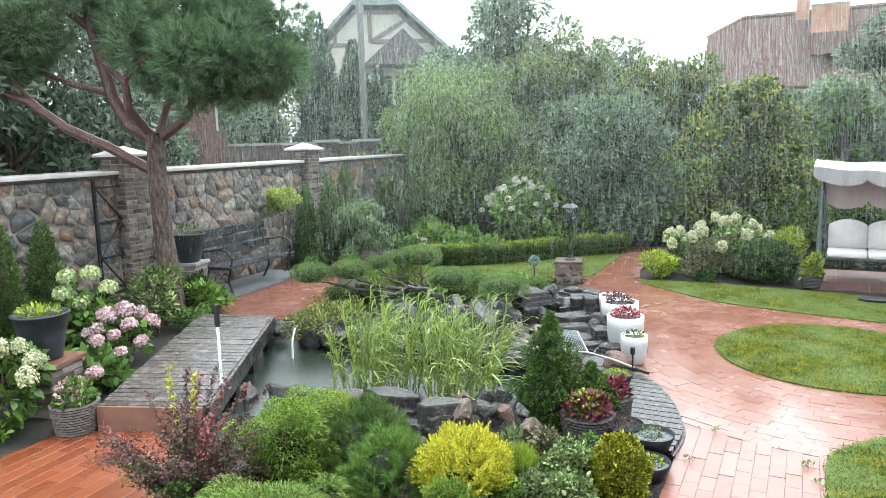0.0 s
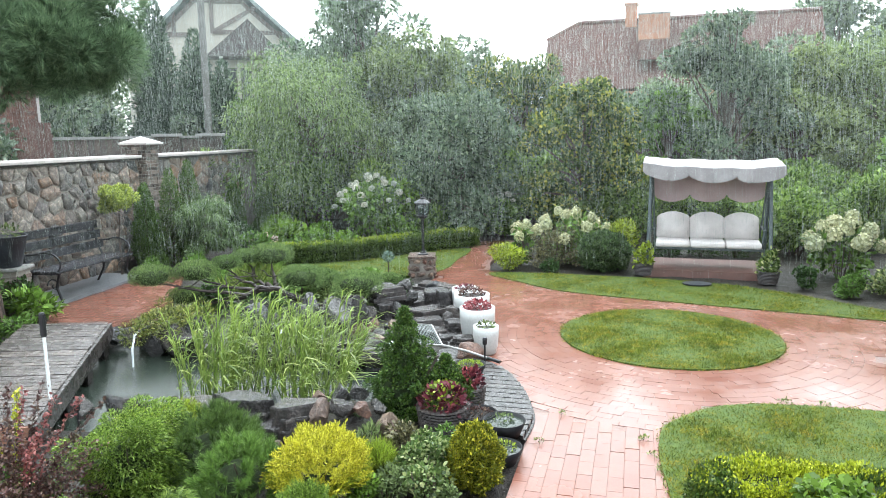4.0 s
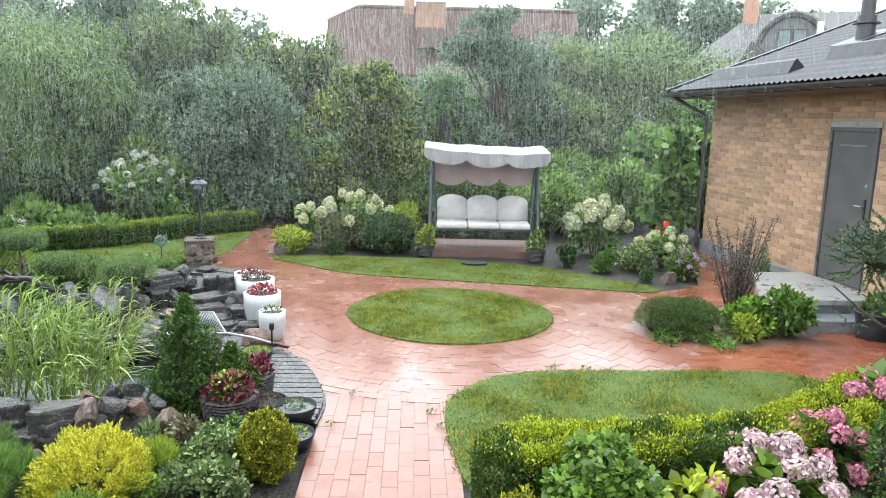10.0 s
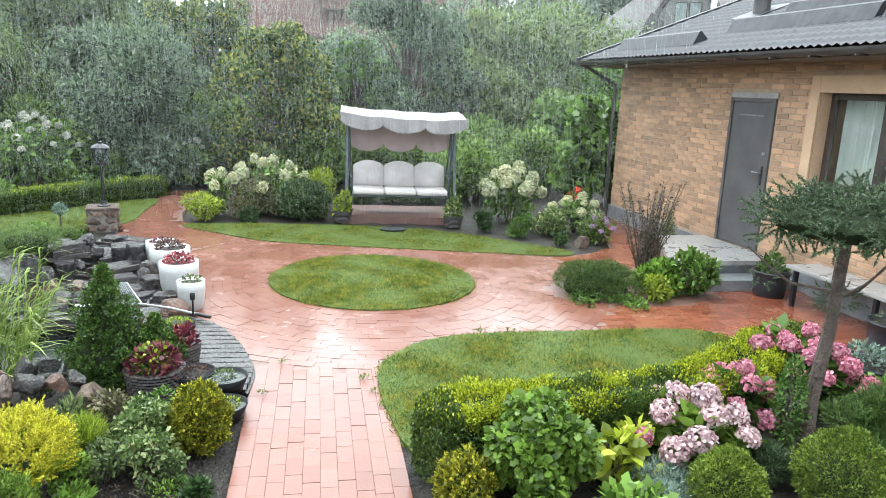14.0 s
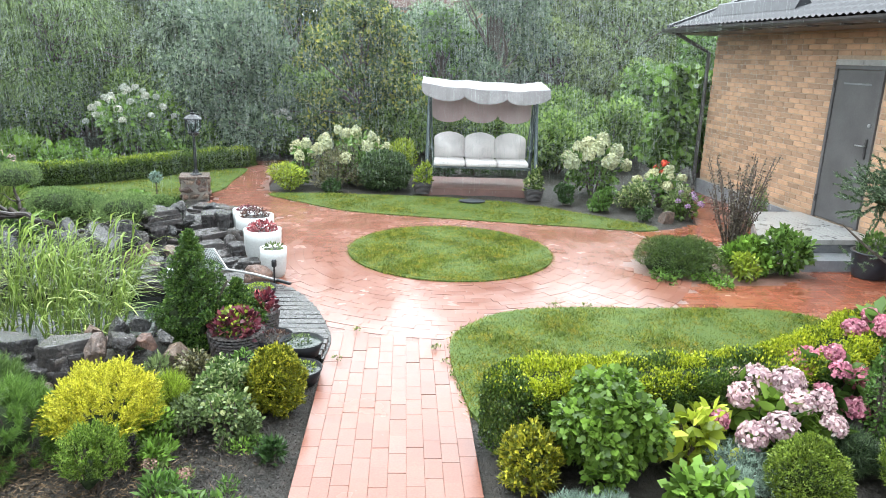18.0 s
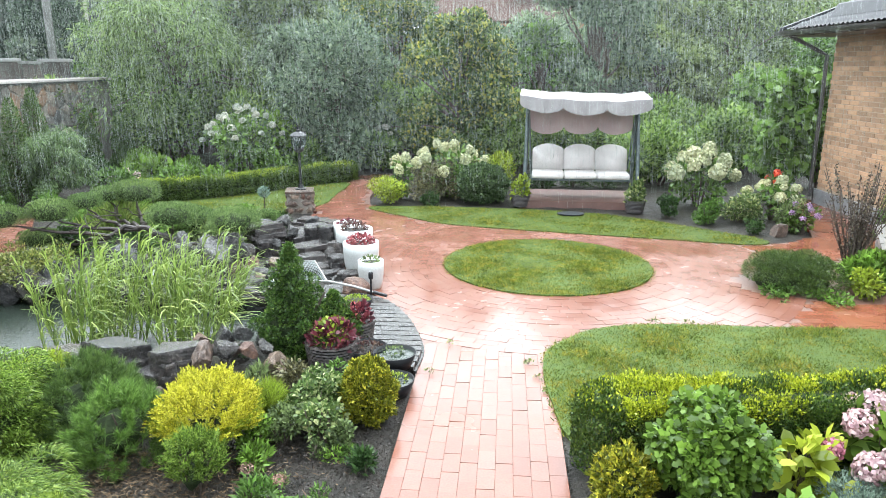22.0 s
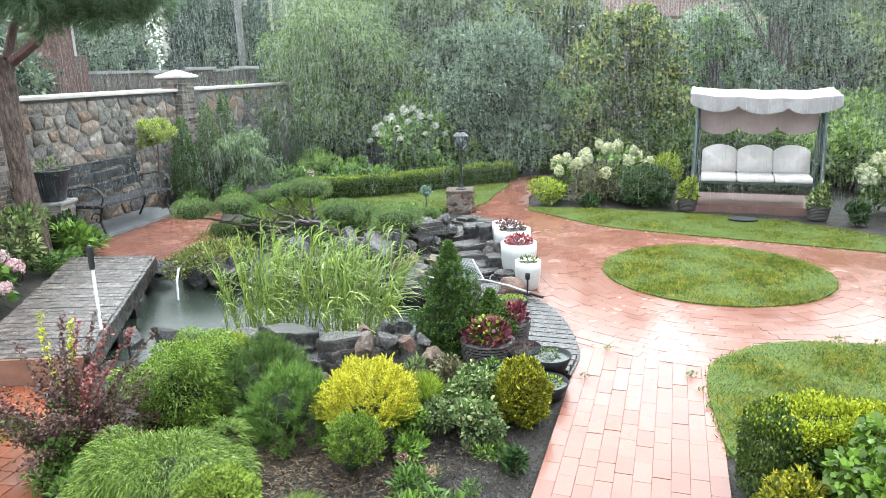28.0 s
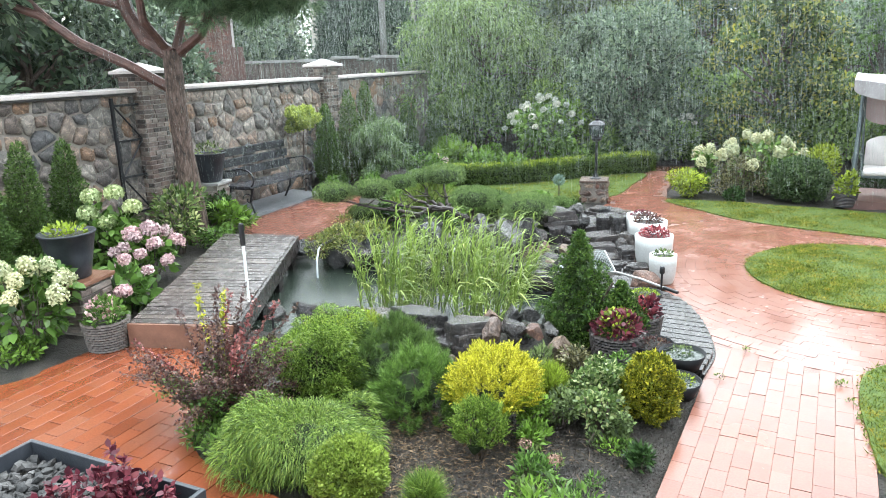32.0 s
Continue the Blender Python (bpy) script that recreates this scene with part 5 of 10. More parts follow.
def feather_bush(name, label, x, y, w, h, mat, sprays_n, group, leaf=0.016, up=0.9, green=None):
    """A feathery conifer: flat sprays of scale leaves that rise and nod outwards."""
    b = thing(name, label, "conifer", pose(x, y, -0.02, 0, 0, rng.uniform(0, 360)), group)
    part("branchwork", stems_mesh(w, h, 9, 0.01), M["twig"], b)
    core(b, w * 0.68, h * 0.66)
    for share, m_, lo in ((1.0, mat, 0.0),) + (((0.45, green, -0.35),) if green else ()):
        k = int(sprays_n * share)
        d = dirs(k, lo - 0.25)
        if lo:
            d[:, 2] = -np.abs(d[:, 2]) * 0.5
        r = (1 + 0.13 * np.sin(d[:, 0] * 6 + d[:, 2] * 5) * np.cos(d[:, 1] * 7) + rng.normal(size=k) * 0.06)[:, None]
        p = d * np.array([w * 0.36, w * 0.36, h * 0.4]) * r + np.array([0, 0, h * 0.45])
        axis = unit(d * 0.8 + np.array([0, 0, up]) + rng.normal(size=d.shape) * 0.25)
        flat = unit(np.cross(axis, rng.normal(size=d.shape)))
        per = 26
        t = np.tile(np.linspace(0, 1, per), k)[:, None]
        side = np.tile(np.where(np.arange(per) % 2, 1.0, -1.0), k)[:, None]
        ax, fl = np.repeat(axis, per, 0), np.repeat(flat, per, 0)
        L = np.repeat(rng.uniform(0.07, 0.13, k), per)[:, None]
        root = np.repeat(p, per, 0) + ax * t * L + np.array([0, 0, -0.25]) * L * t * t
        way = ax * 0.8 + fl * side * (1.15 - t) + rng.normal(size=root.shape) * 0.2
        keep = root[:, 2] > 0.02
        part("foliage" if not lo else "lower_foliage", polys(leaf_points(root[keep], way[keep], (leaf * (1.5 - 0.7 * t[:, 0]))[keep], 0.006, DIAMOND)), M[m_], b)
    return b


# trees and thickets at the back of the garden; rain haze is in their leaf colours
tree("willow_tree", "pale green willow with hanging leaves", -5.7, 17.2, 4.3, 1.5, 4.6, "leaf_willow", 17000, 0.12, DIAMOND, 0.22, 50, hang=0.9)
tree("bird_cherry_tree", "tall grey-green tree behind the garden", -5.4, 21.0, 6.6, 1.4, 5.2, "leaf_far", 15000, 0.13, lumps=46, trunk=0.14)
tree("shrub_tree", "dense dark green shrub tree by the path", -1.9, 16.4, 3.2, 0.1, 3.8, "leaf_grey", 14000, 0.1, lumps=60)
tree("maple_tree", "young tree with yellowing leaf tips", 1.05, 15.3, 3.4, 0.5, 2.4, "leaf_autumn", 17000, 0.075, DIAMOND, 0.7, 54)
tree("apple_tree", "dark green apple tree behind the swing", 4.5, 18.4, 5.0, 0.5, 3.4, "leaf_grey", 15000, 0.1, lumps=36)
tree("olive_green_tree", "broad olive green tree over the fence", 8.9, 21.5, 5.1, 1.2, 6.2, "leaf_olive", 15000, 0.13, lumps=46, trunk=0.13)
tree("olive_green_tree", "olive green tree over the fence", 6.6, 20.6, 4.4, 1.2, 3.4, "leaf_olive", 9000, 0.12, lumps=30)
tree("young_birch", "slender young birch against the sky", -2.6, 23.7, 5.6, 1.5, 2.4, "leaf_far", 8000, 0.11, lumps=34, bark="pale_trunk", trunk=0.06)
tree("plum_tree", "light green plum tree behind the shrubs", -3.7, 19.4, 5.1, 0.9, 3.4, "leaf_olive", 10000, 0.11, lumps=32)
tree("plum_tree", "light green plum tree with yellow leaves", -0.6, 19.2, 4.4, 0.8, 3.0, "leaf_autumn", 9000, 0.1, lumps=30)
tree("plum_tree", "green tree before the red roof", 2.2, 20.6, 3.5, 0.8, 2.4, "leaf_far", 7000, 0.11, lumps=26)
tree("walnut_tree", "dark walnut tree behind the stone wall", -9.9, 7.9, 4.9, 0.8, 5.0, "leaf_walnut", 11000, 0.14, OVAL, 0.42, 40)
tree("walnut_tree", "broad dark walnut tree behind the stone wall", -12.0, 9.8, 6.2, 0.8, 5.4, "leaf_walnut", 10000, 0.15, OVAL, 0.42, 40)
tree("walnut_tree", "dark walnut tree at the corner of the wall", -9.8, 5.2, 4.8, 0.8, 4.4, "leaf_walnut", 8000, 0.14, OVAL, 0.42, 30)
tree("ash_tree", "grey-green tree behind the red fence", -13.5, 14.5, 5.0, 0.8, 5.5, "leaf_grey", 7000, 0.16, lumps=40)
tree("ash_tree", "grey-green tree beside the timbered house", -14.5, 19.0, 5.6, 0.8, 5.5, "leaf_far", 7000, 0.16, lumps=40)
tree("walnut_tree", "dark green tree behind the stone wall", -11.9, 10.4, 3.5, 0.8, 2.6, "leaf_back", 7000, 0.13, OVAL, 0.45, 26)
tree("lilac_tree", "grey-green tree behind the red fence", -9.4, 19.8, 3.3, 0.4, 3.2, "leaf_grey", 9000, 0.13, lumps=34)
tree("lilac_tree", "tall green tree beside the conifer", -6.5, 23.0, 5.9, 1.0, 3.4, "leaf_far", 10000, 0.13, lumps=36)
for x, y, w, h, n in ((-11.3, 19.6, 2.3, 6.2, 14000), (-9.9, 19.4, 1.9, 5.2, 11000), (-13.6, 19.4, 3.0, 5.6, 9000), (-8.9, 19.0, 1.5, 4.3, 8000)):
    cone_ = thuja("spruce_tree", "dark far spruce beside the pole", x, y, w, h, "needle_far", int(n * 1.2), 0.13, "far spruces")
    # solid cone as inner shade, in the haze-paled core colour
    part("inner_growth", lathe([(w * 0.3, 0.3), (w * 0.3, h * 0.4), (w * 0.16, h * 0.75), (0.03, h * 0.93)], 10), M["shade_core_far"], cone_, "added dark solid core standing for inner shade")
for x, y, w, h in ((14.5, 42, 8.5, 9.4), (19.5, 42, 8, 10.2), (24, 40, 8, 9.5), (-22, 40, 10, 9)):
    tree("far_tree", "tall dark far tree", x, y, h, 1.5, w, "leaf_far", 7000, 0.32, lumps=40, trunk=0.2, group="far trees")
for x, y, w, h, mat in ((11.5, 19.5, 4.0, 3.9, "leaf_olive"), (9.6, 17.3, 2.6, 3.0, "leaf"), (12.5, 15.5, 3.4, 3.4, "leaf"), (13.5, 24, 5, 4.9, "leaf_far"), (17.5, 22, 5, 4.8, "leaf_olive")):
    tree("orchard_tree", "leafy tree beyond the brick house", x, y, h, 0.5, w, mat, 7000, 0.12, lumps=28)
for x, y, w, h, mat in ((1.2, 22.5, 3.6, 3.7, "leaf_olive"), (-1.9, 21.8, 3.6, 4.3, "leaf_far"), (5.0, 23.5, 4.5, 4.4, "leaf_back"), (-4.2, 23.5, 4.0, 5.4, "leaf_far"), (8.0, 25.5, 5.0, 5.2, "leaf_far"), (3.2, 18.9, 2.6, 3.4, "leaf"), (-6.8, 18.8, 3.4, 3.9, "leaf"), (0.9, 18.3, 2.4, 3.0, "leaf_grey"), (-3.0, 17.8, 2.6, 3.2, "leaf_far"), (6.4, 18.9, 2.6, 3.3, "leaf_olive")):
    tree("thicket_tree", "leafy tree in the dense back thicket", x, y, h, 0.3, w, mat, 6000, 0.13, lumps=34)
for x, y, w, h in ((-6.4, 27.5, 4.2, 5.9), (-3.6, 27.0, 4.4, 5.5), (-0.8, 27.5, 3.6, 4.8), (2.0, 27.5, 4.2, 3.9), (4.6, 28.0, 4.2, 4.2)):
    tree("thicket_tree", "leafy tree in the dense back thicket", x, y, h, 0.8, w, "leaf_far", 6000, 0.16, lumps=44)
# undergrowth along the back
for x, y, w, h, mat, nn in ((-5.6, 16.6, 2.6, 2.2, "leaf_shrub", 6000), (-3.6, 16.6, 2.2, 1.7, "leaf_shrub", 5000), (0.4, 17.2, 2.2, 1.9, "leaf_shrub", 5000), (2.6, 16.6, 2.4, 1.75, "leaf_shrub", 6000), (-0.6, 17.9, 1.6, 2.2, "leaf_shrub", 4000),
                            (4.6, 16.4, 2.4, 1.6, "leaf_shrub", 5000), (6.4, 17.4, 2.4, 1.7, "leaf_shrub", 5000), (1.9, 15.0, 1.7, 1.35, "leaf_shrub", 5000), (4.9, 14.0, 2.0, 1.25, "leaf_shrub", 5000), (6.3, 14.6, 1.8, 1.5, "leaf_shrub", 4000), (8.2, 18.2, 2.0, 2.5, "leaf_shrub", 5000),
                            (-7.6, 15.2, 1.8, 2.2, "leaf_shrub", 5000), (-2.3, 15.6, 1.5, 0.85, "leaf_shrub", 3000), (-0.7, 15.9, 0.9, 0.9, "leaf_shrub", 2500)):
    bush("garden_shrub", "dense leafy shrub in the back bed", "shrub", x, y, w, h, mat, nn, 0.1, OVAL, 0.5, 14)


# ---- foreground beds ----
G = "foreground shrubs"
ball_conifer("golden_box", "golden-edged round box bush by the path", "shrub", 0.24, 4.32, 0.4, 0.44, "leaf_box", 15000, 0.025, G, 0.08, 0.15)
bush("variegated_shrub", "cream-variegated euonymus bush by the rocks", "shrub", -0.1, 4.25, 0.44, 0.38, "leaf_variegated", 2600, 0.032, OVAL, 0.6, 14, G)
bush("rose_shrub", "light green leafy shrub on thin stems", "shrub", -0.02, 3.98, 0.32, 0.36, "leaf_variegated", 520, 0.036, OVAL, 0.65, 7, G)
needle_bush("silver_heath", "pale silvery green heath tuft", "shrub", -0.4, 4.28, 0.26, 0.3, "leaf_lime", 700, 5, 0.09, 6, G, width=0.005, up=1.2, wild=0.35)
feather_bush("golden_juniper", "bright golden yellow juniper", -0.68, 3.92, 0.66, 0.52, "needle_gold", 1150, G, 0.019, 1.0, "leaf_lime")
feather_bush("small_juniper", "fresh green upright juniper", -0.62, 3.5, 0.34, 0.36, "leaf_tip", 330, G, 0.018, 1.5)
tuft_pine("mugo_pine", "dark green dwarf mountain pine", -1.55, 4.2, 0.8, 0.5, "needle", 330, G)
tuft_pine("mugo_pine", "bright-tipped dwarf mountain pine", -1.2, 3.88, 0.58, 0.48, "needle_fresh", 210, G)
dome_bush("dwarf_cypress", "dense rounded green false cypress", -1.98, 3.88, 0.9, 0.58, "leaf_tip", 21000, 0.042, 0.0075, 0.45, G)
bush("dwarf_cypress", "low green cypress behind the round one", "conifer", -2.15, 4.5, 0.8, 0.36, "leaf_lime", 7000, 0.035, DIAMOND, 0.32, 18, G, up=0.6)
dome_bush("thread_cypress", "grass-like thread cypress with drooping tips", -1.52, 3.08, 0.98, 0.4, "needle_bright", 21000, 0.082, 0.0042, 0.75, G)
ball_conifer("dwarf_spruce", "small round light green spruce", "conifer", -1.12, 2.86, 0.46, 0.36, "leaf_spruce_light", 22000, 0.024, G, 0.045)
needle_bush("fescue_tuft", "small grey-green grass tuft", "grass tuft", -0.7, 2.9, 0.2, 0.2, "needle_bright", 260, 9, 0.1, 4, G, width=0.004, up=1.0, wild=0.4)
b = thing("barberry", "purple-red barberry with upright shoots", "barberry", pose(-2.28, 3.25, -0.02), G)
stems_, tips_ = [], []
for i in range(64):
    a, q, hh = rng.uniform(0, 6.28), rng.uniform(0.05, 0.62), rng.uniform(0.3, 0.78)
    tip = (q * math.cos(a) - 0.08, q * math.sin(a) * 0.8, hh * (1 - 0.35 * (q / 0.62) ** 2))
    way_ = bend((0.06 * math.cos(a), 0.06 * math.sin(a), -0.04), tip, (-0.06 * math.cos(a), -0.06 * math.sin(a), 0.08), 7, 0.012)
    stems_.append((way_, [0.006, 0.005, 0.005, 0.004, 0.003, 0.003, 0.002]))
    tips_.append(np.array([tuple(v) for v in way_]))
part("branchwork", tubes(stems_, 5), M["twig"], b)


def along(ways, per, lo, hi, size, spread=0.014, twig=0.05):
    """Leaves on short side twigs along bent stems."""
    out = []
    for w_ in ways:
        t = rng.uniform(lo, hi, per) * (len(w_) - 1)
        i0 = np.minimum(t.astype(int), len(w_) - 2)
        f_ = (t - i0)[:, None]
        c = w_[i0] * (1 - f_) + w_[i0 + 1] * f_ + dirs(per) * rng.uniform(0, 1, (per, 1)) * twig + rng.normal(size=(per, 3)) * spread
        out.append(leaf_points(c, dirs(per) + np.array([0, 0, 0.5]), rng.uniform(0.7, 1.2, per) * size, size * 0.6, OVAL))
    return polys(np.concatenate(out))


part("foliage", along(tips_, 190, 0.3, 1.0, 0.021), M["leaf_red"], b)
part("green_growth", along([w_ * np.array([1, 1, 0.85]) for w_ in tips_[:40]], 150, 0.1, 0.75, 0.022, 0.02, 0.07), M["leaf"], b, "green older leaves")
for x, y, z, mat, nm in ((-0.3, 0.2, 0.9, "leaf_gold", "yellow_shoot"), (-0.13, 0.26, 0.86, "leaf_gold", "yellow_shoot"), (0.0, 0.05, 0.96, "leaf_red", "red_shoot"), (0.12, 0.2, 0.94, "leaf_red", "red_shoot"), (0.2, 0.18, 0.86, "leaf_rose", "red_shoot"), (0.34, 0.2, 0.84, "leaf_rose", "red_shoot"),
                         (-0.05, 0.22, 0.84, "leaf_rose", "red_shoot"), (0.24, -0.05, 0.72, "leaf_rose", "red_shoot"), (-0.62, -0.1, 0.56, "leaf_rose", "red_shoot"), (0.42, 0.3, 0.8, "leaf_red", "red_shoot"), (-0.5, 0.2, 0.7, "leaf_red", "red_shoot")):
    w_ = np.array([tuple(v) for v in bend((0.12 * x, 0.12 * y, 0.0), (x, y, z), (-0.2 * x, -0.2 * y, 0), 6, 0.008)])
    sh = part(nm, along([w_], 150, 0.45, 1.0, 0.026, 0.006, 0.018), M[mat], b)
    part("shoot_stem", tubes([([Vector(v) for v in w_], [0.004, 0.004, 0.003, 0.003, 0.002, 0.002])], 5), M["twig"], sh)
for x, y, w, h, mat, lab in ((-0.25, 3.35, 0.3, 0.16, "leaf", "low spreading perennial with brown seed heads"), (0.05, 3.1, 0.34, 0.18, "leaf", "low green perennial beside the path"), (-0.35, 3.75, 0.22, 0.16, "leaf_bright", "small green perennial on wet soil"), (0.28, 3.72, 0.14, 0.12, "leaf_dark", "small green seedling on wet soil"),
                          (-0.2, 2.85, 0.34, 0.2, "leaf", "low perennial with long leaves"), (-0.55, 4.55, 0.3, 0.3, "leaf_olive", "thin straggly shrub by the rocks"), (-1.75, 2.92, 0.24, 0.12, "leaf", "low green perennial at the patio edge"), (-2.0, 2.95, 0.4, 0.22, "leaf", "dark low perennial at the patio edge"), (-2.25, 3.05, 0.36, 0.18, "leaf", "low green perennial under the barberry"), (-2.45, 3.4, 0.4, 0.2, "leaf", "low green growth beside the barberry"),
                          (0.02, 2.62, 0.36, 0.3, "leaf_bright", "lily with long green leaves by the path"), (-0.12, 3.0, 0.3, 0.24, "leaf_bright", "lily with long narrow leaves")):
    bush("perennial", lab, "perennial", x, y, w, h, mat, 320, 0.06, DIAMOND, 0.28, 6, "perennials", up=0.8)
for x, y in ((-0.32, 3.42), (-0.12, 3.32)):
    s = thing("sedum", "sedum with brownish-pink flat flower head", "perennial", pose(x, y, -0.02), "sedums")
    part("stem", stems_mesh(0.1, 0.2, 4, 0.005), M["twig"], s)
    part("flower_head", polys(flower_head(0.038, 120, 0.012, 0.5) + np.array([0, 0, 0.2])), M["seed_head"], s)
for x, y, w, h, mat, sz in ((-0.28, 4.05, 0.34, 0.26, "leaf_olive", 0.03), (-0.05, 4.5, 0.36, 0.3, "leaf", 0.034), (-0.42, 3.95, 0.26, 0.22, "leaf_bright", 0.03), (0.1, 3.95, 0.24, 0.2, "leaf_olive", 0.028), (-0.3, 4.62, 0.34, 0.32, "leaf_bronze", 0.03)):
    bush("low_shrub", "small leafy shrub filling the bed beside the rocks", "shrub", x, y, w, h, mat, 900, sz, OVAL, 0.55, 8, G)
for i in range(11):
    bush("perennial", "thin low perennial on the wet soil", "perennial", rng.uniform(-0.55, 0.25), rng.uniform(2.75, 3.85), rng.uniform(0.1, 0.2), rng.uniform(0.06, 0.13), ("leaf", "leaf_olive", "leaf_bright")[i % 3], 90, 0.035, DIAMOND, 0.35, 5, "perennials", up=0.9, stems=3)
# bark and straw mulch between the shrubs
nmul = 9000
mp = np.c_[rng.uniform(-1.3, 0.3, nmul), rng.uniform(2.6, 3.9, nmul), rng.uniform(0.0, 0.02, nmul)]
mp = mp[(mp[:, 0] < -0.45 + rng.normal(size=nmul) * 0.3)]
mul = part("mulch", polys(leaf_points(mp, np.c_[rng.normal(size=(len(mp), 2)), rng.normal(size=len(mp)) * 0.12], rng.uniform(0.015, 0.065, len(mp)), 0.005)), M["straw"])
tagged(mul, "wet straw and bark mulch on the soil", "mulch", kind="stuff")
gp = np.c_[rng.uniform(-1.3, 0.5, 15000), rng.uniform(2.5, 4.9, 15000), rng.uniform(-0.01, 0.012, 15000)]
gp = gp[~within(gp[:, :2] + np.array([0.03, 0]), np.array(PAVED)) & ~within(gp[:, :2], np.array(PATIO))]
grit = polys(leaf_points(gp, dirs(len(gp)), rng.uniform(0.005, 0.022, len(gp)), 0.009))
tagged(part("leaf_litter", grit, M["twig_dark"]), "scattered dark leaf litter on wet soil", "leaf litter", kind="stuff")

for x, y, w in ((0.62, 5.05, 0.12), (1.4, 5.2, 0.13), (0.78, 5.62, 0.07), (1.45, 4.72, 0.06), (2.62, 6.14, 0.16), (2.95, 6.12, 0.12), (1.42, 4.95, 0.05)):
    bush("weed", "small green weed in the paving joint", "weed", x, y, w, 0.045, "leaf_midgreen", int(700 * w), 0.022, DIAMOND, 0.3, 4, "weeds", up=0.5, z=-0.01, stems=1)

# right-hand bed: box hedge, hydrangeas and small conifers
HEDGE = smooth_line([(1.72, 3.78), (2.15, 3.79), (2.8, 3.8), (3.4, 3.88), (4.0, 4.15), (4.5, 4.45), (4.85, 4.65)], 6, False)


def hedge(name, label, line, w, h, side_mat, top_mat, per_m, size, top_share=0.34):
    """A clipped hedge along a line: leaves all over it, young growth on top."""
    b = thing(name, label, "hedge")
    line = np.array(line)
    seg = np.linalg.norm(np.diff(line, axis=0), axis=1)
    cum = np.r_[0, np.cumsum(seg)]
    n = int(per_m * cum[-1])
    s = rng.uniform(0, cum[-1], n)
    i = np.clip(np.searchsorted(cum, s) - 1, 0, len(seg) - 1)
    t = ((s - cum[i]) / seg[i])[:, None]
    c = line[i] * (1 - t) + line[i + 1] * t
    tan = (line[i + 1] - line[i]) / seg[i][:, None]
    nor = np.c_[tan[:, 1], -tan[:, 0]]
    a = rng.uniform(-0.15, math.pi + 0.15, n)
    cs, sn = np.cos(a), np.sin(a)
    k = rng.uniform(0.72, 1.0, n) * (1 + 0.06 * np.sin(s * 9 + a * 3) + 0.05 * np.sin(s * 23 + 2 * a))
    u = np.sign(cs) * np.abs(cs) ** 0.45 * w / 2 * k
    v = np.maximum(0.02, (0.45 + 0.55 * np.sign(sn) * np.abs(sn) ** 0.45 * k) * h * np.where(sn > 0, 1, 1))
    v = np.where(rng.uniform(size=n) < 0.4, rng.uniform(0.02, 0.6, n) * h, v)
    endcap = rng.uniform(size=n) < 0.9 * w / max(cum[-1], 1e-6)
    which = rng.uniform(size=n) < 0.5
    ea = rng.uniform(-1.57, 1.57, n)
    t0, t1 = (line[0] - line[1]) / seg[0], (line[-1] - line[-2]) / seg[-1]
    et = np.where(which[:, None], t0, t1)
    ec = np.where(which[:, None], line[0], line[-1])
    en = np.c_[et[:, 1], -et[:, 0]]
    el = rng.uniform(0, 1, n)
    rad = (w / 2 * rng.uniform(0.85, 1.0, n) * np.abs(np.cos(el * 1.5708)) ** 0.45)[:, None]
    ep = ec + et * rad * np.cos(ea)[:, None] + en * rad * np.sin(ea)[:, None]
    c = np.where(endcap[:, None], ep, c)
    u = np.where(endcap, 0.0, u)
    v = np.where(endcap, np.where(el < 0.35, rng.uniform(0.03, 0.75, n), 0.45 + 0.55 * np.sin(el * 1.5708) ** 0.45 * k) * h, v)
    cs = np.where(endcap, 0.0, cs)
    p = np.c_[c + nor * u[:, None], v]
    d = np.c_[nor * cs[:, None], sn] + rng.normal(size=(n, 3)) * 0.5 + np.array([0, 0, 0.4])
    drift = 0.5 + 0.3 * np.sin(s * 3.1 + 1.0) + 0.3 * np.sin(s * 7.7 + u * 9) + 0.2 * np.sin(s * 17 - u * 14)
    reach = np.clip((v / h - 0.86 + 0.16 * drift) / 0.14, 0, 1)
    topm = rng.uniform(size=n) < top_share * 2.0 * reach * np.clip(drift * 1.6 - 0.3, 0.05, 1) * np.where(endcap, 0.1, np.where(u < w * 0.12, 1.0, 0.45))
    L = rng.uniform(0.7, 1.3, n) * size
    part("foliage", polys(leaf_points(p[~topm], d[~topm], L[~topm], L[~topm] * 0.6, DIAMOND)), M[side_mat], b)
    part("young_growth", polys(leaf_points(p[topm] + np.array([0, 0, 1.0]) * rng.uniform(0.0, 0.035, (int(topm.sum()), 1)), d[topm], L[topm], L[topm] * 0.6, DIAMOND)), M[top_mat], b, "yellow-green young leaves")
    # solid dark sweep within the hedge: closes gaps and stands for inner shade
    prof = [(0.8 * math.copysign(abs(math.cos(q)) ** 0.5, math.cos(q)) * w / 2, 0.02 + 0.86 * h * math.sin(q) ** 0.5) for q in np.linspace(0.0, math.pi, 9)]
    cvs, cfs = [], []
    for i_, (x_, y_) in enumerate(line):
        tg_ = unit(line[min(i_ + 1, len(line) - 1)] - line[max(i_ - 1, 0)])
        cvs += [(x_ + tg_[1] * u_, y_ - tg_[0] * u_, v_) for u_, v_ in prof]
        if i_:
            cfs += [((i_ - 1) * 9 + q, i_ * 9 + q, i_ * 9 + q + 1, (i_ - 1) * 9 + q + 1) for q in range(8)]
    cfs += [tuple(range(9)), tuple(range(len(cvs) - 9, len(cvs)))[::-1]]
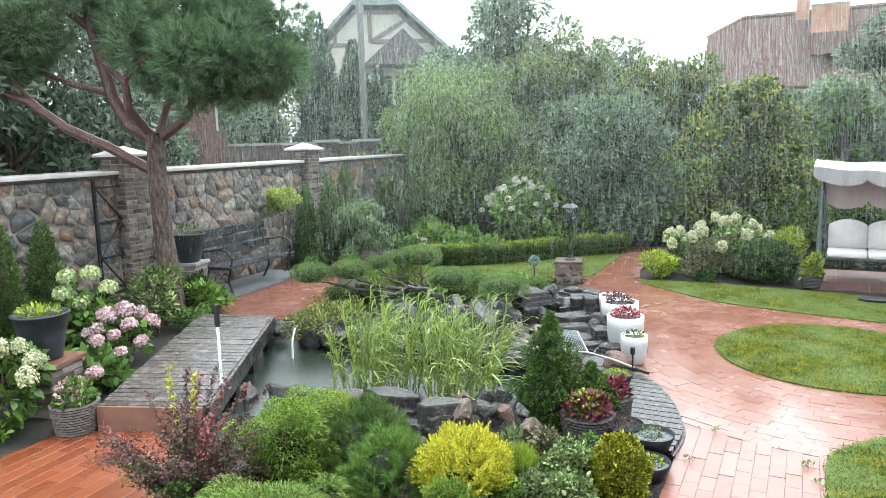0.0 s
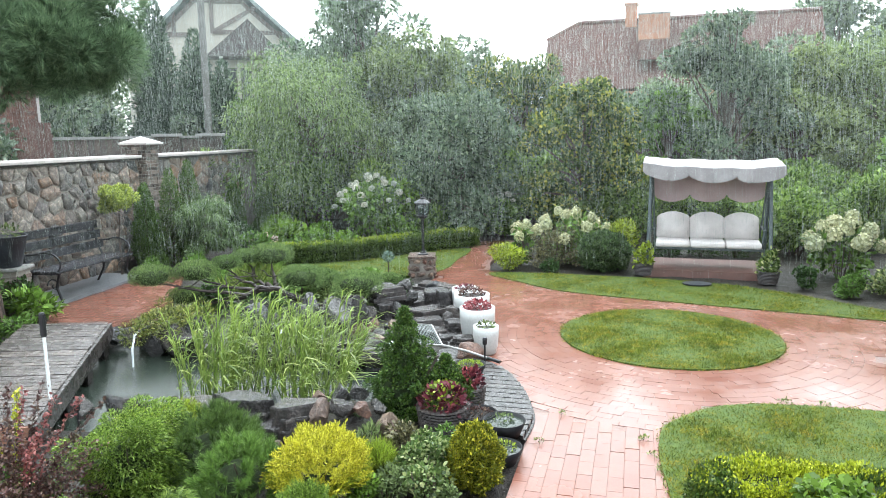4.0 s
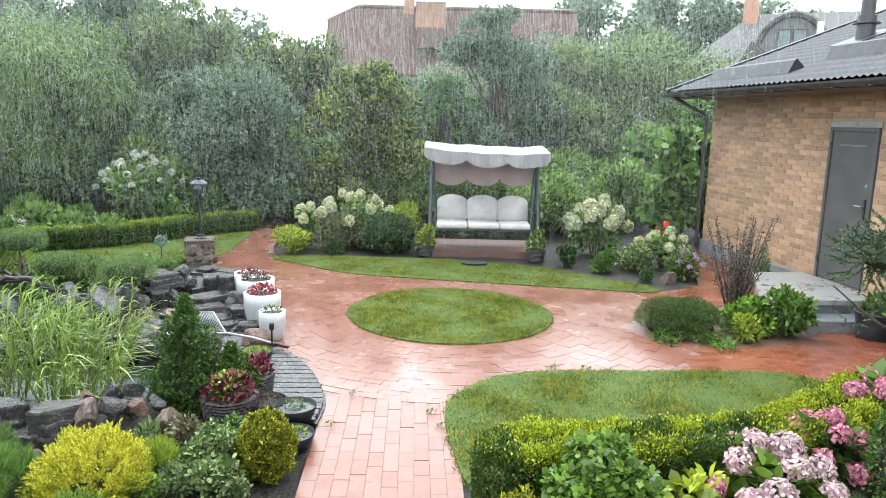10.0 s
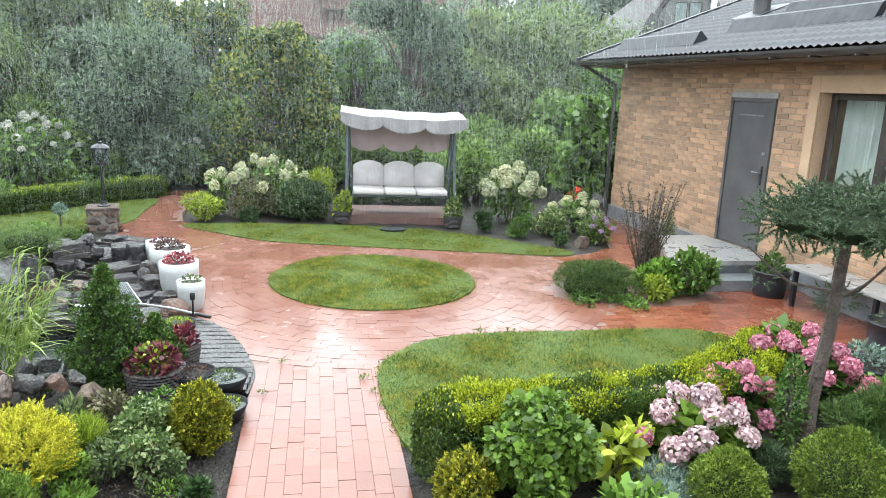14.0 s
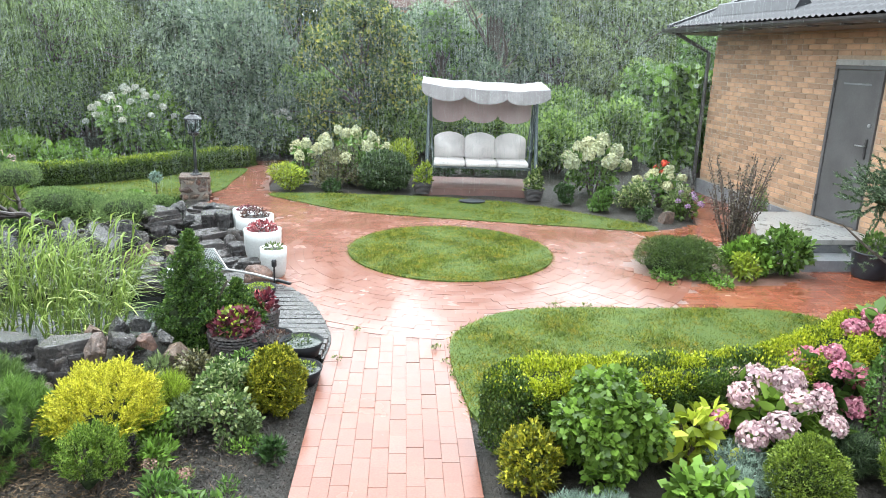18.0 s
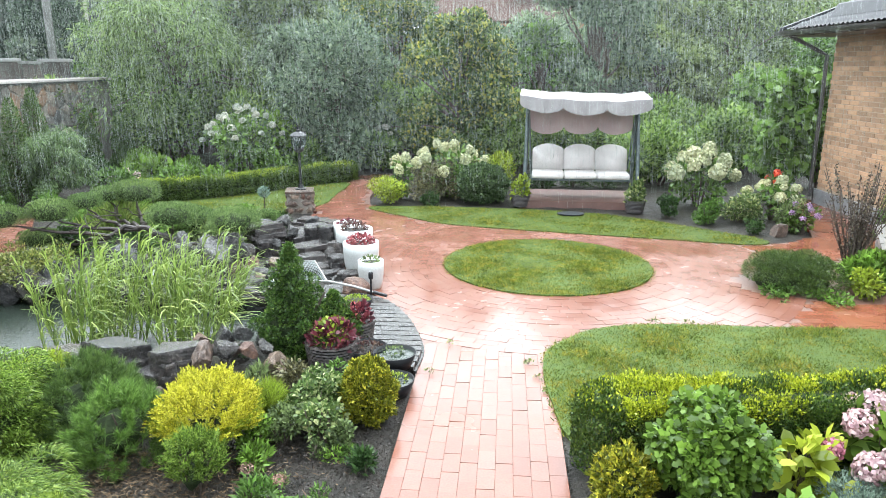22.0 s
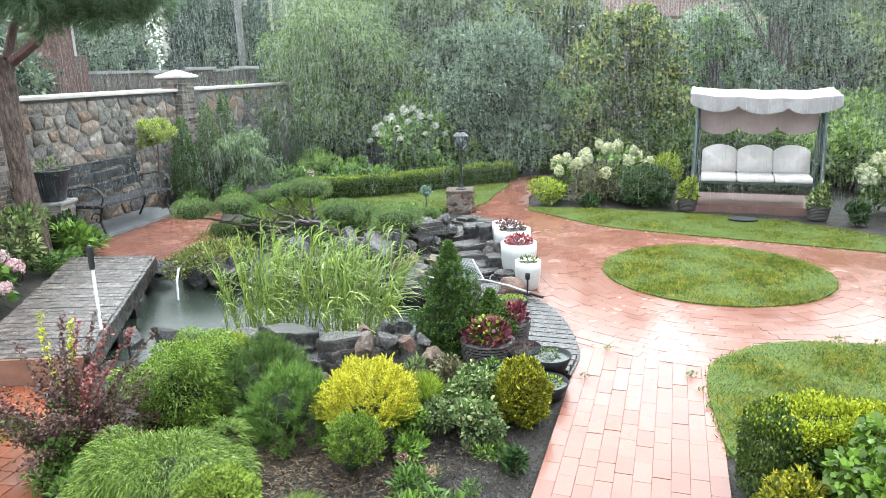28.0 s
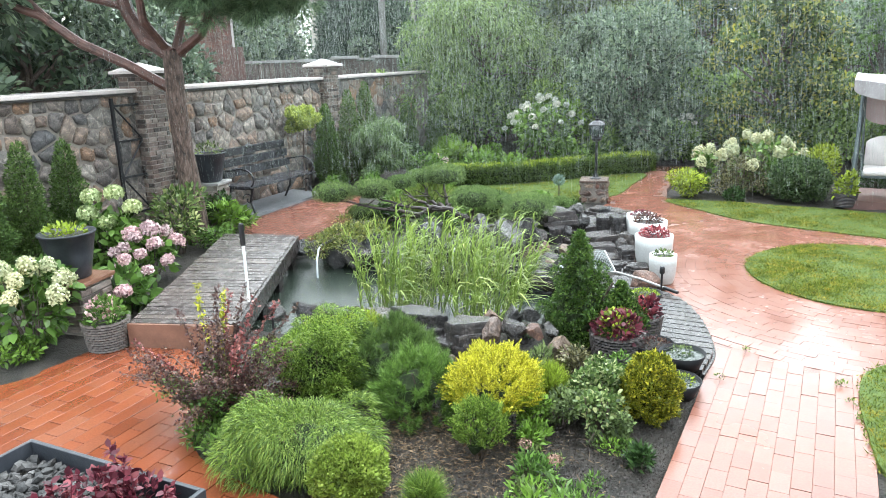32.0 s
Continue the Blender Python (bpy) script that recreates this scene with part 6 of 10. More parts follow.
    part("inner_growth", mesh_of(cvs, cfs), M["inner_growth"], b, "added dark solid core standing for inner shade")
    core = line[:: max(1, len(line) // 12)]
    part("branches", tubes([([(x, y, -0.03), (x + rng.normal() * 0.05, y + rng.normal() * 0.05, h * 0.75)], [0.02, 0.006]) for x, y in core for _ in range(3)], 5), M["twig"], b)
    return b


hedge("box_hedge", "clipped box hedge with yellow young growth", HEDGE, 0.5, 0.46, "leaf_hedge", "leaf_hedge_tip", 40000, 0.02, 0.95)
hedge("box_hedge", "low dark clipped hedge before the flower bed", smooth_line([(-4.6, 11.85), (-4.0, 12.2), (-3.1, 12.75), (-2.0, 13.85), (-1.25, 14.5)], 6, False), 0.4, 0.36, "leaf_hedge_far", "leaf_lime", 11000, 0.032, 0.5)
ball_conifer("golden_euonymus", "small golden euonymus at the path edge", "shrub", 1.68, 3.36, 0.34, 0.34, "leaf_box", 3400, 0.034, "", 0.14, 0.1)
bush("maple_shrub", "bright green shrub with lobed leaves", "shrub", 2.12, 3.36, 0.62, 0.6, "leaf_midgreen", 5000, 0.052, LOBED, 0.7, 26, up=-0.2, wild=0.7)
hydrangea("lime_hydrangea", "lime-leaved hydrangea with one pink head", 2.63, 3.42, 0.44, 0.42, 1, 0.065, "pink_petal", "leaf_chartreuse", 190, 0.1, per=90)
hydrangea("hydrangea", "pale pink hydrangea with broad green leaves", 3.2, 3.55, 0.74, 0.5, 13, 0.085, "pale_pink_petal", "leaf_midgreen", 420, 0.12, group="pink hydrangeas")
hydrangea("hydrangea", "deep pink hydrangea in full bloom", 3.72, 3.85, 0.55, 0.52, 11, 0.075, "pink_petal", "leaf", 300, 0.13, group="pink hydrangeas")
hydrangea("hydrangea", "deep pink hydrangea behind the stem spruce", 4.55, 4.2, 0.85, 0.62, 18, 0.07, "pink_petal", "leaf", 420, 0.13, group="pink hydrangeas")
hydrangea("hydrangea", "low deep pink hydrangea by the house path", 4.95, 3.75, 0.6, 0.4, 8, 0.07, "pink_petal", "leaf", 260, 0.12, group="pink hydrangeas")
ball_conifer("globe_conifer", "round yellow-green dwarf conifer", "conifer", 3.08, 3.0, 0.46, 0.44, "leaf_lime_dark", 13000, 0.02, "", 0.05, 0.35)
ball_conifer("globe_conifer", "round green dwarf conifer", "conifer", 3.8, 2.95, 0.6, 0.52, "leaf_lime_dark", 15000, 0.02, "", 0.05, 0.4)
needle_bush("blue_juniper", "low blue-grey creeping juniper", "juniper", 2.85, 3.2, 0.5, 0.24, "leaf_silver", 1500, 6, 0.04, 8, width=0.006)
needle_bush("blue_juniper", "blue-grey juniper at the front of the bed", "juniper", 1.95, 2.92, 0.5, 0.16, "leaf_silver", 1200, 6, 0.05, 8, width=0.006)
bush("fern", "fresh green ferny perennial", "perennial", 2.5, 2.95, 0.42, 0.28, "leaf_bright", 420, 0.09, LOBED, 0.5, 8)
needle_bush("dwarf_spruce", "dark green low spreading spruce", "conifer", 3.6, 3.35, 0.5, 0.26, "spruce", 1200, 10, 0.05, 8, width=0.006)
needle_bush("yew", "dark feathery yew beneath the stem spruce", "yew", 4.55, 3.35, 0.8, 0.5, "needle", 1700, 12, 0.06, 10, width=0.006)
bush("climbing_euonymus", "small-leaved green climber on the trunk", "climber", 3.86, 3.5, 0.26, 0.85, "leaf", 1100, 0.03, OVAL, 0.6, 8)
# spruce grafted on a stem
sp = thing("stem_spruce", "flat-crowned blue-green spruce grafted on a stem", "spruce", pose(4.02, 3.48, -0.03))
SPT = [(0, 0, -0.05), (0.0, 0.02, 0.45), (0.03, 0.0, 0.9), (0.04, 0.0, 1.4), (0.05, 0.0, 1.7)]
part("trunk", tubes([(SPT, [0.052, 0.045, 0.04, 0.036, 0.03])] + [(bend((0.03, 0, 1.15), (0.52 * math.cos(a), 0.52 * math.sin(a), 1.36 + 0.05 * k), (0, 0, -0.06), 5, 0.01), [0.013, 0.011, 0.009, 0.007, 0.004]) for k, a in enumerate((0.1, 2.7, 4.4))], 8), M["bark"], sp)
# dark core in the crown, added for the shade between its twigs
part("inner_growth", rock_mesh(0.44, 0.44, 0.12, 8, 2, 2), M["inner_growth"], sp, "added dark solid core standing for inner shade").matrix_basis = pose(0.03, 0, 1.6)
lum = [((0.45 * math.cos(a) * q, 0.45 * math.sin(a) * q, 1.57 + 0.1 * (1 - q)), (0.16, 0.16, 0.09)) for a, q in [(i * 2.4, math.sqrt((i + 0.5) / 22)) for i in range(22)]]
lum += [((0.3 * math.cos(a) * q, 0.3 * math.sin(a) * q, 1.72), (0.14, 0.14, 0.09)) for a, q in [(i * 2.4, math.sqrt((i + 0.5) / 9)) for i in range(9)]]
part("crown", sprays(lum, 900, 0.125, 80, 0.007, 0.02, 0.16, fwd=1.0), M["spruce"], sp)
part("tuft", sprays([((0.04, 0, 1.12), (0.13, 0.13, 0.07)), ((-0.3, 0.25, 1.2), (0.08, 0.08, 0.05))], 60, 0.06, 40, 0.0045, 0.017), M["spruce"], sp)

# bed beside the door steps
yw = thing("yew", "low dark green spreading yew", "yew", pose(4.42, 7.3, -0.02))
part("branchwork", stems_mesh(0.8, 0.34, 9, 0.012), M["twig"], yw)
ylum = []
for i in range(40):
    q, a = math.sqrt((i + 0.5) / 40) * 0.42, i * 2.4
    ylum.append(((q * math.cos(a), q * math.sin(a), 0.09 + 0.22 * (1 - (q / 0.46) ** 2) + rng.uniform(-0.05, 0.05)), (0.13, 0.13, 0.085)))
part("foliage", foliage_mesh(ylum, 26000, 0.032, DIAMOND, 0.2, 0.25, 0.45, inner=0.6), M["leaf_yew"], yw)
# dark core below the leaves stands for the yew's inner shade
part("inner_growth", rock_mesh(0.38, 0.38, 0.2, 4, 2, 3), M["inner_growth"], yw, "added dark solid core standing for inner shade").matrix_basis = pose(0, 0, 0.06)
br = thing("upright_barberry", "upright purple barberry, a sheaf of bare shoots", "barberry", pose(5.3, 7.75, -0.02))
for i in range(46):
    a, q = rng.uniform(0, 6.28), rng.uniform(0.04, 0.42)
    tip = Vector((q * math.cos(a), q * math.sin(a), rng.uniform(0.7, 1.3)))
    shoot = part("shoot", tubes([(bend((0.1 * q * math.cos(a), 0.1 * q * math.sin(a), -0.05), tip, (0, 0, 0.08), 5, 0.012), [0.008, 0.007, 0.006, 0.004, 0.003])], 5), M["twig"], br)
    tt = rng.uniform(0.2, 1, 70)
    lp = np.outer(tt, np.array(tip)) + rng.normal(size=(70, 3)) * 0.016
    part("shoot_leaves", polys(leaf_points(lp, dirs(70), 0.027, 0.017, OVAL)), M["leaf_shoot"], shoot)
bush("garden_shrub", "leafy green shrub beside the steps", "shrub", 5.55, 7.05, 0.6, 0.58, "leaf", 900, 0.075, OVAL, 0.5, 9)
bush("garden_shrub", "bright green fern-leaved shrub", "shrub", 5.2, 7.2, 0.6, 0.46, "leaf_bright", 1100, 0.08, LOBED, 0.5, 9)
bush("loosestrife", "green perennial with yellow flowers", "perennial", 4.98, 6.88, 0.4, 0.3, "leaf_lime", 420, 0.06, OVAL, 0.5, 7)
bush("ground_ivy", "low creeping green edging", "ground cover", 4.15, 6.98, 0.5, 0.12, "leaf", 420, 0.04, OVAL, 0.7, 8)
bush("ground_ivy", "low creeping green edging", "ground cover", 4.6, 6.78, 0.5, 0.12, "leaf_bright", 420, 0.04, OVAL, 0.7, 8)
thuja("small_thuja", "small green thuja by the house wall", 6.6, 9.35, 0.24, 0.62, "leaf", 1600, 0.035)

# bed round the swing
S = "swing bed shrubs"
ball_conifer("lavender_bush", "round blue-green bush with fine leaves", "shrub", 1.38, 12.15, 0.95, 0.64, "leaf_blue_bush", 11000, 0.055, S, 0.07)
bush("yellow_shrub", "low yellow-green shrub at the bed's corner", "shrub", -0.2, 11.95, 0.75, 0.48, "leaf_lime", 1700, 0.05, OVAL, 0.5, 10, S)
bush("spiraea", "bronze-green spiraea shrub beside the swing", "shrub", 0.55, 12.35, 1.15, 0.72, "leaf_bronze", 3600, 0.042, OVAL, 0.5, 12, S)
bush("spiraea", "green spiraea shrub beside the swing", "shrub", 0.95, 12.6, 0.9, 0.66, "leaf", 1800, 0.055, OVAL, 0.5, 12, S)
bush("goldenrod", "yellow-green goldenrod behind the bed", "perennial", 1.65, 12.95, 0.9, 0.78, "leaf_lime", 1800, 0.07, DIAMOND, 0.3, 10, S, up=0.9)
bush("low_shrub", "dark low shrub at the bed edge", "shrub", 0.47, 11.85, 0.45, 0.22, "leaf_dark", 900, 0.04, OVAL, 0.6, 8, S)
hydrangea("panicle_hydrangea", "white panicle hydrangea in bloom", 0.75, 12.95, 1.5, 0.95, 16, 0.075, "cream_petal", "leaf", 500, 0.1, cone=True, petal=0.04, group="white hydrangeas")
hydrangea("panicle_hydrangea", "cream hydrangea at the path corner", -0.05, 12.45, 0.5, 0.8, 4, 0.11, "cream_petal", "leaf", 220, 0.1, cone=True, petal=0.03, group="white hydrangeas")
hydrangea("panicle_hydrangea", "large cream hydrangea beside the swing", 4.95, 11.75, 1.15, 0.95, 14, 0.1, "cream_petal", "leaf", 600, 0.11, cone=True, petal=0.045, group="white hydrangeas")
hydrangea("panicle_hydrangea", "small cream hydrangea near the brick house", 5.75, 10.75, 0.9, 0.62, 12, 0.075, "cream_petal", "leaf", 400, 0.08, petal=0.025, group="white hydrangeas")
bush("round_bush", "small dark clipped ball by the lawn", "shrub", 4.2, 10.9, 0.38, 0.38, "leaf_dark", 2200, 0.03, OVAL, 0.6, 10, S)
bush("round_bush", "small green clipped ball by the lawn", "shrub", 4.65, 10.45, 0.45, 0.38, "leaf", 2200, 0.035, OVAL, 0.6, 10, S)
bush("mound_shrub", "pale green rounded shrub near the boulder", "shrub", 5.2, 10.55, 0.75, 0.46, "leaf_variegated", 2200, 0.045, OVAL, 0.55, 10, S)
bush("rose_bush", "pinkish flowering shrub by the stone", "shrub", 5.65, 10.0, 0.6, 0.5, "leaf_olive", 900, 0.05, OVAL, 0.5, 9, S)
hydrangea("aster", "mauve-flowering aster clump beside the boulder", 5.75, 9.85, 0.5, 0.42, 9, 0.045, "mauve_petal", "leaf", 200, 0.06, per=50, petal=0.018)
hydrangea("red_flower", "bright red flower among the shrubs", 5.95, 11.3, 0.3, 0.72, 4, 0.05, "red_petal", "leaf", 130, 0.08, per=50, petal=0.03)
bush("low_shrub", "small green shrub at the edge of the bed", "shrub", 5.05, 9.75, 0.3, 0.2, "leaf_dark", 500, 0.035, OVAL, 0.6, 7, S)
for x, y, w, h in ((2.6, 13.6, 0.6, 0.75), (3.2, 13.7, 0.6, 0.75), (3.8, 13.7, 0.6, 0.72)):
    thuja("small_thuja", "small thuja behind the swing", x, y, w, h, "leaf_dark", 1800, 0.06, "thujas behind the swing")
for x, y, w, h, top in ((6.72, 12.7, 1.0, 2.45, 0), (7.9, 13.6, 1.2, 2.3, 0), (8.2, 16.6, 1.9, 2.5, 0), (7.0, 15.6, 1.3, 1.7, 0)):
    bush("grape_vine", "grape vine with large green leaves", "vine", x, y, w, h, "leaf", int(1500 * w), 0.15, LOBED, 0.95, 18, "grape vines", up=-0.4)
ps = part("boulder", rock_mesh(0.2, 0.15, 0.13, 77), M["rock_warm"])
ps.matrix_basis = pose(5.35, 9.62, 0.05)
tagged(ps, "pinkish boulder at the bed edge", "stone")
dr = part("drain_cover", lathe([(0.14, 0), (0.15, 0.01), (0.15, 0.02), (0.05, 0.025)], 20), M["pot_dark"])
dr.matrix_basis = pose(2.69, 10.94, 0.02) @ Matrix.Diagonal((1.4, 1, 1, 1))
tagged(dr, "dark oval drain cover in the lawn", "drain cover")

# beds in front of the stone wall
for x, y, w, h in ((-6.68, 5.3, 0.6, 1.5), (-6.68, 5.86, 0.58, 1.46), (-6.6, 4.75, 0.62, 1.4)):
    thuja("thuja", "dense dark green thuja before the wall", x, y, w, h, "leaf_fresh", 15000, 0.038, "thujas by the wall")
for x, y, w, h in ((-6.6, 11.35, 0.6, 1.5), (-6.5, 12.0, 0.62, 1.72), (-6.55, 12.75, 0.6, 1.85), (-6.85, 11.7, 0.5, 1.45), (-6.75, 15.0, 0.6, 1.3), (-6.2, 15.4, 0.6, 1.25)):
    thuja("thuja", "green thuja along the stone wall", x, y, w, h, "leaf_fresh", 9000, 0.046, "thujas by the wall")
tree("weeping_larch", "weeping blue-green larch on a short stem", -5.95, 12.1, 1.3, 0.3, 1.2, "leaf_larch", 11000, 0.08, DIAMOND, 0.16, 34, trunk=0.03, hang=1.2, category="shrub")
tree("globe_willow", "lime-green ball willow grafted on a thin stem", -6.7, 10.68, 1.58, 1.24, 0.6, "leaf_ball", 8000, 0.045, DIAMOND, 0.3, 34, trunk=0.018, category="standard tree")
hydrangea("white_hydrangea", "white smooth hydrangea in full bloom", -3.4, 14.7, 1.7, 1.5, 26, 0.068, "white_petal", "leaf", 900, 0.12, petal=0.03, group="white hydrangeas")
hydrangea("white_hydrangea", "small white-flowering shrub by the back path", -0.7, 16.2, 0.7, 1.0, 7, 0.07, "white_petal", "leaf", 300, 0.1, petal=0.03, group="white hydrangeas")
bush("round_bush", "light green clipped ball behind the hedge", "shrub", -5.64, 14.65, 0.62, 0.72, "leaf_bright", 3600, 0.035, OVAL, 0.6, 12)
bush("round_bush", "light green clipped ball behind the hedge", "shrub", -4.53, 14.65, 0.52, 0.56, "leaf_bright", 3000, 0.035, OVAL, 0.6, 12)
bush("hosta", "broad-leaved hosta clump behind the hedge", "perennial", -5.1, 14.2, 0.9, 0.5, "leaf_bright", 260, 0.2, OVAL, 0.6, 7)
bush("garden_shrub", "leafy green shrub with large leaves", "shrub", -3.0, 15.5, 1.4, 1.5, "leaf_bright", 1500, 0.13, OVAL, 0.55, 12)
for x, y, w, h, mat in ((-4.4, 13.4, 0.9, 0.45, "leaf"), (-3.7, 13.7, 0.8, 0.4, "leaf_bright"), (-2.7, 14.6, 1.0, 0.5, "leaf"), (-5.4, 12.9, 1.0, 0.5, "leaf"), (-1.5, 15.2, 0.8, 0.5, "leaf_dark"), (-6.2, 14.0, 0.9, 0.6, "leaf_dark"), (-5.6, 11.2, 0.5, 0.3, "leaf")):
    bush("perennial", "leafy perennial in the back border", "perennial", x, y, w, h, mat, 700, 0.09, OVAL, 0.5, 9, "perennials")
bush("knotweed", "yellow-green mounding shrub over the pond bank", "shrub", -3.85, 7.42, 1.1, 0.38, "leaf_bank", 4200, 0.036, OVAL, 0.5, 18, spread=1.05)
bush("tall_reed_grass", "yellow-green border grass", "grass", -3.6, 9.3, 0.9, 0.55, "reed", 900, 0.22, DIAMOND, 0.08, 8, up=1.2)
bush("daylily", "border grass with small red flowers", "perennial", -4.2, 10.6, 1.4, 0.42, "leaf_bright", 900, 0.16, DIAMOND, 0.12, 8, up=1.0)
hydrangea("small_red_flower", "small red flowers at the lawn edge", -4.35, 11.2, 0.6, 0.28, 7, 0.025, "red_petal", "leaf", 80, 0.06, per=24, petal=0.02)
hydrangea("pink_flower", "pink and white flowers before the clipped balls", -5.4, 13.5, 0.6, 0.36, 6, 0.06, "pale_pink_petal", "leaf", 140, 0.08, per=50, petal=0.025)
# left corner by the timber walkway
hydrangea("lime_white_hydrangea", "hydrangea with large lime-white heads", -5.98, 5.75, 0.95, 0.82, 0, 0.098, "white_bloom_green", "leaf", 1000, 0.11, petal=0.034, per=380, at=((-0.05, -0.15, 0.92), (0.12, 0.02, 0.94), (-0.08, -0.2, 0.74), (0.24, 0.14, 0.76), (0.1, -0.1, 0.62)))
hydrangea("hydrangea", "pale pink hydrangea beside the walkway", -5.25, 5.6, 0.75, 0.62, 14, 0.08, "pale_pink_petal", "leaf", 420, 0.12, group="pink hydrangeas")
hydrangea("hydrangea", "small hydrangea with dusky pink heads", -4.75, 4.75, 0.6, 0.55, 6, 0.065, "pale_pink_petal", "leaf", 300, 0.13, group="pink hydrangeas")
hydrangea("panicle_hydrangea", "white panicle hydrangea at the patio corner", -4.72, 3.75, 0.85, 0.8, 16, 0.07, "cream_petal", "leaf", 700, 0.1, cone=True, petal=0.022, group="white hydrangeas")
bush("garden_shrub", "tall leafy shrub with white-edged leaves", "shrub", -5.9, 6.7, 0.8, 0.95, "leaf_variegated", 800, 0.09, OVAL, 0.4, 9)
bush("hellebore", "green perennial at the foot of the pine", "perennial", -5.9, 7.75, 0.6, 0.45, "leaf_bright", 420, 0.11, OVAL, 0.4, 8)
bush("low_shrub", "low green shrub beside the walkway", "shrub", -5.55, 7.0, 0.6, 0.3, "leaf", 900, 0.05, OVAL, 0.5, 9)
bush("low_shrub", "dark green shrub beside the bench pillar", "shrub", -6.35, 8.0, 0.6, 0.55, "leaf_dark", 900, 0.06, OVAL, 0.5, 9)
bush("low_shrub", "low green shrub at the bench end", "shrub", -6.1, 10.6, 0.5, 0.35, "leaf", 700, 0.05, OVAL, 0.5, 9)
bush("low_perennial", "low green plants at the patio edge", "perennial", -4.65, 3.55, 0.5, 0.18, "leaf_bright", 420, 0.05, OVAL, 0.5, 8)

# red pine
pine = thing("pine_tree", "pine with red-brown limbs and soft needle pads", "pine", pose(-6.21, 7.29, -0.03))
RGT, FWD = Vector((0.909, 0.416, 0)), Vector((-0.416, 0.909, 0))


def pp_(a, b, c=0.0):
    """A place in the pine: across, height, depth, in metres from its foot."""
    return RGT * a + FWD * c + Vector((0, 0, b))


limbs = [([pp_(0.05, -0.1), pp_(0.04, 0.6), pp_(0.0, 1.2), pp_(-0.02, 1.9), pp_(0.0, 2.5)], [0.18, 0.14, 0.125, 0.12, 0.115])]
part("trunk", tubes(limbs, 20), M["bark_pine"], pine)
PINE_LIMBS = [
    ([pp_(-0.1, 2.05), pp_(-0.55, 2.35, -0.1), pp_(-1.05, 2.62, -0.2), pp_(-1.45, 2.95, -0.25), pp_(-2.1, 3.2, -0.3), pp_(-2.6, 3.5, -0.3)], [0.07, 0.065, 0.06, 0.055, 0.04, 0.03]),
    ([pp_(-1.35, 2.9, -0.25), pp_(-1.75, 3.3, -0.2), pp_(-1.9, 3.6, -0.1)], [0.04, 0.03, 0.02]),
    ([pp_(0.0, 2.45), pp_(-0.35, 2.65, 0.1), pp_(-0.55, 3.0, 0.15), pp_(-0.68, 3.5, 0.2), pp_(-0.85, 4.1, 0.3), pp_(-0.7, 4.8, 0.4)], [0.11, 0.1, 0.09, 0.085, 0.075, 0.05]),
    ([pp_(-0.55, 3.05, 0.15), pp_(-1.1, 3.2, 0.2), pp_(-1.7, 3.45, 0.2)], [0.05, 0.04, 0.03]),
    ([pp_(-0.05, 2.5), pp_(-0.2, 2.85, -0.3), pp_(-0.18, 3.2, -0.4), pp_(0.15, 3.45, -0.5)], [0.06, 0.055, 0.05, 0.035]),
    ([pp_(-0.18, 3.15, -0.4), pp_(-0.45, 3.45, -0.5)], [0.04, 0.025]),
    ([pp_(0.05, 2.5), pp_(0.1, 2.85, 0.2), pp_(0.22, 3.15, 0.3), pp_(0.42, 3.6, 0.4)], [0.06, 0.05, 0.045, 0.03]),
    ([pp_(0.1, 2.48), pp_(0.45, 2.68, -0.2), pp_(0.72, 3.1, -0.3), pp_(0.95, 3.6, -0.3)], [0.065, 0.055, 0.05, 0.035]),
    ([pp_(-0.8, 3.9, 0.3), pp_(-1.3, 4.3, 0.2), pp_(-1.8, 4.5, 0.1)], [0.06, 0.05, 0.03]),
]
for pts_, rad in PINE_LIMBS:
    part("limb", tubes([(pts_, rad)], 9), M["bark_red"], pine)
def pad(name, a, b, c, w, hgt, tufts):
    lum = []
    for i in range(18):
        q = math.sqrt((i + 0.5) / 18) * w * 0.5
        an = i * 2.4
        lum.append((tuple(pp_(a + q * math.cos(an), b + rng.uniform(-0.3, 0.3) * hgt, c + 0.8 * q * math.sin(an))), (w * 0.17, w * 0.17, hgt * 0.34)))
    part(name, needle_mesh(lum, int(tufts * 0.5), 20, 0.13, 0.0075, 0.45, up=0.35, inner=0.3), M["needle_pine"], pine)
pad("needle_pad", 0.82, 3.72, 0.0, 2.25, 1.45, 9000)
pad("needle_pad", 1.2, 3.25, -0.3, 1.5, 0.85, 4600)
pad("needle_pad", 0.3, 4.2, 0.4, 1.8, 1.0, 3600)
pad("needle_pad", -2.2, 3.95, -0.2, 1.9, 1.0, 4600)
pad("needle_pad", -1.0, 4.5, 0.3, 1.9, 0.9, 3000)
pad("needle_pad", -1.75, 3.6, 0.1, 1.2, 0.6, 2000)

# cloud-pruned pine behind the pond
nw = thing("cloud_pine", "cloud-pruned pine with flat needle pads", "pine", pose(-2.5, 8.5, -0.02))
PADS = ((-1.95, -0.4, 0.54, 0.56), (-1.5, -0.1, 0.56, 0.56), (-1.25, 0.25, 0.62, 0.4), (-1.15, 0.65, 0.64, 0.42), (-0.85, 0.8, 0.64, 0.62), (-0.05, -0.1, 0.52, 0.58), (0.78, -0.35, 0.5, 0.6), (-1.75, 0.0, 0.2, 0.48))
tr = [(bend((0.1, 0, -0.1), (-0.55, 0.05, 0.36), (0.06, 0, 0.1), 7, 0.03), [0.055, 0.05, 0.046, 0.042, 0.038, 0.035, 0.03])]
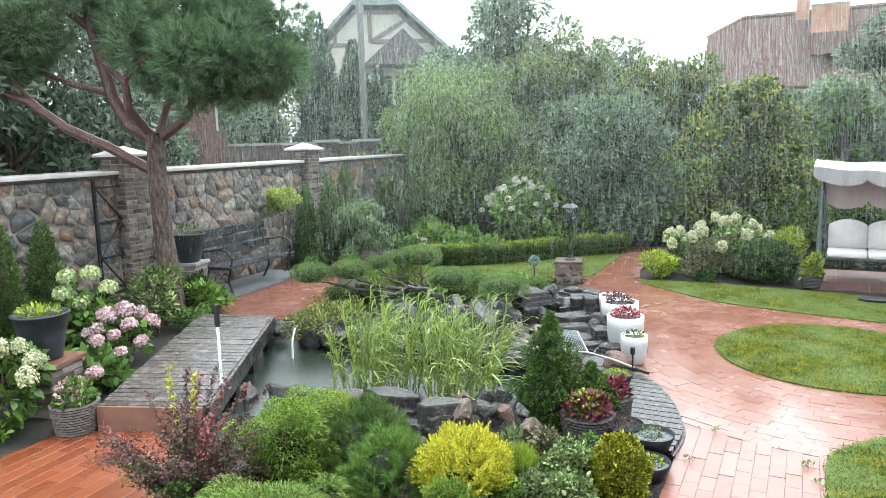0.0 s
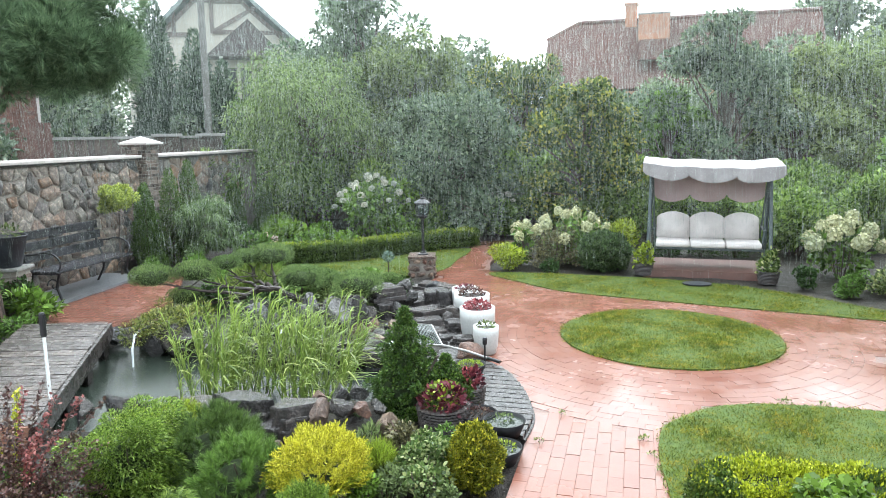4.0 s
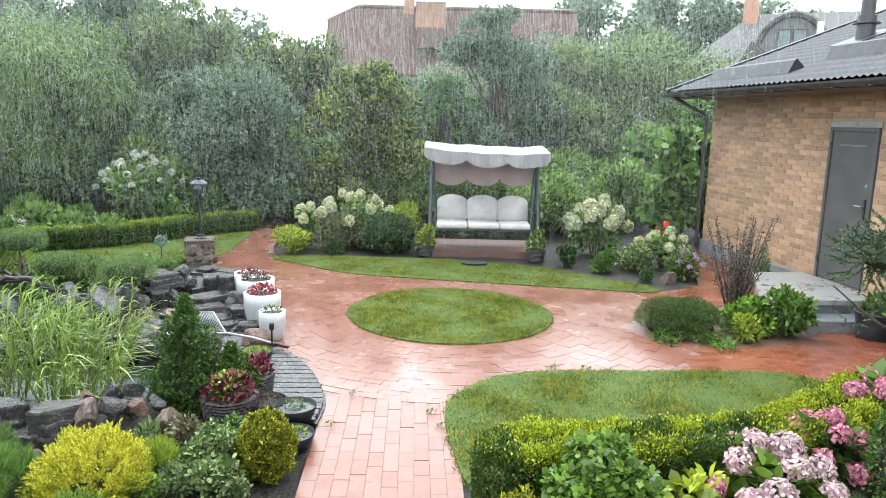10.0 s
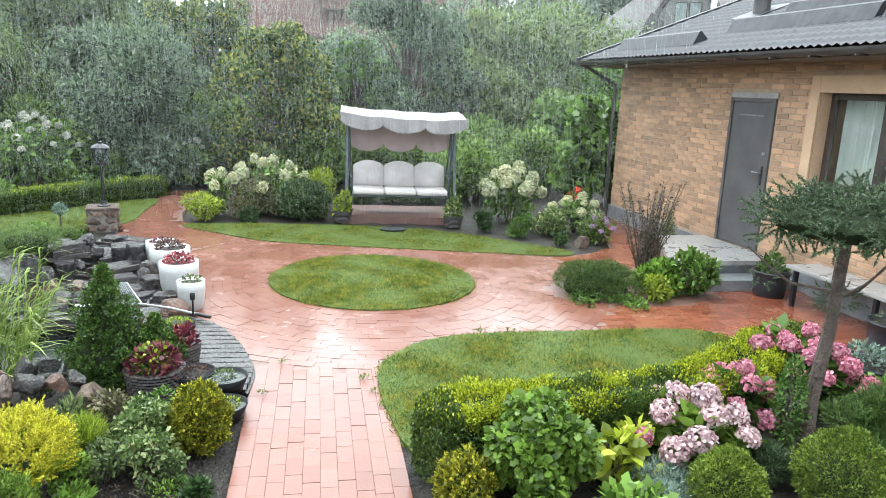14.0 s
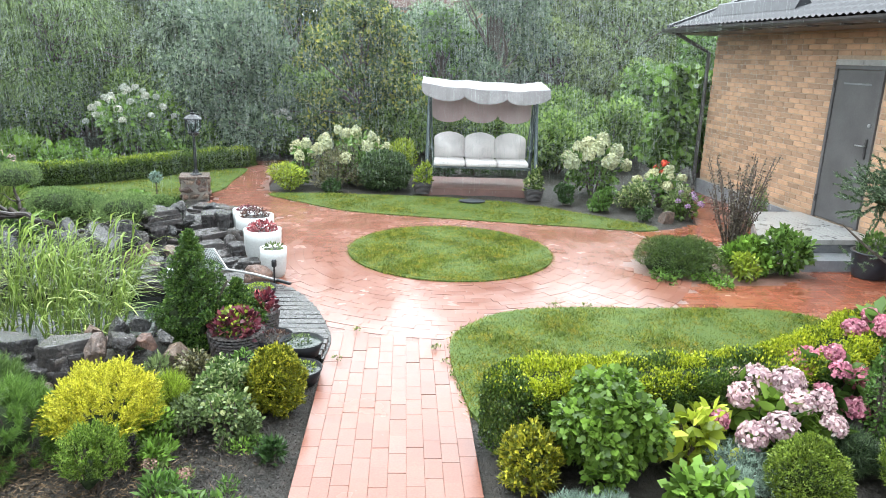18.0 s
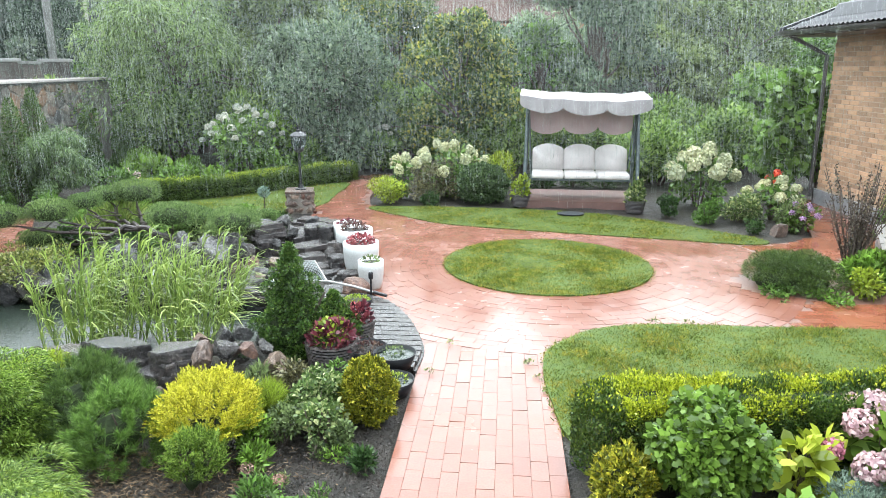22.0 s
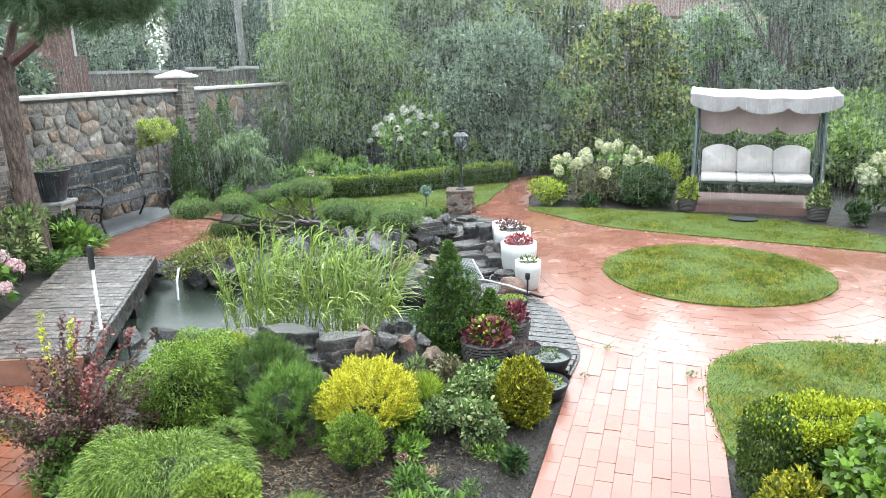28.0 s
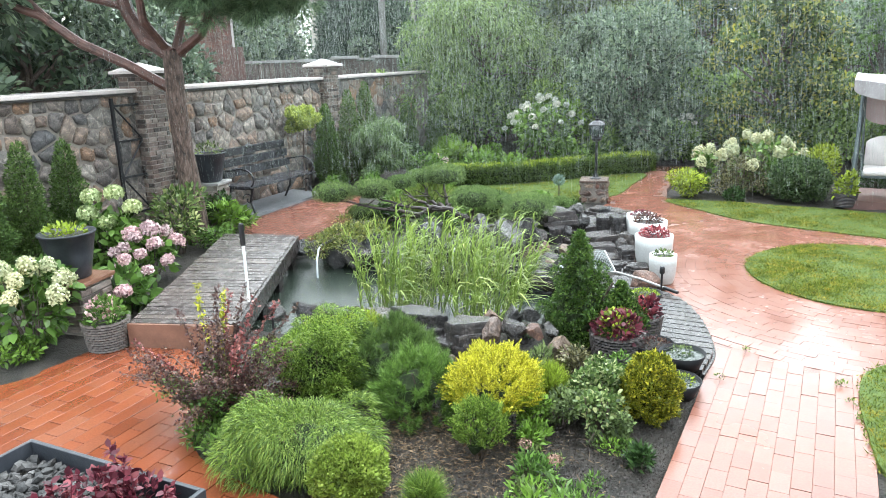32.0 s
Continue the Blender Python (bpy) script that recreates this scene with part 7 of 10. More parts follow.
for x, y, z, w in PADS:
    base_ = (-0.5, 0.05, 0.34) if x < -0.5 else (-0.1, 0.02, 0.12)
    tr.append((bend(base_, (x, y, z - 0.06), (0, 0.02, -0.07), 9, 0.028), [0.03, 0.028, 0.026, 0.024, 0.021, 0.018, 0.015, 0.012, 0.008]))
    for _ in range(3):
        t_ = rng.uniform(0.35, 0.8)
        p_ = Vector(base_).lerp(Vector((x, y, z - 0.06)), t_) + Vector((0, 0, -0.05))
        tr.append((bend(p_, p_ + Vector((rng.normal() * 0.14, rng.normal() * 0.14, rng.uniform(0.03, 0.16))), (0, 0, 0), 4, 0.015), [0.01, 0.008, 0.006, 0.003]))
part("trunk", tubes(tr, 8), M["twig_dark"], nw)
for x, y, z, w in PADS:
    lum = [((x, y, z), (w * 0.46, w * 0.42, w * 0.32))] + [((x + w * 0.3 * math.cos(q), y + w * 0.28 * math.sin(q), z + 0.05 * w), (w * 0.22, w * 0.22, w * 0.24)) for q in (0.3, 1.5, 2.6, 3.7, 5.0)]
    pd = part("needle_pad", foliage_mesh(lum, int(15000 * w), 0.022, DIAMOND, 0.3, 0.8, 0.5, z - 0.1 * w, 0.8), M["leaf_pad"], nw)
    # dark core in each pad, shading its underside by colour
    part("inner_growth", rock_mesh(w * 0.4, w * 0.36, w * 0.17, 3, 2, 2), M["inner_growth"], pd).matrix_basis = Matrix.Translation((x, y, z + 0.02 * w))
for x, y, w, h in ((-1.95, 8.9, 0.85, 0.46), (-2.75, 9.6, 0.8, 0.42), (-1.75, 9.75, 0.5, 0.34)):
    ball_conifer("mugo_pine", "clipped rounded pine mound behind the rocks", "pine", x, y, w, h, "leaf_pad", 9000, 0.034, "", 0.03)
# dwarf cypress by the pond, in front of the baskets
cy = thing("hinoki_cypress", "dark green layered cypress by the pond", "conifer", pose(-0.47, 5.35, -0.02))
part("trunk", tubes([([(0, 0, -0.05), (0, 0, 0.8)], [0.035, 0.01]), ([(0.02, 0, 0.1), (0.26, 0.05, 0.55)], [0.025, 0.008])], 7), M["twig"], cy)
lum = []
for cx_, wd_, ht_, m_ in ((0.0, 0.66, 0.98, 95), (0.33, 0.46, 0.6, 55)):
    for i in range(m_):
        t, a = (i + 0.5) / m_, i * 2.4
        q = wd_ * 0.5 * (1 - t ** 1.5) * rng.uniform(0.45, 1.25)
        r = 0.03 + rng.uniform(0.015, 0.065) * (1 - t)
        lum.append(((cx_ + q * math.cos(a), q * math.sin(a), 0.06 + t * (ht_ - 0.1)), (r, r, r * 0.85)))
part("foliage", foliage_mesh(lum, 34000, 0.026, DIAMOND, 0.5, 0.6, 0.6, inner=0.5), M["leaf_hinoki"], cy)
for cx_, wd_, ht_ in ((0.0, 0.46, 0.78), (0.33, 0.3, 0.44)):
    # dark turned cores that stand for shade within both leaders
    part("inner_growth", lathe([(wd_ * 0.4, 0.04), (wd_ * 0.42, ht_ * 0.3), (wd_ * 0.3, ht_ * 0.65), (0.02, ht_)], 12), M["inner_growth"], cy, "added dark solid core standing for inner shade").matrix_basis = pose(cx_, 0, 0)

# reeds standing in the pond
rd = thing("reed_clump", "tall light green reeds standing in the pond", "reeds", pose(0, 0, 0))
reed_kinds = []
for kind in range(12):
    hgt = rng.uniform(0.7, 1.15)
    lean = rng.normal(size=2) * 0.16 + np.array([0.07, 0.0])
    tip = Vector((lean[0], lean[1], hgt))
    v, f = tube_data(bend((0, 0, -0.15), tip, (0, 0, 0.02), 5), [0.006, 0.006, 0.005, 0.004, 0.002], 5)
    v = [tuple(q) for q in v]
    for k in range(13):
        a0 = Vector(tip) * (0.25 + 0.75 * (k / 12) ** 0.8)
        an = k * 2.4 + rng.uniform(-0.5, 0.5)
        dd = Vector((math.cos(an) * 0.4 + lean[0] + 0.1, math.sin(an) * 0.4 + lean[1], rng.uniform(0.8, 2.0))).normalized()
        ll = rng.uniform(0.3, 0.55)
        sd = dd.cross(Vector((0, 0, 1))).normalized() * rng.uniform(0.005, 0.01)
        n0 = len(v)
        for t, wd in ((0, 0.5), (0.35, 1.0), (0.7, 0.7), (1.0, 0.06)):
            c = a0 + dd * ll * t + Vector((0.14 * t * t, 0, -0.27 * t * t)) * ll / 0.4
            v += [tuple(c - sd * wd), tuple(c + sd * wd)]
        f += [(n0 + 2 * q, n0 + 2 * q + 1, n0 + 2 * q + 3, n0 + 2 * q + 2) for q in range(3)]
    me = mesh_of(v, f)
    me.materials.append(M["reed"])
    reed_kinds.append(me)
for cx, cy, sx, sy, m_ in ((-2.32, 5.95, 0.27, 0.24, 84), (-1.55, 6.0, 0.24, 0.25, 80), (-1.95, 6.1, 0.45, 0.2, 14)):
    for _ in range(m_):
        x, y = cx + np.clip(rng.normal(), -1.3, 1.3) * sx * 0.8, cy + np.clip(rng.normal(), -1.6, 1.6) * sy
        o = part("reed", reed_kinds[int(rng.integers(12))], None, rd)
        o.matrix_basis = pose(x, y, -0.18, rng.normal() * 5 - (y - cy) * 18, np.clip(rng.normal(), -1.5, 1.5) * 4 + (x - cx) * 22, rng.uniform(-70, 70)) @ Matrix.Scale(rng.uniform(0.64, 0.97), 4)

for x, y, w, h, mat in ((-3.9, 8.75, 0.7, 0.3, "leaf_dark"), (-3.2, 9.1, 0.9, 0.35, "leaf"), (-2.3, 9.5, 0.9, 0.3, "leaf_olive"), (-4.4, 9.7, 0.7, 0.3, "leaf"), (-3.4, 10.1, 0.9, 0.3, "leaf_bright"), (-2.3, 10.4, 0.8, 0.25, "leaf"), (-3.0, 8.3, 0.7, 0.3, "leaf_dark"), (-1.7, 9.7, 0.5, 0.3, "leaf_dark"), (-4.9, 10.9, 0.6, 0.3, "leaf")):
    bush("perennial", "low leafy planting behind the pond", "perennial", x, y, w, h, mat, 700, 0.07, OVAL, 0.45, 9, "perennials")


# ---- things: garden swing ----
sw = thing("garden_swing", "garden swing with cream canopy and cushions", "garden swing", pose(3.0, 12.0, 0.0, 0, 0, -7))
HW = 0.9
base = part("platform", prism([(-0.98, -0.42), (0.98, -0.42), (0.98, 0.75), (-0.98, 0.75)], -0.06, 0.1, 0.01), M["fence_red"], sw, "low wet red-brown platform")
for sx in (-1, 1):
    for y0, y1 in ((-0.38, 0.05), (0.62, 0.12)):
        part("leg", tubes([([(sx * (HW + 0.02), y0, 0.1), (sx * HW, y1, 1.66)], [0.032, 0.032])], 10), M["frame_grey"], sw)
    part("hanger", tubes([([(sx * 0.88, 0.08, 1.62), (sx * 0.82, -0.1, 0.5)], [0.014, 0.014])], 8), M["frame_grey"], sw)
    part("hanger", tubes([([(sx * 0.88, 0.1, 1.62), (sx * 0.82, 0.35, 0.55)], [0.014, 0.014])], 8), M["frame_grey"], sw)
    part("armrest", tubes([([(sx * 0.84, -0.18, 0.72), (sx * 0.84, 0.34, 0.74)], [0.02, 0.02])], 8), M["frame_grey"], sw)
    part("foot_rail", tubes([([(sx * (HW + 0.02), -0.4, 0.12), (sx * (HW + 0.02), 0.64, 0.12)], [0.025, 0.025])], 8), M["frame_grey"], sw)
part("top_bar", tubes([([(-HW, 0.09, 1.64), (HW, 0.09, 1.64)], [0.032, 0.032])], 10), M["frame_grey"], sw)
part("seat_frame", box(-0.82, 0.82, -0.2, 0.34, 0.4, 0.44, 0.01), M["frame_grey"], sw)


def cloth(rows, nx, func):
    vs, fs = [], []
    for j in range(rows + 1):
        for i in range(nx + 1):
            vs.append(func(i / nx, j / rows))
    for j in range(rows):
        for i in range(nx):
            a = j * (nx + 1) + i
            fs.append((a, a + 1, a + nx + 2, a + nx + 1))
    return mesh_of(vs, fs)


def canopy(u, v):
    x = (u - 0.5) * 2.04
    y = -0.62 + v * 1.35
    dip = 0.05 * abs(2 * u - 1) ** 4 - 0.02 + 0.007 * math.sin(u * 23 + v * 5) + 0.006 * math.sin(v * 17 + u * 8) + 0.05 * (0.5 - u)
    return (x, y, 1.76 + 0.16 * v * (1 - v * 0.55) + dip)


can = part("canopy", cloth(14, 48, canopy), M["canvas"], sw, "sagging cream canvas canopy", True)


def valance(side):
    def f(u, v):
        x, y, z = canopy(u, 0.0 if side == 0 else 1.0)
        scal = 0.13 + 0.09 * abs(math.sin(u * 3 * math.pi)) ** 0.5
        return (x, y - (0.03 * v if side == 0 else -0.03 * v) + (0.018 * math.sin(u * 41) + 0.012 * math.sin(u * 97 + 2)) * v, z - scal * v)
    return f


part("valance", cloth(5, 60, valance(0)), M["canvas"], can, "scalloped cream valance", True)
part("valance", cloth(5, 60, valance(1)), M["canvas"], can, "", True)
for u in (0.0, 1.0):
    part("valance", cloth(4, 20, lambda a, v, u=u: (canopy(u, a)[0] + (0.02 if u else -0.02) * v, canopy(u, a)[1], canopy(u, a)[2] - (0.13 + 0.04 * abs(math.sin(a * 2 * math.pi))) * v)), M["canvas"], can, "", True)


def drape(u, v):
    x = (u - 0.5) * 1.72
    return (x, 0.3 + 0.02 * math.sin(u * 30) * v, 1.68 - (0.42 + 0.13 * abs(math.sin(u * 3 * math.pi)) ** 0.5) * v)


dp = part("back_curtain", cloth(6, 60, drape), M["canvas_pink"], sw, "faded pink scalloped back curtain", True)
part("curtain_band", box(-0.82, 0.8, 0.28, 0.285, 1.455, 1.49), M["canvas_pink"], dp)
for k in range(3):
    x0 = -0.8 + k * 0.535
    bm = box(x0, x0 + 0.53, -0.24, 0.26, 0.44, 0.535, 0.035)
    part("seat_cushion", bm, M["cushion"], sw, "", True)
    vs = []
    ring = [(x0, 0.0), (x0 + 0.53, 0.0), (x0 + 0.532, 0.34), (x0 + 0.47, 0.385), (x0 + 0.37, 0.42), (x0 + 0.265, 0.432), (x0 + 0.16, 0.42), (x0 + 0.06, 0.385), (x0 - 0.002, 0.34)]
    bm = bmesh.new()
    f = bm.faces.new([bm.verts.new((x, 0.24 + z * 0.28, 0.535 + z)) for x, z in ring])
    ext = bmesh.ops.extrude_face_region(bm, geom=[f])
    for v in ext["geom"]:
        if isinstance(v, bmesh.types.BMVert):
            v.co += Vector((0, 0.1, -0.02))
    bmesh.ops.recalc_face_normals(bm, faces=bm.faces)
    bmesh.ops.bevel(bm, geom=bm.edges[:], offset=0.012, segments=2, affect="EDGES")
    part("back_cushion", bm, M["cushion"], sw, "", True)

# ---- lamp on its stone pedestal ----
ped = thing("lamp_pedestal", "square pedestal of brown rubble stone", "pedestal", pose(-1.6, 11.3, 0.0, 0, 0, 8))
part("core", box(-0.19, 0.19, -0.19, 0.19, -0.1, 0.31), M["mortar"], ped)
for side in range(4):
    for r in range(3):
        k = 2 if (r + side) % 2 else 3
        cuts = np.linspace(-0.2, 0.2, k + 1) + np.r_[0, rng.normal(size=k - 1) * 0.03, 0]
        for a, b_ in zip(cuts[:-1], cuts[1:]):
            st_ = part("stone", rock_mesh((b_ - a) * 0.56, 0.04, 0.065, int(side * 31 + r * 7 + 100 * (a + 1)), 1, 6), M["rock_warm"], ped)
            st_.matrix_basis = Matrix.Rotation(side * math.pi / 2, 4, "Z") @ Matrix.Translation(((a + b_) / 2, -0.2, 0.05 + r * 0.105))
part("capstone", box(-0.22, 0.22, -0.22, 0.22, 0.312, 0.35, 0.012), M["rock_warm"], ped)
lp_ = thing("garden_lamp", "black lantern lamp on a short post", "lamp", pose(-1.58, 11.3, 0.35))
part("foot", lathe([(0.09, 0), (0.09, 0.015), (0.05, 0.03), (0.03, 0.08)], 16), M["black_iron"], lp_)
part("post", tubes([([(0, 0, 0.05), (0, 0, 0.6)], [0.024, 0.02])], 10), M["black_iron"], lp_)
part("lantern_base", lathe([(0.02, 0.58), (0.07, 0.61), (0.085, 0.64), (0.06, 0.66)], 12), M["black_iron"], lp_)
part("lantern_glass", lathe([(0.06, 0.655), (0.1, 0.7), (0.11, 0.78), (0.1, 0.84)], 6), M["lamp_glass"], lp_)
for k in range(6):
    a = k * math.pi / 3
    part("lantern_bar", tubes([([(0.062 * math.cos(a), 0.062 * math.sin(a), 0.65), (0.104 * math.cos(a), 0.104 * math.sin(a), 0.71), (0.115 * math.cos(a), 0.115 * math.sin(a), 0.79), (0.104 * math.cos(a), 0.104 * math.sin(a), 0.85)], [0.007] * 4)], 5), M["black_iron"], lp_)
part("lantern_roof", lathe([(0.14, 0.845), (0.135, 0.86), (0.08, 0.9), (0.03, 0.92), (0.035, 0.94), (0.012, 0.95), (0.015, 0.98), (0.002, 0.99)], 12), M["black_iron"], lp_)

# ---- iron and timber bench ----
bn = thing("garden_bench", "black bench with wrought-iron arms before the wall", "bench", pose(-6.5, 9.42, 0.03, 0, 0, 88))
BL = 0.84
for k in range(4):
    part("seat_slat", box(-BL, BL, -0.31 + k * 0.13, -0.2 + k * 0.13, 0.42, 0.455, 0.008), M["black_slat"], bn)
for k in range(3):
    z = 0.55 + k * 0.155
    s0 = part("back_slat", box(-BL, BL, 0.22 + k * 0.045, 0.255 + k * 0.045, z, z + 0.125, 0.008), M["black_slat"], bn)
for sx in (-0.76, 0.76):
    frame_pts = [(sx, -0.3, 0.41), (sx, 0.18, 0.4), (sx, 0.26, 0.6), (sx, 0.37, 0.98)]
    part("side_frame", tubes([(frame_pts, [0.018] * 4), ([(sx, -0.28, 0.41), (sx, -0.22, 0.22), (sx, -0.3, 0.0)], [0.018] * 3), ([(sx, 0.16, 0.4), (sx, 0.2, 0.2), (sx, 0.32, 0.0)], [0.018] * 3)], 8), M["black_iron"], bn)
    arc = [(sx, 0.28 - 0.03, 0.66)] + [(sx, -0.08 - 0.24 * math.sin(a), 0.55 + 0.16 * math.cos(a)) for a in np.linspace(-0.6, 2.9, 12)]
    scroll = [(sx, -0.18 + (0.11 - 0.008 * i) * math.cos(i * 0.6), 0.24 + (0.11 - 0.008 * i) * math.sin(i * 0.6)) for i in range(13)]
    part("armrest", tubes([(arc, [0.014] * len(arc)), (scroll, [0.01] * len(scroll))], 7), M["black_iron"], bn)
slab_b = part("bench_slab", prism([(-7.08, 8.45), (-6.3, 8.35), (-6.28, 10.7), (-7.08, 10.8)], -0.08, 0.03, 0.008), M["plinth"])
tagged(slab_b, "grey wet concrete strip below the bench", "pavement", kind="structure")

# ---- brick pedestals with planters ----
def planter(name, label, x, y, z, r0, r1, h, plant, mat="pot_dark", leafs=200, size=0.05, top=0.14, water=False):
    p = thing(name, label, "planter", pose(x, y, z, 0, 0, rng.uniform(0, 360)))
    part("pot", lathe([(r0 * 0.9, 0), (r0, 0.01), (r0 + (r1 - r0) * 0.5, h * 0.5), (r1, h - 0.02), (r1 + 0.012, h - 0.015), (r1 + 0.012, h), (r1 - 0.012, h), (r1 - 0.02, h - 0.05)], 32), M[mat], p, "", True)
    part("potting_soil", lathe([(r1 - 0.03, h - 0.06), (r1 - 0.021, h - 0.035), (r1 * 0.5, h - 0.028)], 24), M["soil"], p)
    if plant:
        part("plant", foliage_mesh([((0, 0, h), (r1 * 0.75, r1 * 0.75, top)), ((r1 * 0.2, 0, h + top * 0.4), (r1 * 0.5, r1 * 0.5, top * 0.6))], leafs, size, OVAL, 0.5, 0.7, 0.6, h - 0.04), M[plant], p)
    return p


def brick_pedestal(x, y, w, h, cap):
    p = thing("brick_pedestal", "small pedestal of split grey brick", "pedestal", pose(x, y, 0.0, 0, 0, 12))
    part("core", box(-w / 2 + 0.01, w / 2 - 0.01, -w / 2 + 0.01, w / 2 - 0.01, -0.1, h - 0.04), M["mortar"], p)
    t = brick_mesh(0.2, 0.06, 0.05, 0.006)
    t.materials.append(M["pillar_brick"])
    for side in range(4):
        for r in range(int((h - 0.05) / 0.066)):
            cuts = np.r_[0, rng.uniform(0.3, 0.7) * w, w] - w / 2
            for a, b_ in zip(cuts[:-1], cuts[1:]):
                o = part("brick", t, None, p)
                o.matrix_basis = Matrix.Rotation(side * math.pi / 2, 4, "Z") @ Matrix.Translation(((a + b_) / 2, -w / 2 - rng.uniform(0, 0.012), 0.035 + r * 0.066)) @ Matrix.Rotation(math.pi / 2, 4, "X") @ Matrix.Diagonal(((b_ - a - 0.008) / 0.2, 0.95, 1, 1))
    part("cap", box(-w / 2 - 0.035, w / 2 + 0.035, -w / 2 - 0.035, w / 2 + 0.035, h - 0.04, h, 0.008), M[cap], p)
    return p


brick_pedestal(-6.55, 8.12, 0.36, 0.64, "slab_grey")
planter("tall_planter", "tapered anthracite planter with a small plant", -6.55, 8.12, 0.64, 0.15, 0.24, 0.42, "leaf_olive", leafs=120, size=0.06)
brick_pedestal(-4.83, 4.3, 0.42, 0.46, "fascia")
planter("tall_planter", "large anthracite planter with low plants", -4.83, 4.3, 0.46, 0.15, 0.23, 0.42, "leaf_lime", leafs=160, size=0.05, top=0.07)


def basket(name, label, x, y, z, r0, r1, h, mat, plant, leafs, size, top, extra=None):
    """A woven basket: rows of strands over a body, with planting."""
    p = thing(name, label, "basket", pose(x, y, z))
    part("body", lathe([(r0 * 0.95, 0), (r0 * 0.97, 0.01), (r1 * 0.96, h), (r1 * 0.9, h), (r1 * 0.88, h - 0.04)], 24), M[mat], p)
    rows, nw_ = max(6, int(h / 0.022)), 26
    for j in range(rows):
        z0 = (j + 0.5) * h / rows
        r = r0 + (r1 - r0) * z0 / h
        ring = [(r * (1 + 0.022 * (-1) ** (k + j)) * math.cos(k * 2 * math.pi / (2 * nw_)), r * (1 + 0.022 * (-1) ** ((k // 1) + j)) * math.sin(k * 2 * math.pi / (2 * nw_)), z0) for k in range(2 * nw_ + 1)]
        part("strand", tubes([(ring, [h / rows * 0.48] * len(ring))], 5), M[mat], p)
    part("potting_soil", lathe([(r1 * 0.88, h - 0.06), (r1 * 0.87, h - 0.03)], 20), M["soil"], p)
    part("plant", foliage_mesh([((0, 0, h), (r1 * 0.95, r1 * 0.95, top)), ((r1 * 0.3, 0, h + top * 0.5), (r1 * 0.5, r1 * 0.5, top * 0.7))], leafs, size, OVAL, 0.6, 0.6, 0.6, h - 0.04), M[plant], p)
    if extra:
        part("flowers" if "petal" in extra else "accent_leaves", foliage_mesh([((0, 0, h + top * 0.5), (r1 * 0.7, r1 * 0.7, top * 0.7))], leafs // 3, size * 0.8, OVAL, 0.7, 0.5, 0.6, h), M[extra], p)
    return p


basket("wicker_planter", "grey wicker planter with pinkish flowers", -4.14, 3.99, 0.0, 0.15, 0.185, 0.25, "wicker_grey", "leaf", 420, 0.05, 0.17, "pale_pink_petal")
basket("wicker_basket", "dark wicker basket with purple coral bells", -0.12, 5.12, 0.0, 0.17, 0.2, 0.24, "wicker_dark", "leaf_wine", 420, 0.05, 0.14, "leaf_lime")
basket("wicker_basket", "dark wicker basket with mixed red leaves", 0.0, 5.5, 0.02, 0.13, 0.16, 0.24, "wicker_dark", "leaf_wine", 260, 0.05, 0.12, "leaf_coral")


def bowl(label, x, y, z, r, h, plant, leafs, wet):
    p = thing("plant_bowl", label, "bowl", pose(x, y, z, 0, 0, rng.uniform(0, 360)), "black bowls")
    part("shell", lathe([(r * 0.6, 0), (r * 0.75, 0.01), (r, h), (r * 0.95, h), (r * 0.88, h * 0.6)], 30), M["bowl"], p, "", True)
    part("filling", lathe([(r * 0.86, h * 0.55), (r * 0.92, h * 0.82), (r * 0.3, h * 0.83)], 24), M["water" if wet else "soil"], p)
    if leafs:
        c = (r * 0.3, 0, h * 0.8) if wet else (0, 0, h * 0.8)
        q = r * (0.5 if wet else 0.82)
        part("plant", foliage_mesh([(c, (q, q, 0.045))], leafs, 0.02, OVAL, 0.6, 0.5, 0.6, h * 0.7), M[plant], p)
    return p


bowl("black bowl of rain water with a small plant", 0.36, 5.02, 0.06, 0.165, 0.12, "leaf_olive", 160, True)
bowl("black bowl half full of rain water", 0.36, 4.68, 0.0, 0.165, 0.12, "leaf_lime", 160, True)
bowl("black bowl with brown succulents", 0.13, 5.16, 0.06, 0.165, 0.11, "leaf_red", 520, False)
bowl("black bowl with bright green stonecrop", -0.08, 6.3, 0.06, 0.15, 0.12, "leaf_lime", 520, False)


def white_pot(x, y, r, h, plant, leafs, z=0.0):
    p = thing("white_pot", "tall white stone pot with a small plant", "pot", pose(x, y, z), "white pots")
    part("pot", lathe([(r * 0.72, 0), (r * 0.8, 0.015), (r * 0.93, h * 0.3), (r, h * 0.7), (r, h), (r * 0.88, h), (r * 0.84, h * 0.86)], 32), M["pot_white"], p, "", True)
    part("potting_soil", lathe([(r * 0.84, h * 0.84), (r * 0.86, h * 0.9), (r * 0.2, h * 0.91)], 24), M["soil"], p)
    part("plant", foliage_mesh([((0, 0, h), (r * 0.75, r * 0.75, 0.08 if leafs > 60 else 0.03))], leafs * 2, 0.034, OVAL, 0.55, 0.5, 0.7, h * 0.9), M[plant], p)


white_pot(-0.04, 7.2, 0.135, 0.3, "leaf_olive", 40)
white_pot(-0.2, 7.72, 0.2, 0.37, "leaf_coral", 240)
white_pot(-0.36, 8.4, 0.22, 0.37, "leaf_red", 180)
white_pot(-0.5, 8.78, 0.17, 0.36, "leaf_wine", 60)

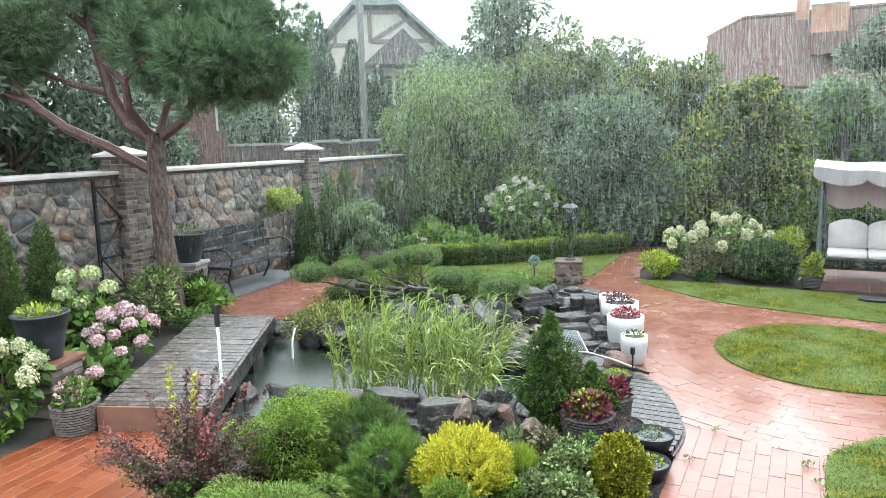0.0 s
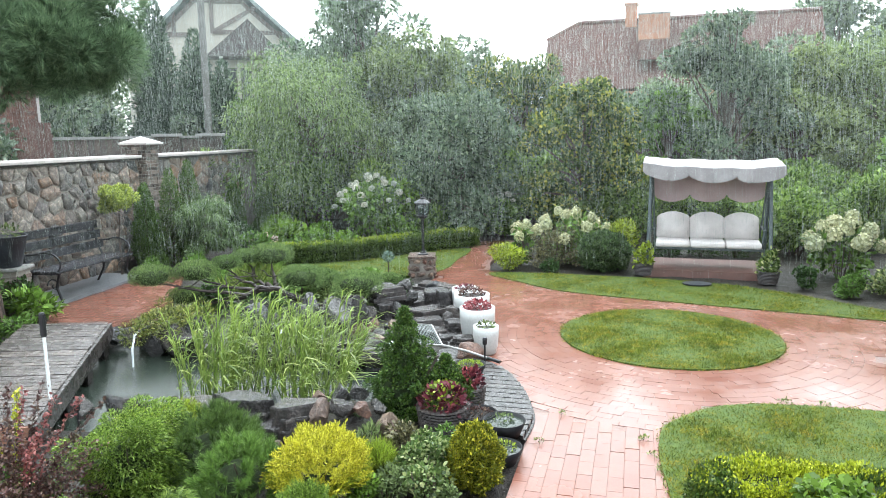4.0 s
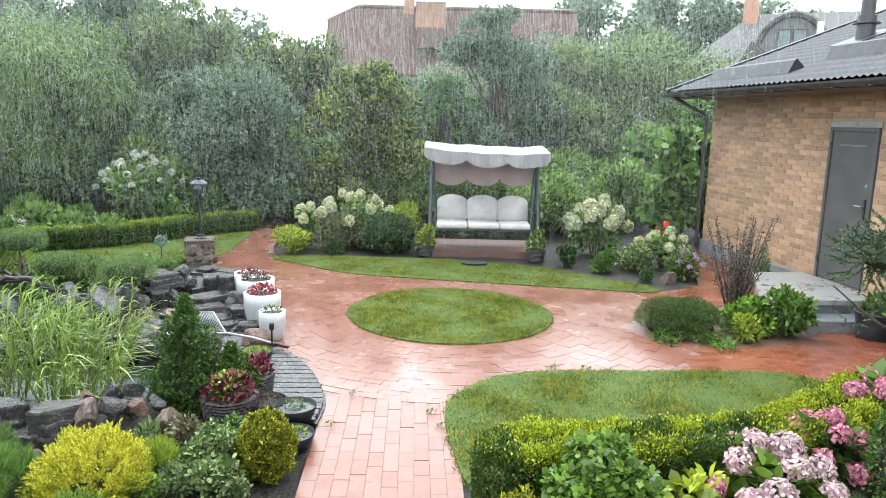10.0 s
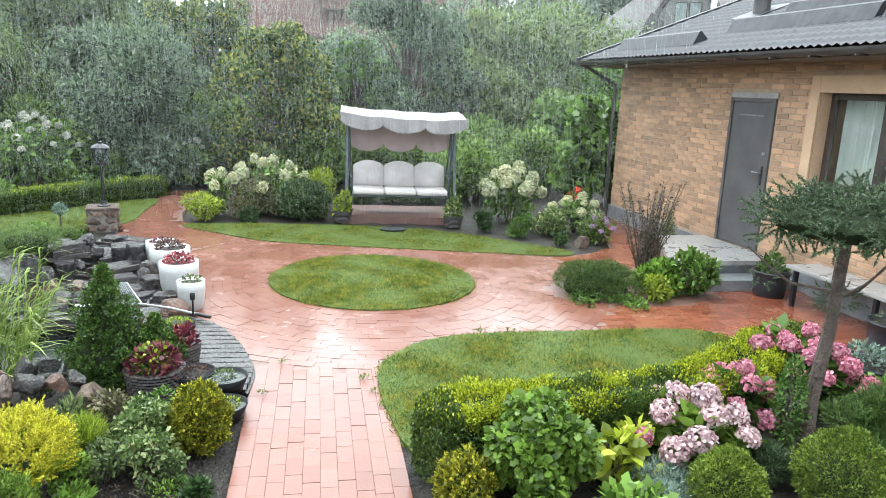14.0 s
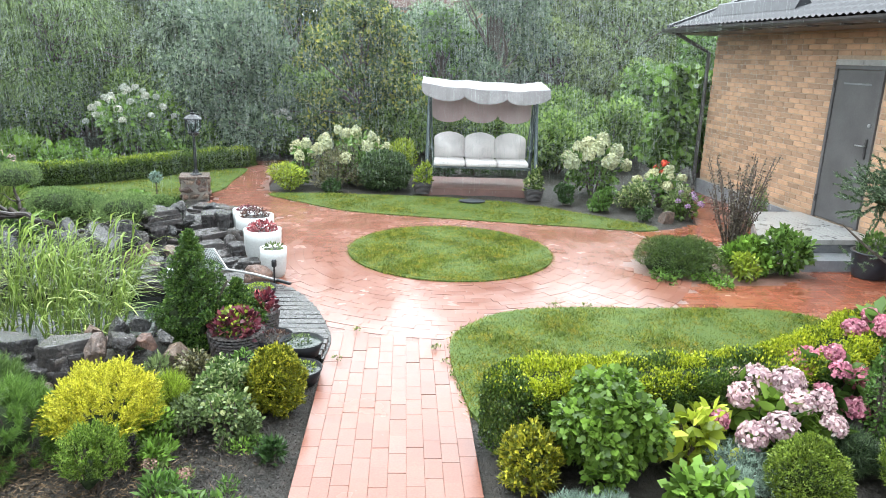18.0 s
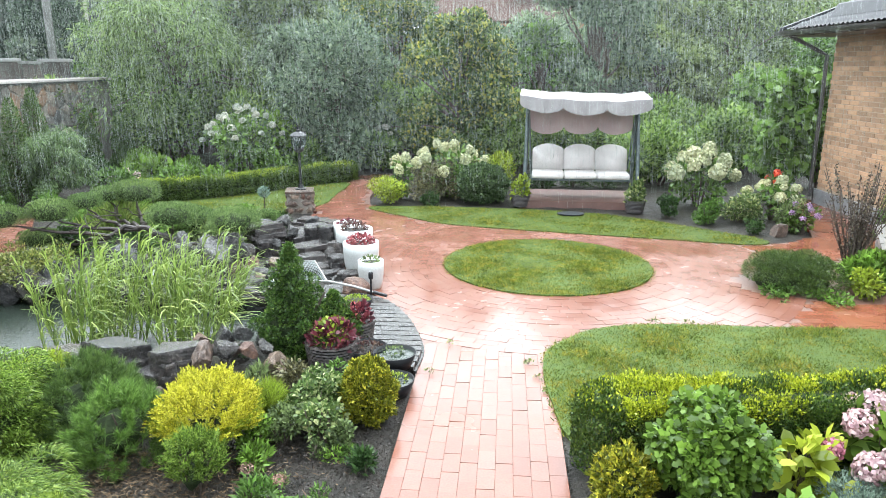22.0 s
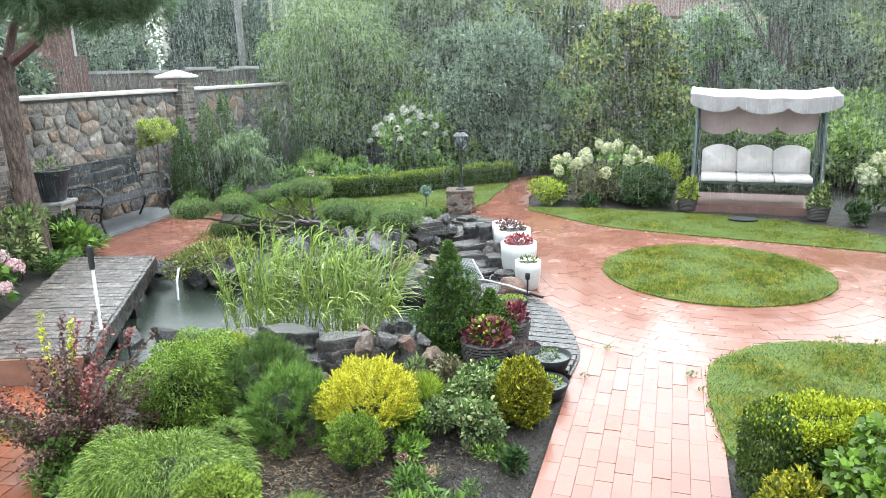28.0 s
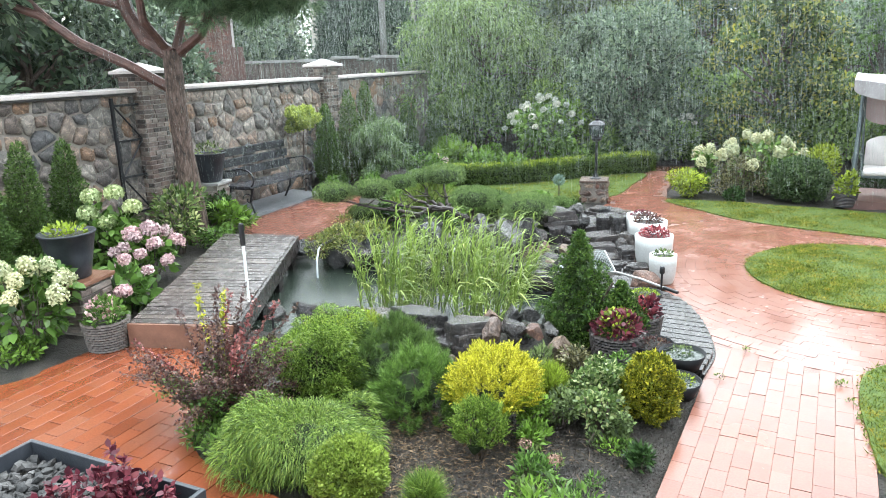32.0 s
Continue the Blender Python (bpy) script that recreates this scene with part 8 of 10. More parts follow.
# solar stake lights
def stake(name, label, x, y, z, h, head, tube):
    p = thing(name, label, "solar light", pose(x, y, z), "solar lights")
    if tube:
        part("tube", lathe([(0.014, 0), (0.014, h - head), (0.0135, h - head)], 12), M["clear_tube"], p)
    else:
        part("stake", tubes([([(0, 0, -0.06), (0, 0, h - head)], [0.009, 0.009])], 8), M["black_iron"], p)
    part("head", lathe([(0.02, h - head), (0.024, h - head + 0.01), (0.024, h - 0.015), (0.018, h)], 14), M["black_iron"], p)


stake("solar_light", "tall clear solar light tube with black head", -3.34, 4.85, 0.21, 0.72, 0.2, True)
stake("solar_light", "black solar stake light by the curved deck", 0.02, 6.62, 0.06, 0.28, 0.07, False)
stake("solar_light", "black solar stake light at the patio edge", -2.9, 4.6, 0.0, 0.3, 0.07, False)
for x, y in ((1.98, 11.75), (3.75, 11.2)):
    basket("dark_pot", "small dark pot with a leafy plant by the swing", x, y, 0.0, 0.12, 0.16, 0.2, "wicker_dark", "leaf_lime" if x < 3 else "leaf_variegated", 520, 0.06, 0.28)
tb = thing("ball_topiary", "tiny ball tree by the lamp pedestal", "topiary", pose(-2.15, 11.2, 0.0))
part("stem", tubes([([(0, 0, -0.05), (0, 0, 0.26)], [0.012, 0.01])], 6), M["twig"], tb)
part("foliage", foliage_mesh([((0, 0, 0.32), (0.09, 0.09, 0.08))], 420, 0.03, OVAL, 0.6), M["leaf_silver"], tb)
egg = part("round_boulder", rock_mesh(0.17, 0.12, 0.11, 5, 3, 2), M["rock_warm"])
egg.matrix_basis = pose(-0.2, 6.98, 0.07)
egg.data.shade_smooth()
tagged(egg, "smooth round buff boulder by the white pots", "stone")
net = thing("landing_net", "pond landing net laid over the waterfall ledge", "landing net", pose(0, 0, 0))
NET = [Vector(v) for v in ((-0.47, 7.0, 0.13), (-0.66, 7.38, 0.24), (-0.9, 7.4, 0.24), (-0.77, 6.98, 0.13))]
part("frame", tubes([([*NET, NET[0]], [0.009] * 5)], 8), M["slab_grey"], net, "pale aluminium frame")
part("handle", tubes([([NET[0], Vector((-0.2, 6.84, 0.13)), Vector((0.1, 6.64, 0.11))], [0.012, 0.013, 0.013])], 10), M["slab_grey"], net, "pale aluminium handle")
part("grip", tubes([([Vector((0.04, 6.68, 0.115)), Vector((0.17, 6.6, 0.105))], [0.018, 0.016])], 10), M["black_iron"], net, "black rubber grip")
wires = []
for q in np.linspace(0.06, 0.94, 15):
    for a_, b_, c_, d_ in ((0, 1, 3, 2), (0, 3, 1, 2)):
        p0, p1 = NET[a_].lerp(NET[b_], q), NET[c_].lerp(NET[d_], q)
        wires.append(([p0, p0.lerp(p1, 0.5) - Vector((0, 0, 0.05 * math.sin(q * math.pi))), p1], [0.0022] * 3))
part("mesh", tubes(wires, 4), M["slate"], net, "grey-green netting")

# ---- decks ----
A, B, C, D = Vector((-3.97, 4.07, 0)), Vector((-3.08, 4.33, 0)), Vector((-4.42, 7.13, 0)), Vector((-5.36, 6.93, 0))
walkway = thing("timber_walkway", "walkway of wet weathered grey boards by the pond", "deck", kind="structure")
NP = 31
for k in range(NP):
    t0, t1 = (k + 0.05) / NP, (k + 0.93) / NP
    ov = rng.uniform(-0.008, 0.008)
    q = [A.lerp(D, t0) + Vector((ov, 0, 0)), B.lerp(C, t0) + Vector((ov, 0, 0)), B.lerp(C, t1) + Vector((ov, 0, 0)), A.lerp(D, t1) + Vector((ov, 0, 0))]
    part("plank", prism([(v.x, v.y) for v in q], 0.182, 0.21 + rng.uniform(-0.002, 0.002), 0.004), M["deck"], walkway)
ab = (B - A).normalized()
nf = Vector((ab.y, -ab.x, 0))
part("fascia", prism([tuple((A + nf * 0.03)[:2]), tuple((B + nf * 0.03)[:2]), tuple((B + nf * 0.002)[:2]), tuple((A + nf * 0.002)[:2])], -0.05, 0.205, 0.004), M["fascia"], walkway)
bc = (C - B).normalized()
nr = Vector((bc.y, -bc.x, 0))
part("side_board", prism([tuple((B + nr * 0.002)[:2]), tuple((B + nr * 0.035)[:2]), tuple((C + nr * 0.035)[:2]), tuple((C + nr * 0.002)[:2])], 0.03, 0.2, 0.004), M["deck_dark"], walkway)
for t in (0.05, 0.35, 0.65, 0.95):
    for e0, e1 in ((A, D), (B, C)):
        p0 = e0.lerp(e1, t).lerp(A.lerp(C, 0.5), 0.08)
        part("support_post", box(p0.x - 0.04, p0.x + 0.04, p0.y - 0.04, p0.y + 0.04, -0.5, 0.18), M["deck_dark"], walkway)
cd = thing("curved_deck", "dark wet boards of a curved deck edge", "deck", kind="structure")
EDGE = smooth_line([(0.5, 5.05), (0.55, 5.4), (0.52, 5.7), (0.42, 6.12), (0.22, 6.58), (0.02, 6.78)], 10, False)
y = 5.02
while y < 6.72:
    xr = min(max(np.interp(y + 0.04, [p[1] for p in EDGE], [p[0] for p in EDGE]), 0), 0.56)
    xr2 = np.interp(y + 0.1, [p[1] for p in EDGE], [p[0] for p in EDGE])
    part("plank", prism([(-0.5, y + 0.08), (xr, y), (xr2, y + 0.092), (-0.5, y + 0.172)], 0.03, 0.06, 0.004), M["deck_dark"], cd)
    y += 0.108
rim = [(x + 0.005, yy, 0.0) for x, yy in EDGE]
part("edge_band", tubes([(rim, [0.018] * len(rim))], 6), M["deck_dark"], cd)

# ---- rocks round the pond and the waterfall ----
def rock(x, y, z, sx, sy, sz, seed, warm=False, turn=None, label="dark wet grey rock at the pond edge", level=3):
    o = part("pond_rock", rock_mesh(sx * 0.9, sy * 0.9, sz * 0.9, seed, level, 13), M["rock_warm" if warm else "rock"])
    o.matrix_basis = pose(x, y, z, rng.uniform(-8, 8), rng.uniform(-8, 8), rng.uniform(0, 360) if turn is None else turn)
    return tagged(o, "reddish brown rock at the pond edge" if warm else label, "rock", "pond rocks")


for i, (x, y, z, sx, sy, sz, w) in enumerate((
    (-2.62, 4.93, 0.1, 0.2, 0.15, 0.16, 0), (-2.35, 4.85, 0.08, 0.18, 0.16, 0.16, 0), (-2.1, 4.9, 0.1, 0.16, 0.13, 0.13, 1), (-1.85, 4.85, 0.1, 0.22, 0.16, 0.18, 0), (-1.55, 4.85, 0.12, 0.25, 0.16, 0.2, 0), (-1.25, 4.82, 0.12, 0.26, 0.17, 0.2, 0),
    (-1.0, 4.78, 0.26, 0.16, 0.12, 0.13, 1), (-0.85, 4.82, 0.28, 0.15, 0.13, 0.14, 0), (-0.95, 4.66, 0.1, 0.14, 0.1, 0.16, 0), (-0.8, 4.64, 0.06, 0.13, 0.1, 0.15, 0), (-0.68, 4.85, 0.26, 0.12, 0.1, 0.1, 1), (-0.6, 5.0, 0.22, 0.1, 0.09, 0.09, 0), (-0.5, 4.9, 0.1, 0.2, 0.16, 0.18, 1),
    (-1.4, 4.58, 0.04, 0.11, 0.1, 0.12, 1), (-1.26, 4.52, 0.03, 0.11, 0.09, 0.13, 1), (-1.1, 4.54, 0.04, 0.12, 0.1, 0.14, 1), (-1.6, 4.58, 0.02, 0.16, 0.12, 0.12, 0), (-2.9, 5.05, 0.1, 0.18, 0.14, 0.14, 0), (-3.15, 4.98, 0.08, 0.2, 0.15, 0.16, 0), (-1.75, 4.72, 0.0, 0.2, 0.14, 0.18, 0), (-0.62, 4.66, 0.02, 0.14, 0.11, 0.14, 1), (-0.95, 5.35, 0.0, 0.2, 0.2, 0.2, 0), (-0.78, 5.75, 0.0, 0.18, 0.22, 0.2, 0), (-0.72, 6.2, 0.0, 0.18, 0.2, 0.2, 0),
    (-4.45, 7.25, 0.0, 0.2, 0.22, 0.22, 0), (-4.2, 7.45, 0.05, 0.25, 0.22, 0.25, 1), (-3.85, 7.3, 0.02, 0.26, 0.2, 0.26, 0), (-3.5, 7.35, 0.05, 0.28, 0.22, 0.24, 0), (-3.1, 7.4, 0.03, 0.28, 0.22, 0.2, 0), (-2.75, 7.6, 0.12, 0.3, 0.24, 0.25, 0), (-2.4, 7.55, 0.08, 0.28, 0.22, 0.24, 0), (-2.95, 7.95, 0.2, 0.26, 0.22, 0.24, 0),
    (-2.25, 7.95, 0.2, 0.24, 0.22, 0.28, 0), (-1.95, 7.85, 0.2, 0.27, 0.22, 0.26, 0), (-1.65, 7.95, 0.2, 0.2, 0.2, 0.24, 0), (-1.5, 7.6, 0.06, 0.14, 0.12, 0.12, 1), (-1.75, 7.55, 0.02, 0.18, 0.16, 0.16, 0), (-1.35, 7.5, 0.0, 0.16, 0.14, 0.14, 0), (-1.2, 7.75, 0.12, 0.1, 0.1, 0.08, 1), (-2.1, 7.45, -0.02, 0.24, 0.18, 0.18, 0))):
    rock(x, y, z, sx, sy, sz, i + 1, bool(w))


def slab(x, y, z, w, d, h, seed, turn, label="thin dark slate slab of the waterfall"):
    """A flat broken slab: ragged layers of slate, one a little within the other."""
    r = random.Random(seed)
    k_ = r.randint(4, 6)
    corner = [(2 * math.pi * (i + r.uniform(-0.3, 0.3)) / k_, r.uniform(0.78, 1.12)) for i in range(k_)]
    layers = 2 if h < 0.1 else 3
    vs_, fs_ = [], []
    m_ = k_ * 4
    for l_ in range(layers):
        dx, dy, sc = r.uniform(-0.05, 0.05) * w, r.uniform(-0.06, 0.06) * d, r.uniform(0.84, 1.04) * (1 - 0.06 * l_)
        edge = []
        for i in range(k_):
            (a0, r0), (a1, r1) = corner[i], corner[(i + 1) % k_]
            for q in (0.0, 0.25, 0.5, 0.75):
                x_, y_ = math.cos(a0) * r0 * (1 - q) + math.cos(a1) * r1 * q, math.sin(a0) * r0 * (1 - q) + math.sin(a1) * r1 * q
                edge.append((x_ * w * 0.54 * sc + dx + r.uniform(-0.012, 0.012), y_ * d * 0.56 * sc + dy + r.uniform(-0.012, 0.012)))
        for z_, inset in ((-h / 2 + h * l_ / layers, 1.0), (-h / 2 + h * (l_ + 0.8) / layers, 0.99), (-h / 2 + h * (l_ + 1) / layers, 0.95)):
            vs_ += [(x_ * inset, y_ * inset, z_ + r.uniform(-0.004, 0.004)) for x_, y_ in edge]
    rings = layers * 3
    for i in range(rings - 1):
        fs_ += [(i * m_ + q, i * m_ + (q + 1) % m_, (i + 1) * m_ + (q + 1) % m_, (i + 1) * m_ + q) for q in range(m_)]
    fs_ += [tuple(range(m_))[::-1], tuple(range((rings - 1) * m_, rings * m_))]
    bm = mesh_of(vs_, fs_)
    o = part("slate_slab", bm, M["wet_slate"])
    o.matrix_basis = pose(x, y, z, r.uniform(-4, 4), r.uniform(-4, 4), turn)
    return tagged(o, label, "stone slab", "waterfall slabs")


k = 0
# three ledges of the cascade, blocks on both sides, low slabs round its foot
for x, y, z, w, d, h, a in ((-0.98, 8.66, 0.02, 0.95, 0.62, 0.2, 3), (-0.88, 8.24, -0.02, 0.8, 0.55, 0.2, -4), (-0.8, 7.86, -0.03, 0.7, 0.5, 0.2, 5), (-0.78, 7.5, -0.1, 0.75, 0.4, 0.16, -6), (-1.25, 9.2, 0.04, 0.75, 0.6, 0.2, -12), (-0.95, 9.1, 0.1, 0.4, 0.4, 0.3, 35),
                            (-0.74, 8.76, 0.2, 0.4, 0.36, 0.24, 14), (-0.86, 9.62, 0.17, 0.6, 0.3, 0.06, 4), (-1.15, 9.85, 0.12, 0.7, 0.4, 0.12, -10), (-0.56, 8.3, 0.12, 0.34, 0.36, 0.2, -18), (-0.5, 7.92, 0.07, 0.3, 0.32, 0.16, 22), (-0.33, 7.44, 0.05, 0.34, 0.38, 0.1, -12),
                            (-0.55, 7.6, 0.0, 0.3, 0.3, 0.12, 40), (-1.55, 8.7, 0.27, 0.56, 0.52, 0.18, 6), (-1.56, 8.62, 0.05, 0.42, 0.4, 0.3, -10), (-1.42, 7.28, -0.05, 0.6, 0.36, 0.22, 4), (-1.85, 7.3, -0.06, 0.7, 0.36, 0.2, -8), (-1.2, 7.9, 0.0, 0.36, 0.4, 0.2, 30), (-0.35, 7.05, 0.0, 0.45, 0.4, 0.08, 25),
                            (-0.6, 9.2, 0.04, 0.5, 0.5, 0.12, 10), (-0.95, 7.05, -0.06, 0.7, 0.4, 0.14, 8), (-1.0, 6.95, 0.0, 0.5, 0.3, 0.09, -4), (-0.72, 9.95, 0.06, 0.5, 0.3, 0.08, 15)):
    k += 1
    slab(x, y, z, w, d, h, k, a)
for i, (x, y, z, s0) in enumerate(((-1.24, 9.0, 0.2, 0.14), (-1.95, 8.45, 0.16, 0.24), (-1.3, 8.35, 0.2, 0.09), (-1.4, 9.1, 0.3, 0.13), (-0.5, 8.55, 0.1, 0.13), (-0.62, 8.05, 0.14, 0.1), (-1.62, 8.1, 0.1, 0.17), (-1.15, 7.6, 0.02, 0.12), (-1.05, 9.4, 0.22, 0.12), (-1.7, 9.15, 0.25, 0.14), (-1.32, 7.6, 0.03, 0.13))):
    rock(x, y, z, s0 * 1.25, s0, s0, 60 + i, False, label="dark angular rock on the waterfall")
rock(-1.45, 7.78, 0.1, 0.11, 0.1, 0.11, 81, True)
rock(-1.3, 7.5, 0.02, 0.13, 0.1, 0.1, 82, True)
for x, y, z, w, d, h, a in ((-1.66, 4.86, 0.17, 0.56, 0.34, 0.28, 3), (-1.22, 4.84, 0.16, 0.5, 0.34, 0.26, -5), (-2.05, 4.94, 0.12, 0.46, 0.3, 0.22, 6), (-1.45, 4.78, 0.06, 0.5, 0.3, 0.18, 12), (-1.9, 4.8, 0.05, 0.4, 0.3, 0.18, -9)):
    k += 1
    slab(x, y, z, w, d, h, k, a, "flat dark block of stone at the pond edge")
for x, y, z, w, d, h, a in ((-3.45, 7.1, 0.06, 0.5, 0.3, 0.07, 30), (-2.9, 7.05, 0.0, 0.7, 0.34, 0.09, 4), (-1.5, 7.02, 0.0, 0.8, 0.36, 0.1, -4), (-0.95, 7.0, 0.02, 0.6, 0.36, 0.1, 6), (-2.2, 7.05, -0.04, 0.8, 0.36, 0.1, 0)):
    k += 1
    slab(x, y, z, w, d, h, k, a, "flat dark stone slab of the pond bank")
for i, (x, y, z, sx, sy, sz, w_) in enumerate(((-1.8, 7.65, 0.25, 0.3, 0.22, 0.3, 0), (-2.2, 7.6, 0.2, 0.28, 0.24, 0.3, 0), (-2.75, 7.5, 0.16, 0.34, 0.24, 0.3, 0), (-1.5, 7.4, 0.16, 0.16, 0.14, 0.14, 1), (-1.12, 5.1, 0.24, 0.12, 0.1, 0.1, 1), (-0.98, 5.24, 0.2, 0.17, 0.14, 0.18, 0), (-0.86, 5.3, 0.22, 0.1, 0.1, 0.1, 0), (-0.9, 5.0, 0.2, 0.13, 0.11, 0.1, 1),
                                            (-1.2, 4.34, 0.08, 0.12, 0.1, 0.12, 1), (-1.06, 4.4, 0.08, 0.11, 0.1, 0.12, 0), (-2.28, 4.9, 0.14, 0.17, 0.14, 0.16, 0), (-2.14, 4.96, 0.16, 0.12, 0.07, 0.06, 1), (-3.6, 7.2, 0.0, 0.3, 0.2, 0.22, 0), (-3.9, 7.15, -0.02, 0.3, 0.22, 0.24, 0))):
    rock(x, y, z, sx, sy, sz, 90 + i, bool(w_))
fall = part("water_sheet", cloth(6, 10, lambda u, v: (-0.98 + 0.34 * (u - 0.5), 7.42 - 0.14 * v + 0.01 * math.sin(u * 20), 0.02 - 0.17 * v * v)), M["jet"])
tagged(fall, "thin sheet of water over a slate slab", "waterfall")
for x, y in ((-3.92, 6.75), (-2.35, 7.1)):
    j = thing("water_spout", "small jet of water falling into the pond", "water jet", pose(x, y, 0), "water jets")
    part("jet", tubes([([(0, 0.18, 0.17), (0.02, 0.08, 0.15), (0.05, -0.02, 0.03), (0.07, -0.06, -0.17)], [0.012, 0.013, 0.012, 0.012])], 8), M["jet"], j)
    part("pipe", tubes([([(-0.02, 0.45, 0.16), (0, 0.17, 0.17)], [0.02, 0.02])], 8), M["black_iron"], j)

# planting trough beside the camera, with pebbles and purple leaves
tg = thing("metal_trough", "grey metal trough of pebbles and purple plants", "planter", pose(-1.51, 1.345, 0.0, 0, 0, -1.5))
for x0, x1, y0, y1 in ((-0.46, 0.46, 0.4, 0.42), (-0.46, 0.46, -0.42, -0.4), (-0.48, -0.46, -0.42, 0.42), (0.46, 0.48, -0.42, 0.42)):
    part("side", box(x0, x1, y0, y1, 0.0, 0.76, 0.004), M["pot_dark"], tg)
part("potting_soil", box(-0.46, 0.46, -0.4, 0.4, 0.02, 0.66), M["soil"], tg)
pm = rock_mesh(1, 1, 0.6, 3, 1, 3)
pebme = bpy.data.meshes.new("pebble")
pm.to_mesh(pebme)
pm.free()
mats = [pose(rng.uniform(-0.44, 0.06), rng.uniform(0.0, 0.38), 0.675 + rng.uniform(0, 0.03), rng.uniform(0, 40), rng.uniform(0, 40), rng.uniform(0, 360)) @ Matrix.Scale(rng.uniform(0.014, 0.034), 4) for _ in range(420)]
part("pebbles", joined(pebme, mats), M["pebble"], tg)["kind"] = "stuff"
part("purple_plant", foliage_mesh([((0.12, 0.25, 0.72), (0.17, 0.13, 0.1)), ((0.3, 0.28, 0.72), (0.14, 0.12, 0.13)), ((0.22, 0.1, 0.7), (0.2, 0.2, 0.12))], 900, 0.032, OVAL, 0.62, 0.7, 0.6, 0.66), M["leaf_wine"], tg)
for i in range(16):
    x, y0 = rng.uniform(0.0, 0.42), rng.uniform(0.05, 0.36)
    tip = Vector((x + rng.normal() * 0.04, y0 + rng.normal() * 0.04, rng.uniform(0.82, 0.96)))
    q = np.outer(rng.uniform(0.35, 1, 26), np.array(tip) - np.array((x, y0, 0.66))) + np.array((x, y0, 0.66))
    st_ = part("purple_stem", tubes([([(x, y0, 0.65), tip], [0.004, 0.002])], 5), M["leaf_wine"], tg)
    part("stem_leaves", polys(leaf_points(q, dirs(26, -0.2), 0.036, 0.024, OVAL)), M["leaf_wine"], st_)
post = part("porch_post", box(-2.92, -2.8, 1.98, 2.1, -0.05, 2.9, 0.006), M["fascia"])
tagged(post, "dark brown timber porch post", "post")

# brick pier of the porch beside the camera
pier = thing("brick_pier", "buff brick pier of the porch", "pillar", kind="structure")
PX, PY = 1.42, 0.68
part("core", box(PX + 0.02, PX + 0.5, PY - 0.48, PY - 0.02, -0.1, 3.2), M["brick_mortar"], pier)
bt = brick_mesh(0.25, 0.066, 0.05, 0.004)
bt.materials.append(M["brick_wall"])
for r in range(30):
    z = 0.0 + r * 0.077
    for side, length in ((0, 0.5), (1, 0.5)):
        for i in range(2):
            o = part("brick", bt, None, pier)
            if side == 0:
                o.matrix_basis = Matrix.Translation((PX + 0.125 + i * 0.258 - (0.06 if r % 2 and i else 0), PY + rng.uniform(-0.002, 0.004), z)) @ Matrix.Rotation(math.pi, 4, "Z") @ Matrix.Rotation(math.pi / 2, 4, "X")
            else:
                o.matrix_basis = Matrix.Translation((PX + rng.uniform(-0.004, 0.002), PY - 0.125 - i * 0.258 + (0.06 if r % 2 and i else 0), z)) @ Matrix.Rotation(-math.pi / 2, 4, "Z") @ Matrix.Rotation(math.pi / 2, 4, "X")

# ---- bench and pots by the brick house ----
hb = thing("wall_bench", "grey slab bench on black legs along the house wall", "bench", pose(0, 0, 0))
part("seat_slab", box(6.42, 6.86, 4.6, 6.62, 0.42, 0.46, 0.008), M["slab_grey"], hb)
part("back_support", box(6.88, 7.0, 4.6, 6.62, 0.0, 0.42, 0.006), M["plinth"], hb)
for y in (6.5, 5.4, 4.7):
    part("leg", box(6.44, 6.49, y - 0.02, y + 0.02, -0.04, 0.42, 0.004), M["black_iron"], hb)
planter("round_planter", "dark round planter by the wall bench", 6.5, 6.93, 0.0, 0.17, 0.21, 0.3, "needle", leafs=260, size=0.07, top=0.2)
planter("round_planter", "dark round planter filled with gravel", 6.3, 5.0, 0.0, 0.2, 0.24, 0.32, "leaf_olive", leafs=40, size=0.04, top=0.04)
planter("round_planter", "shallow grey planter with a blue-green conifer", 5.55, 4.55, 0.0, 0.2, 0.26, 0.16, "leaf_silver", leafs=420, size=0.05, top=0.14)

# ---- neighbours over the fence ----
def facing(az, dist, z=0.0):
    a = radians(az)
    return Matrix.Translation((0.75 + dist * math.sin(a), dist * math.cos(a), z)) @ Matrix.Rotation(-a, 4, "Z")


th = thing("timbered_house", "cream half-timbered house with a slate roof", "house", facing(-25.8, 34))
X0, X1, ZE, ZT = -4.6, 3.6, 5.0, 8.35
part("gable_wall", prism([(0, 0), (1, 0), (1, 1), (0, 1)], 0, 1), M["house_cream"], th).matrix_basis = Matrix.Translation((X0, 0, -0.5)) @ Matrix.Diagonal((X1 - X0, 7, 5.6, 1))
gab = bmesh.new()
ring = [(X0, ZE), (X1, ZE), (X1 - 0.4, 5.6), (0.35, ZT), (-1.75, ZT), (X0 + 0.3, 5.6)]
f = gab.faces.new([gab.verts.new((x, 0.0, z)) for x, z in ring])
e = bmesh.ops.extrude_face_region(gab, geom=[f])
for v in e["geom"]:
    if isinstance(v, bmesh.types.BMVert):
        v.co.y += 6.8
bmesh.ops.recalc_face_normals(gab, faces=gab.faces)
part("gable", gab, M["house_cream"], th)
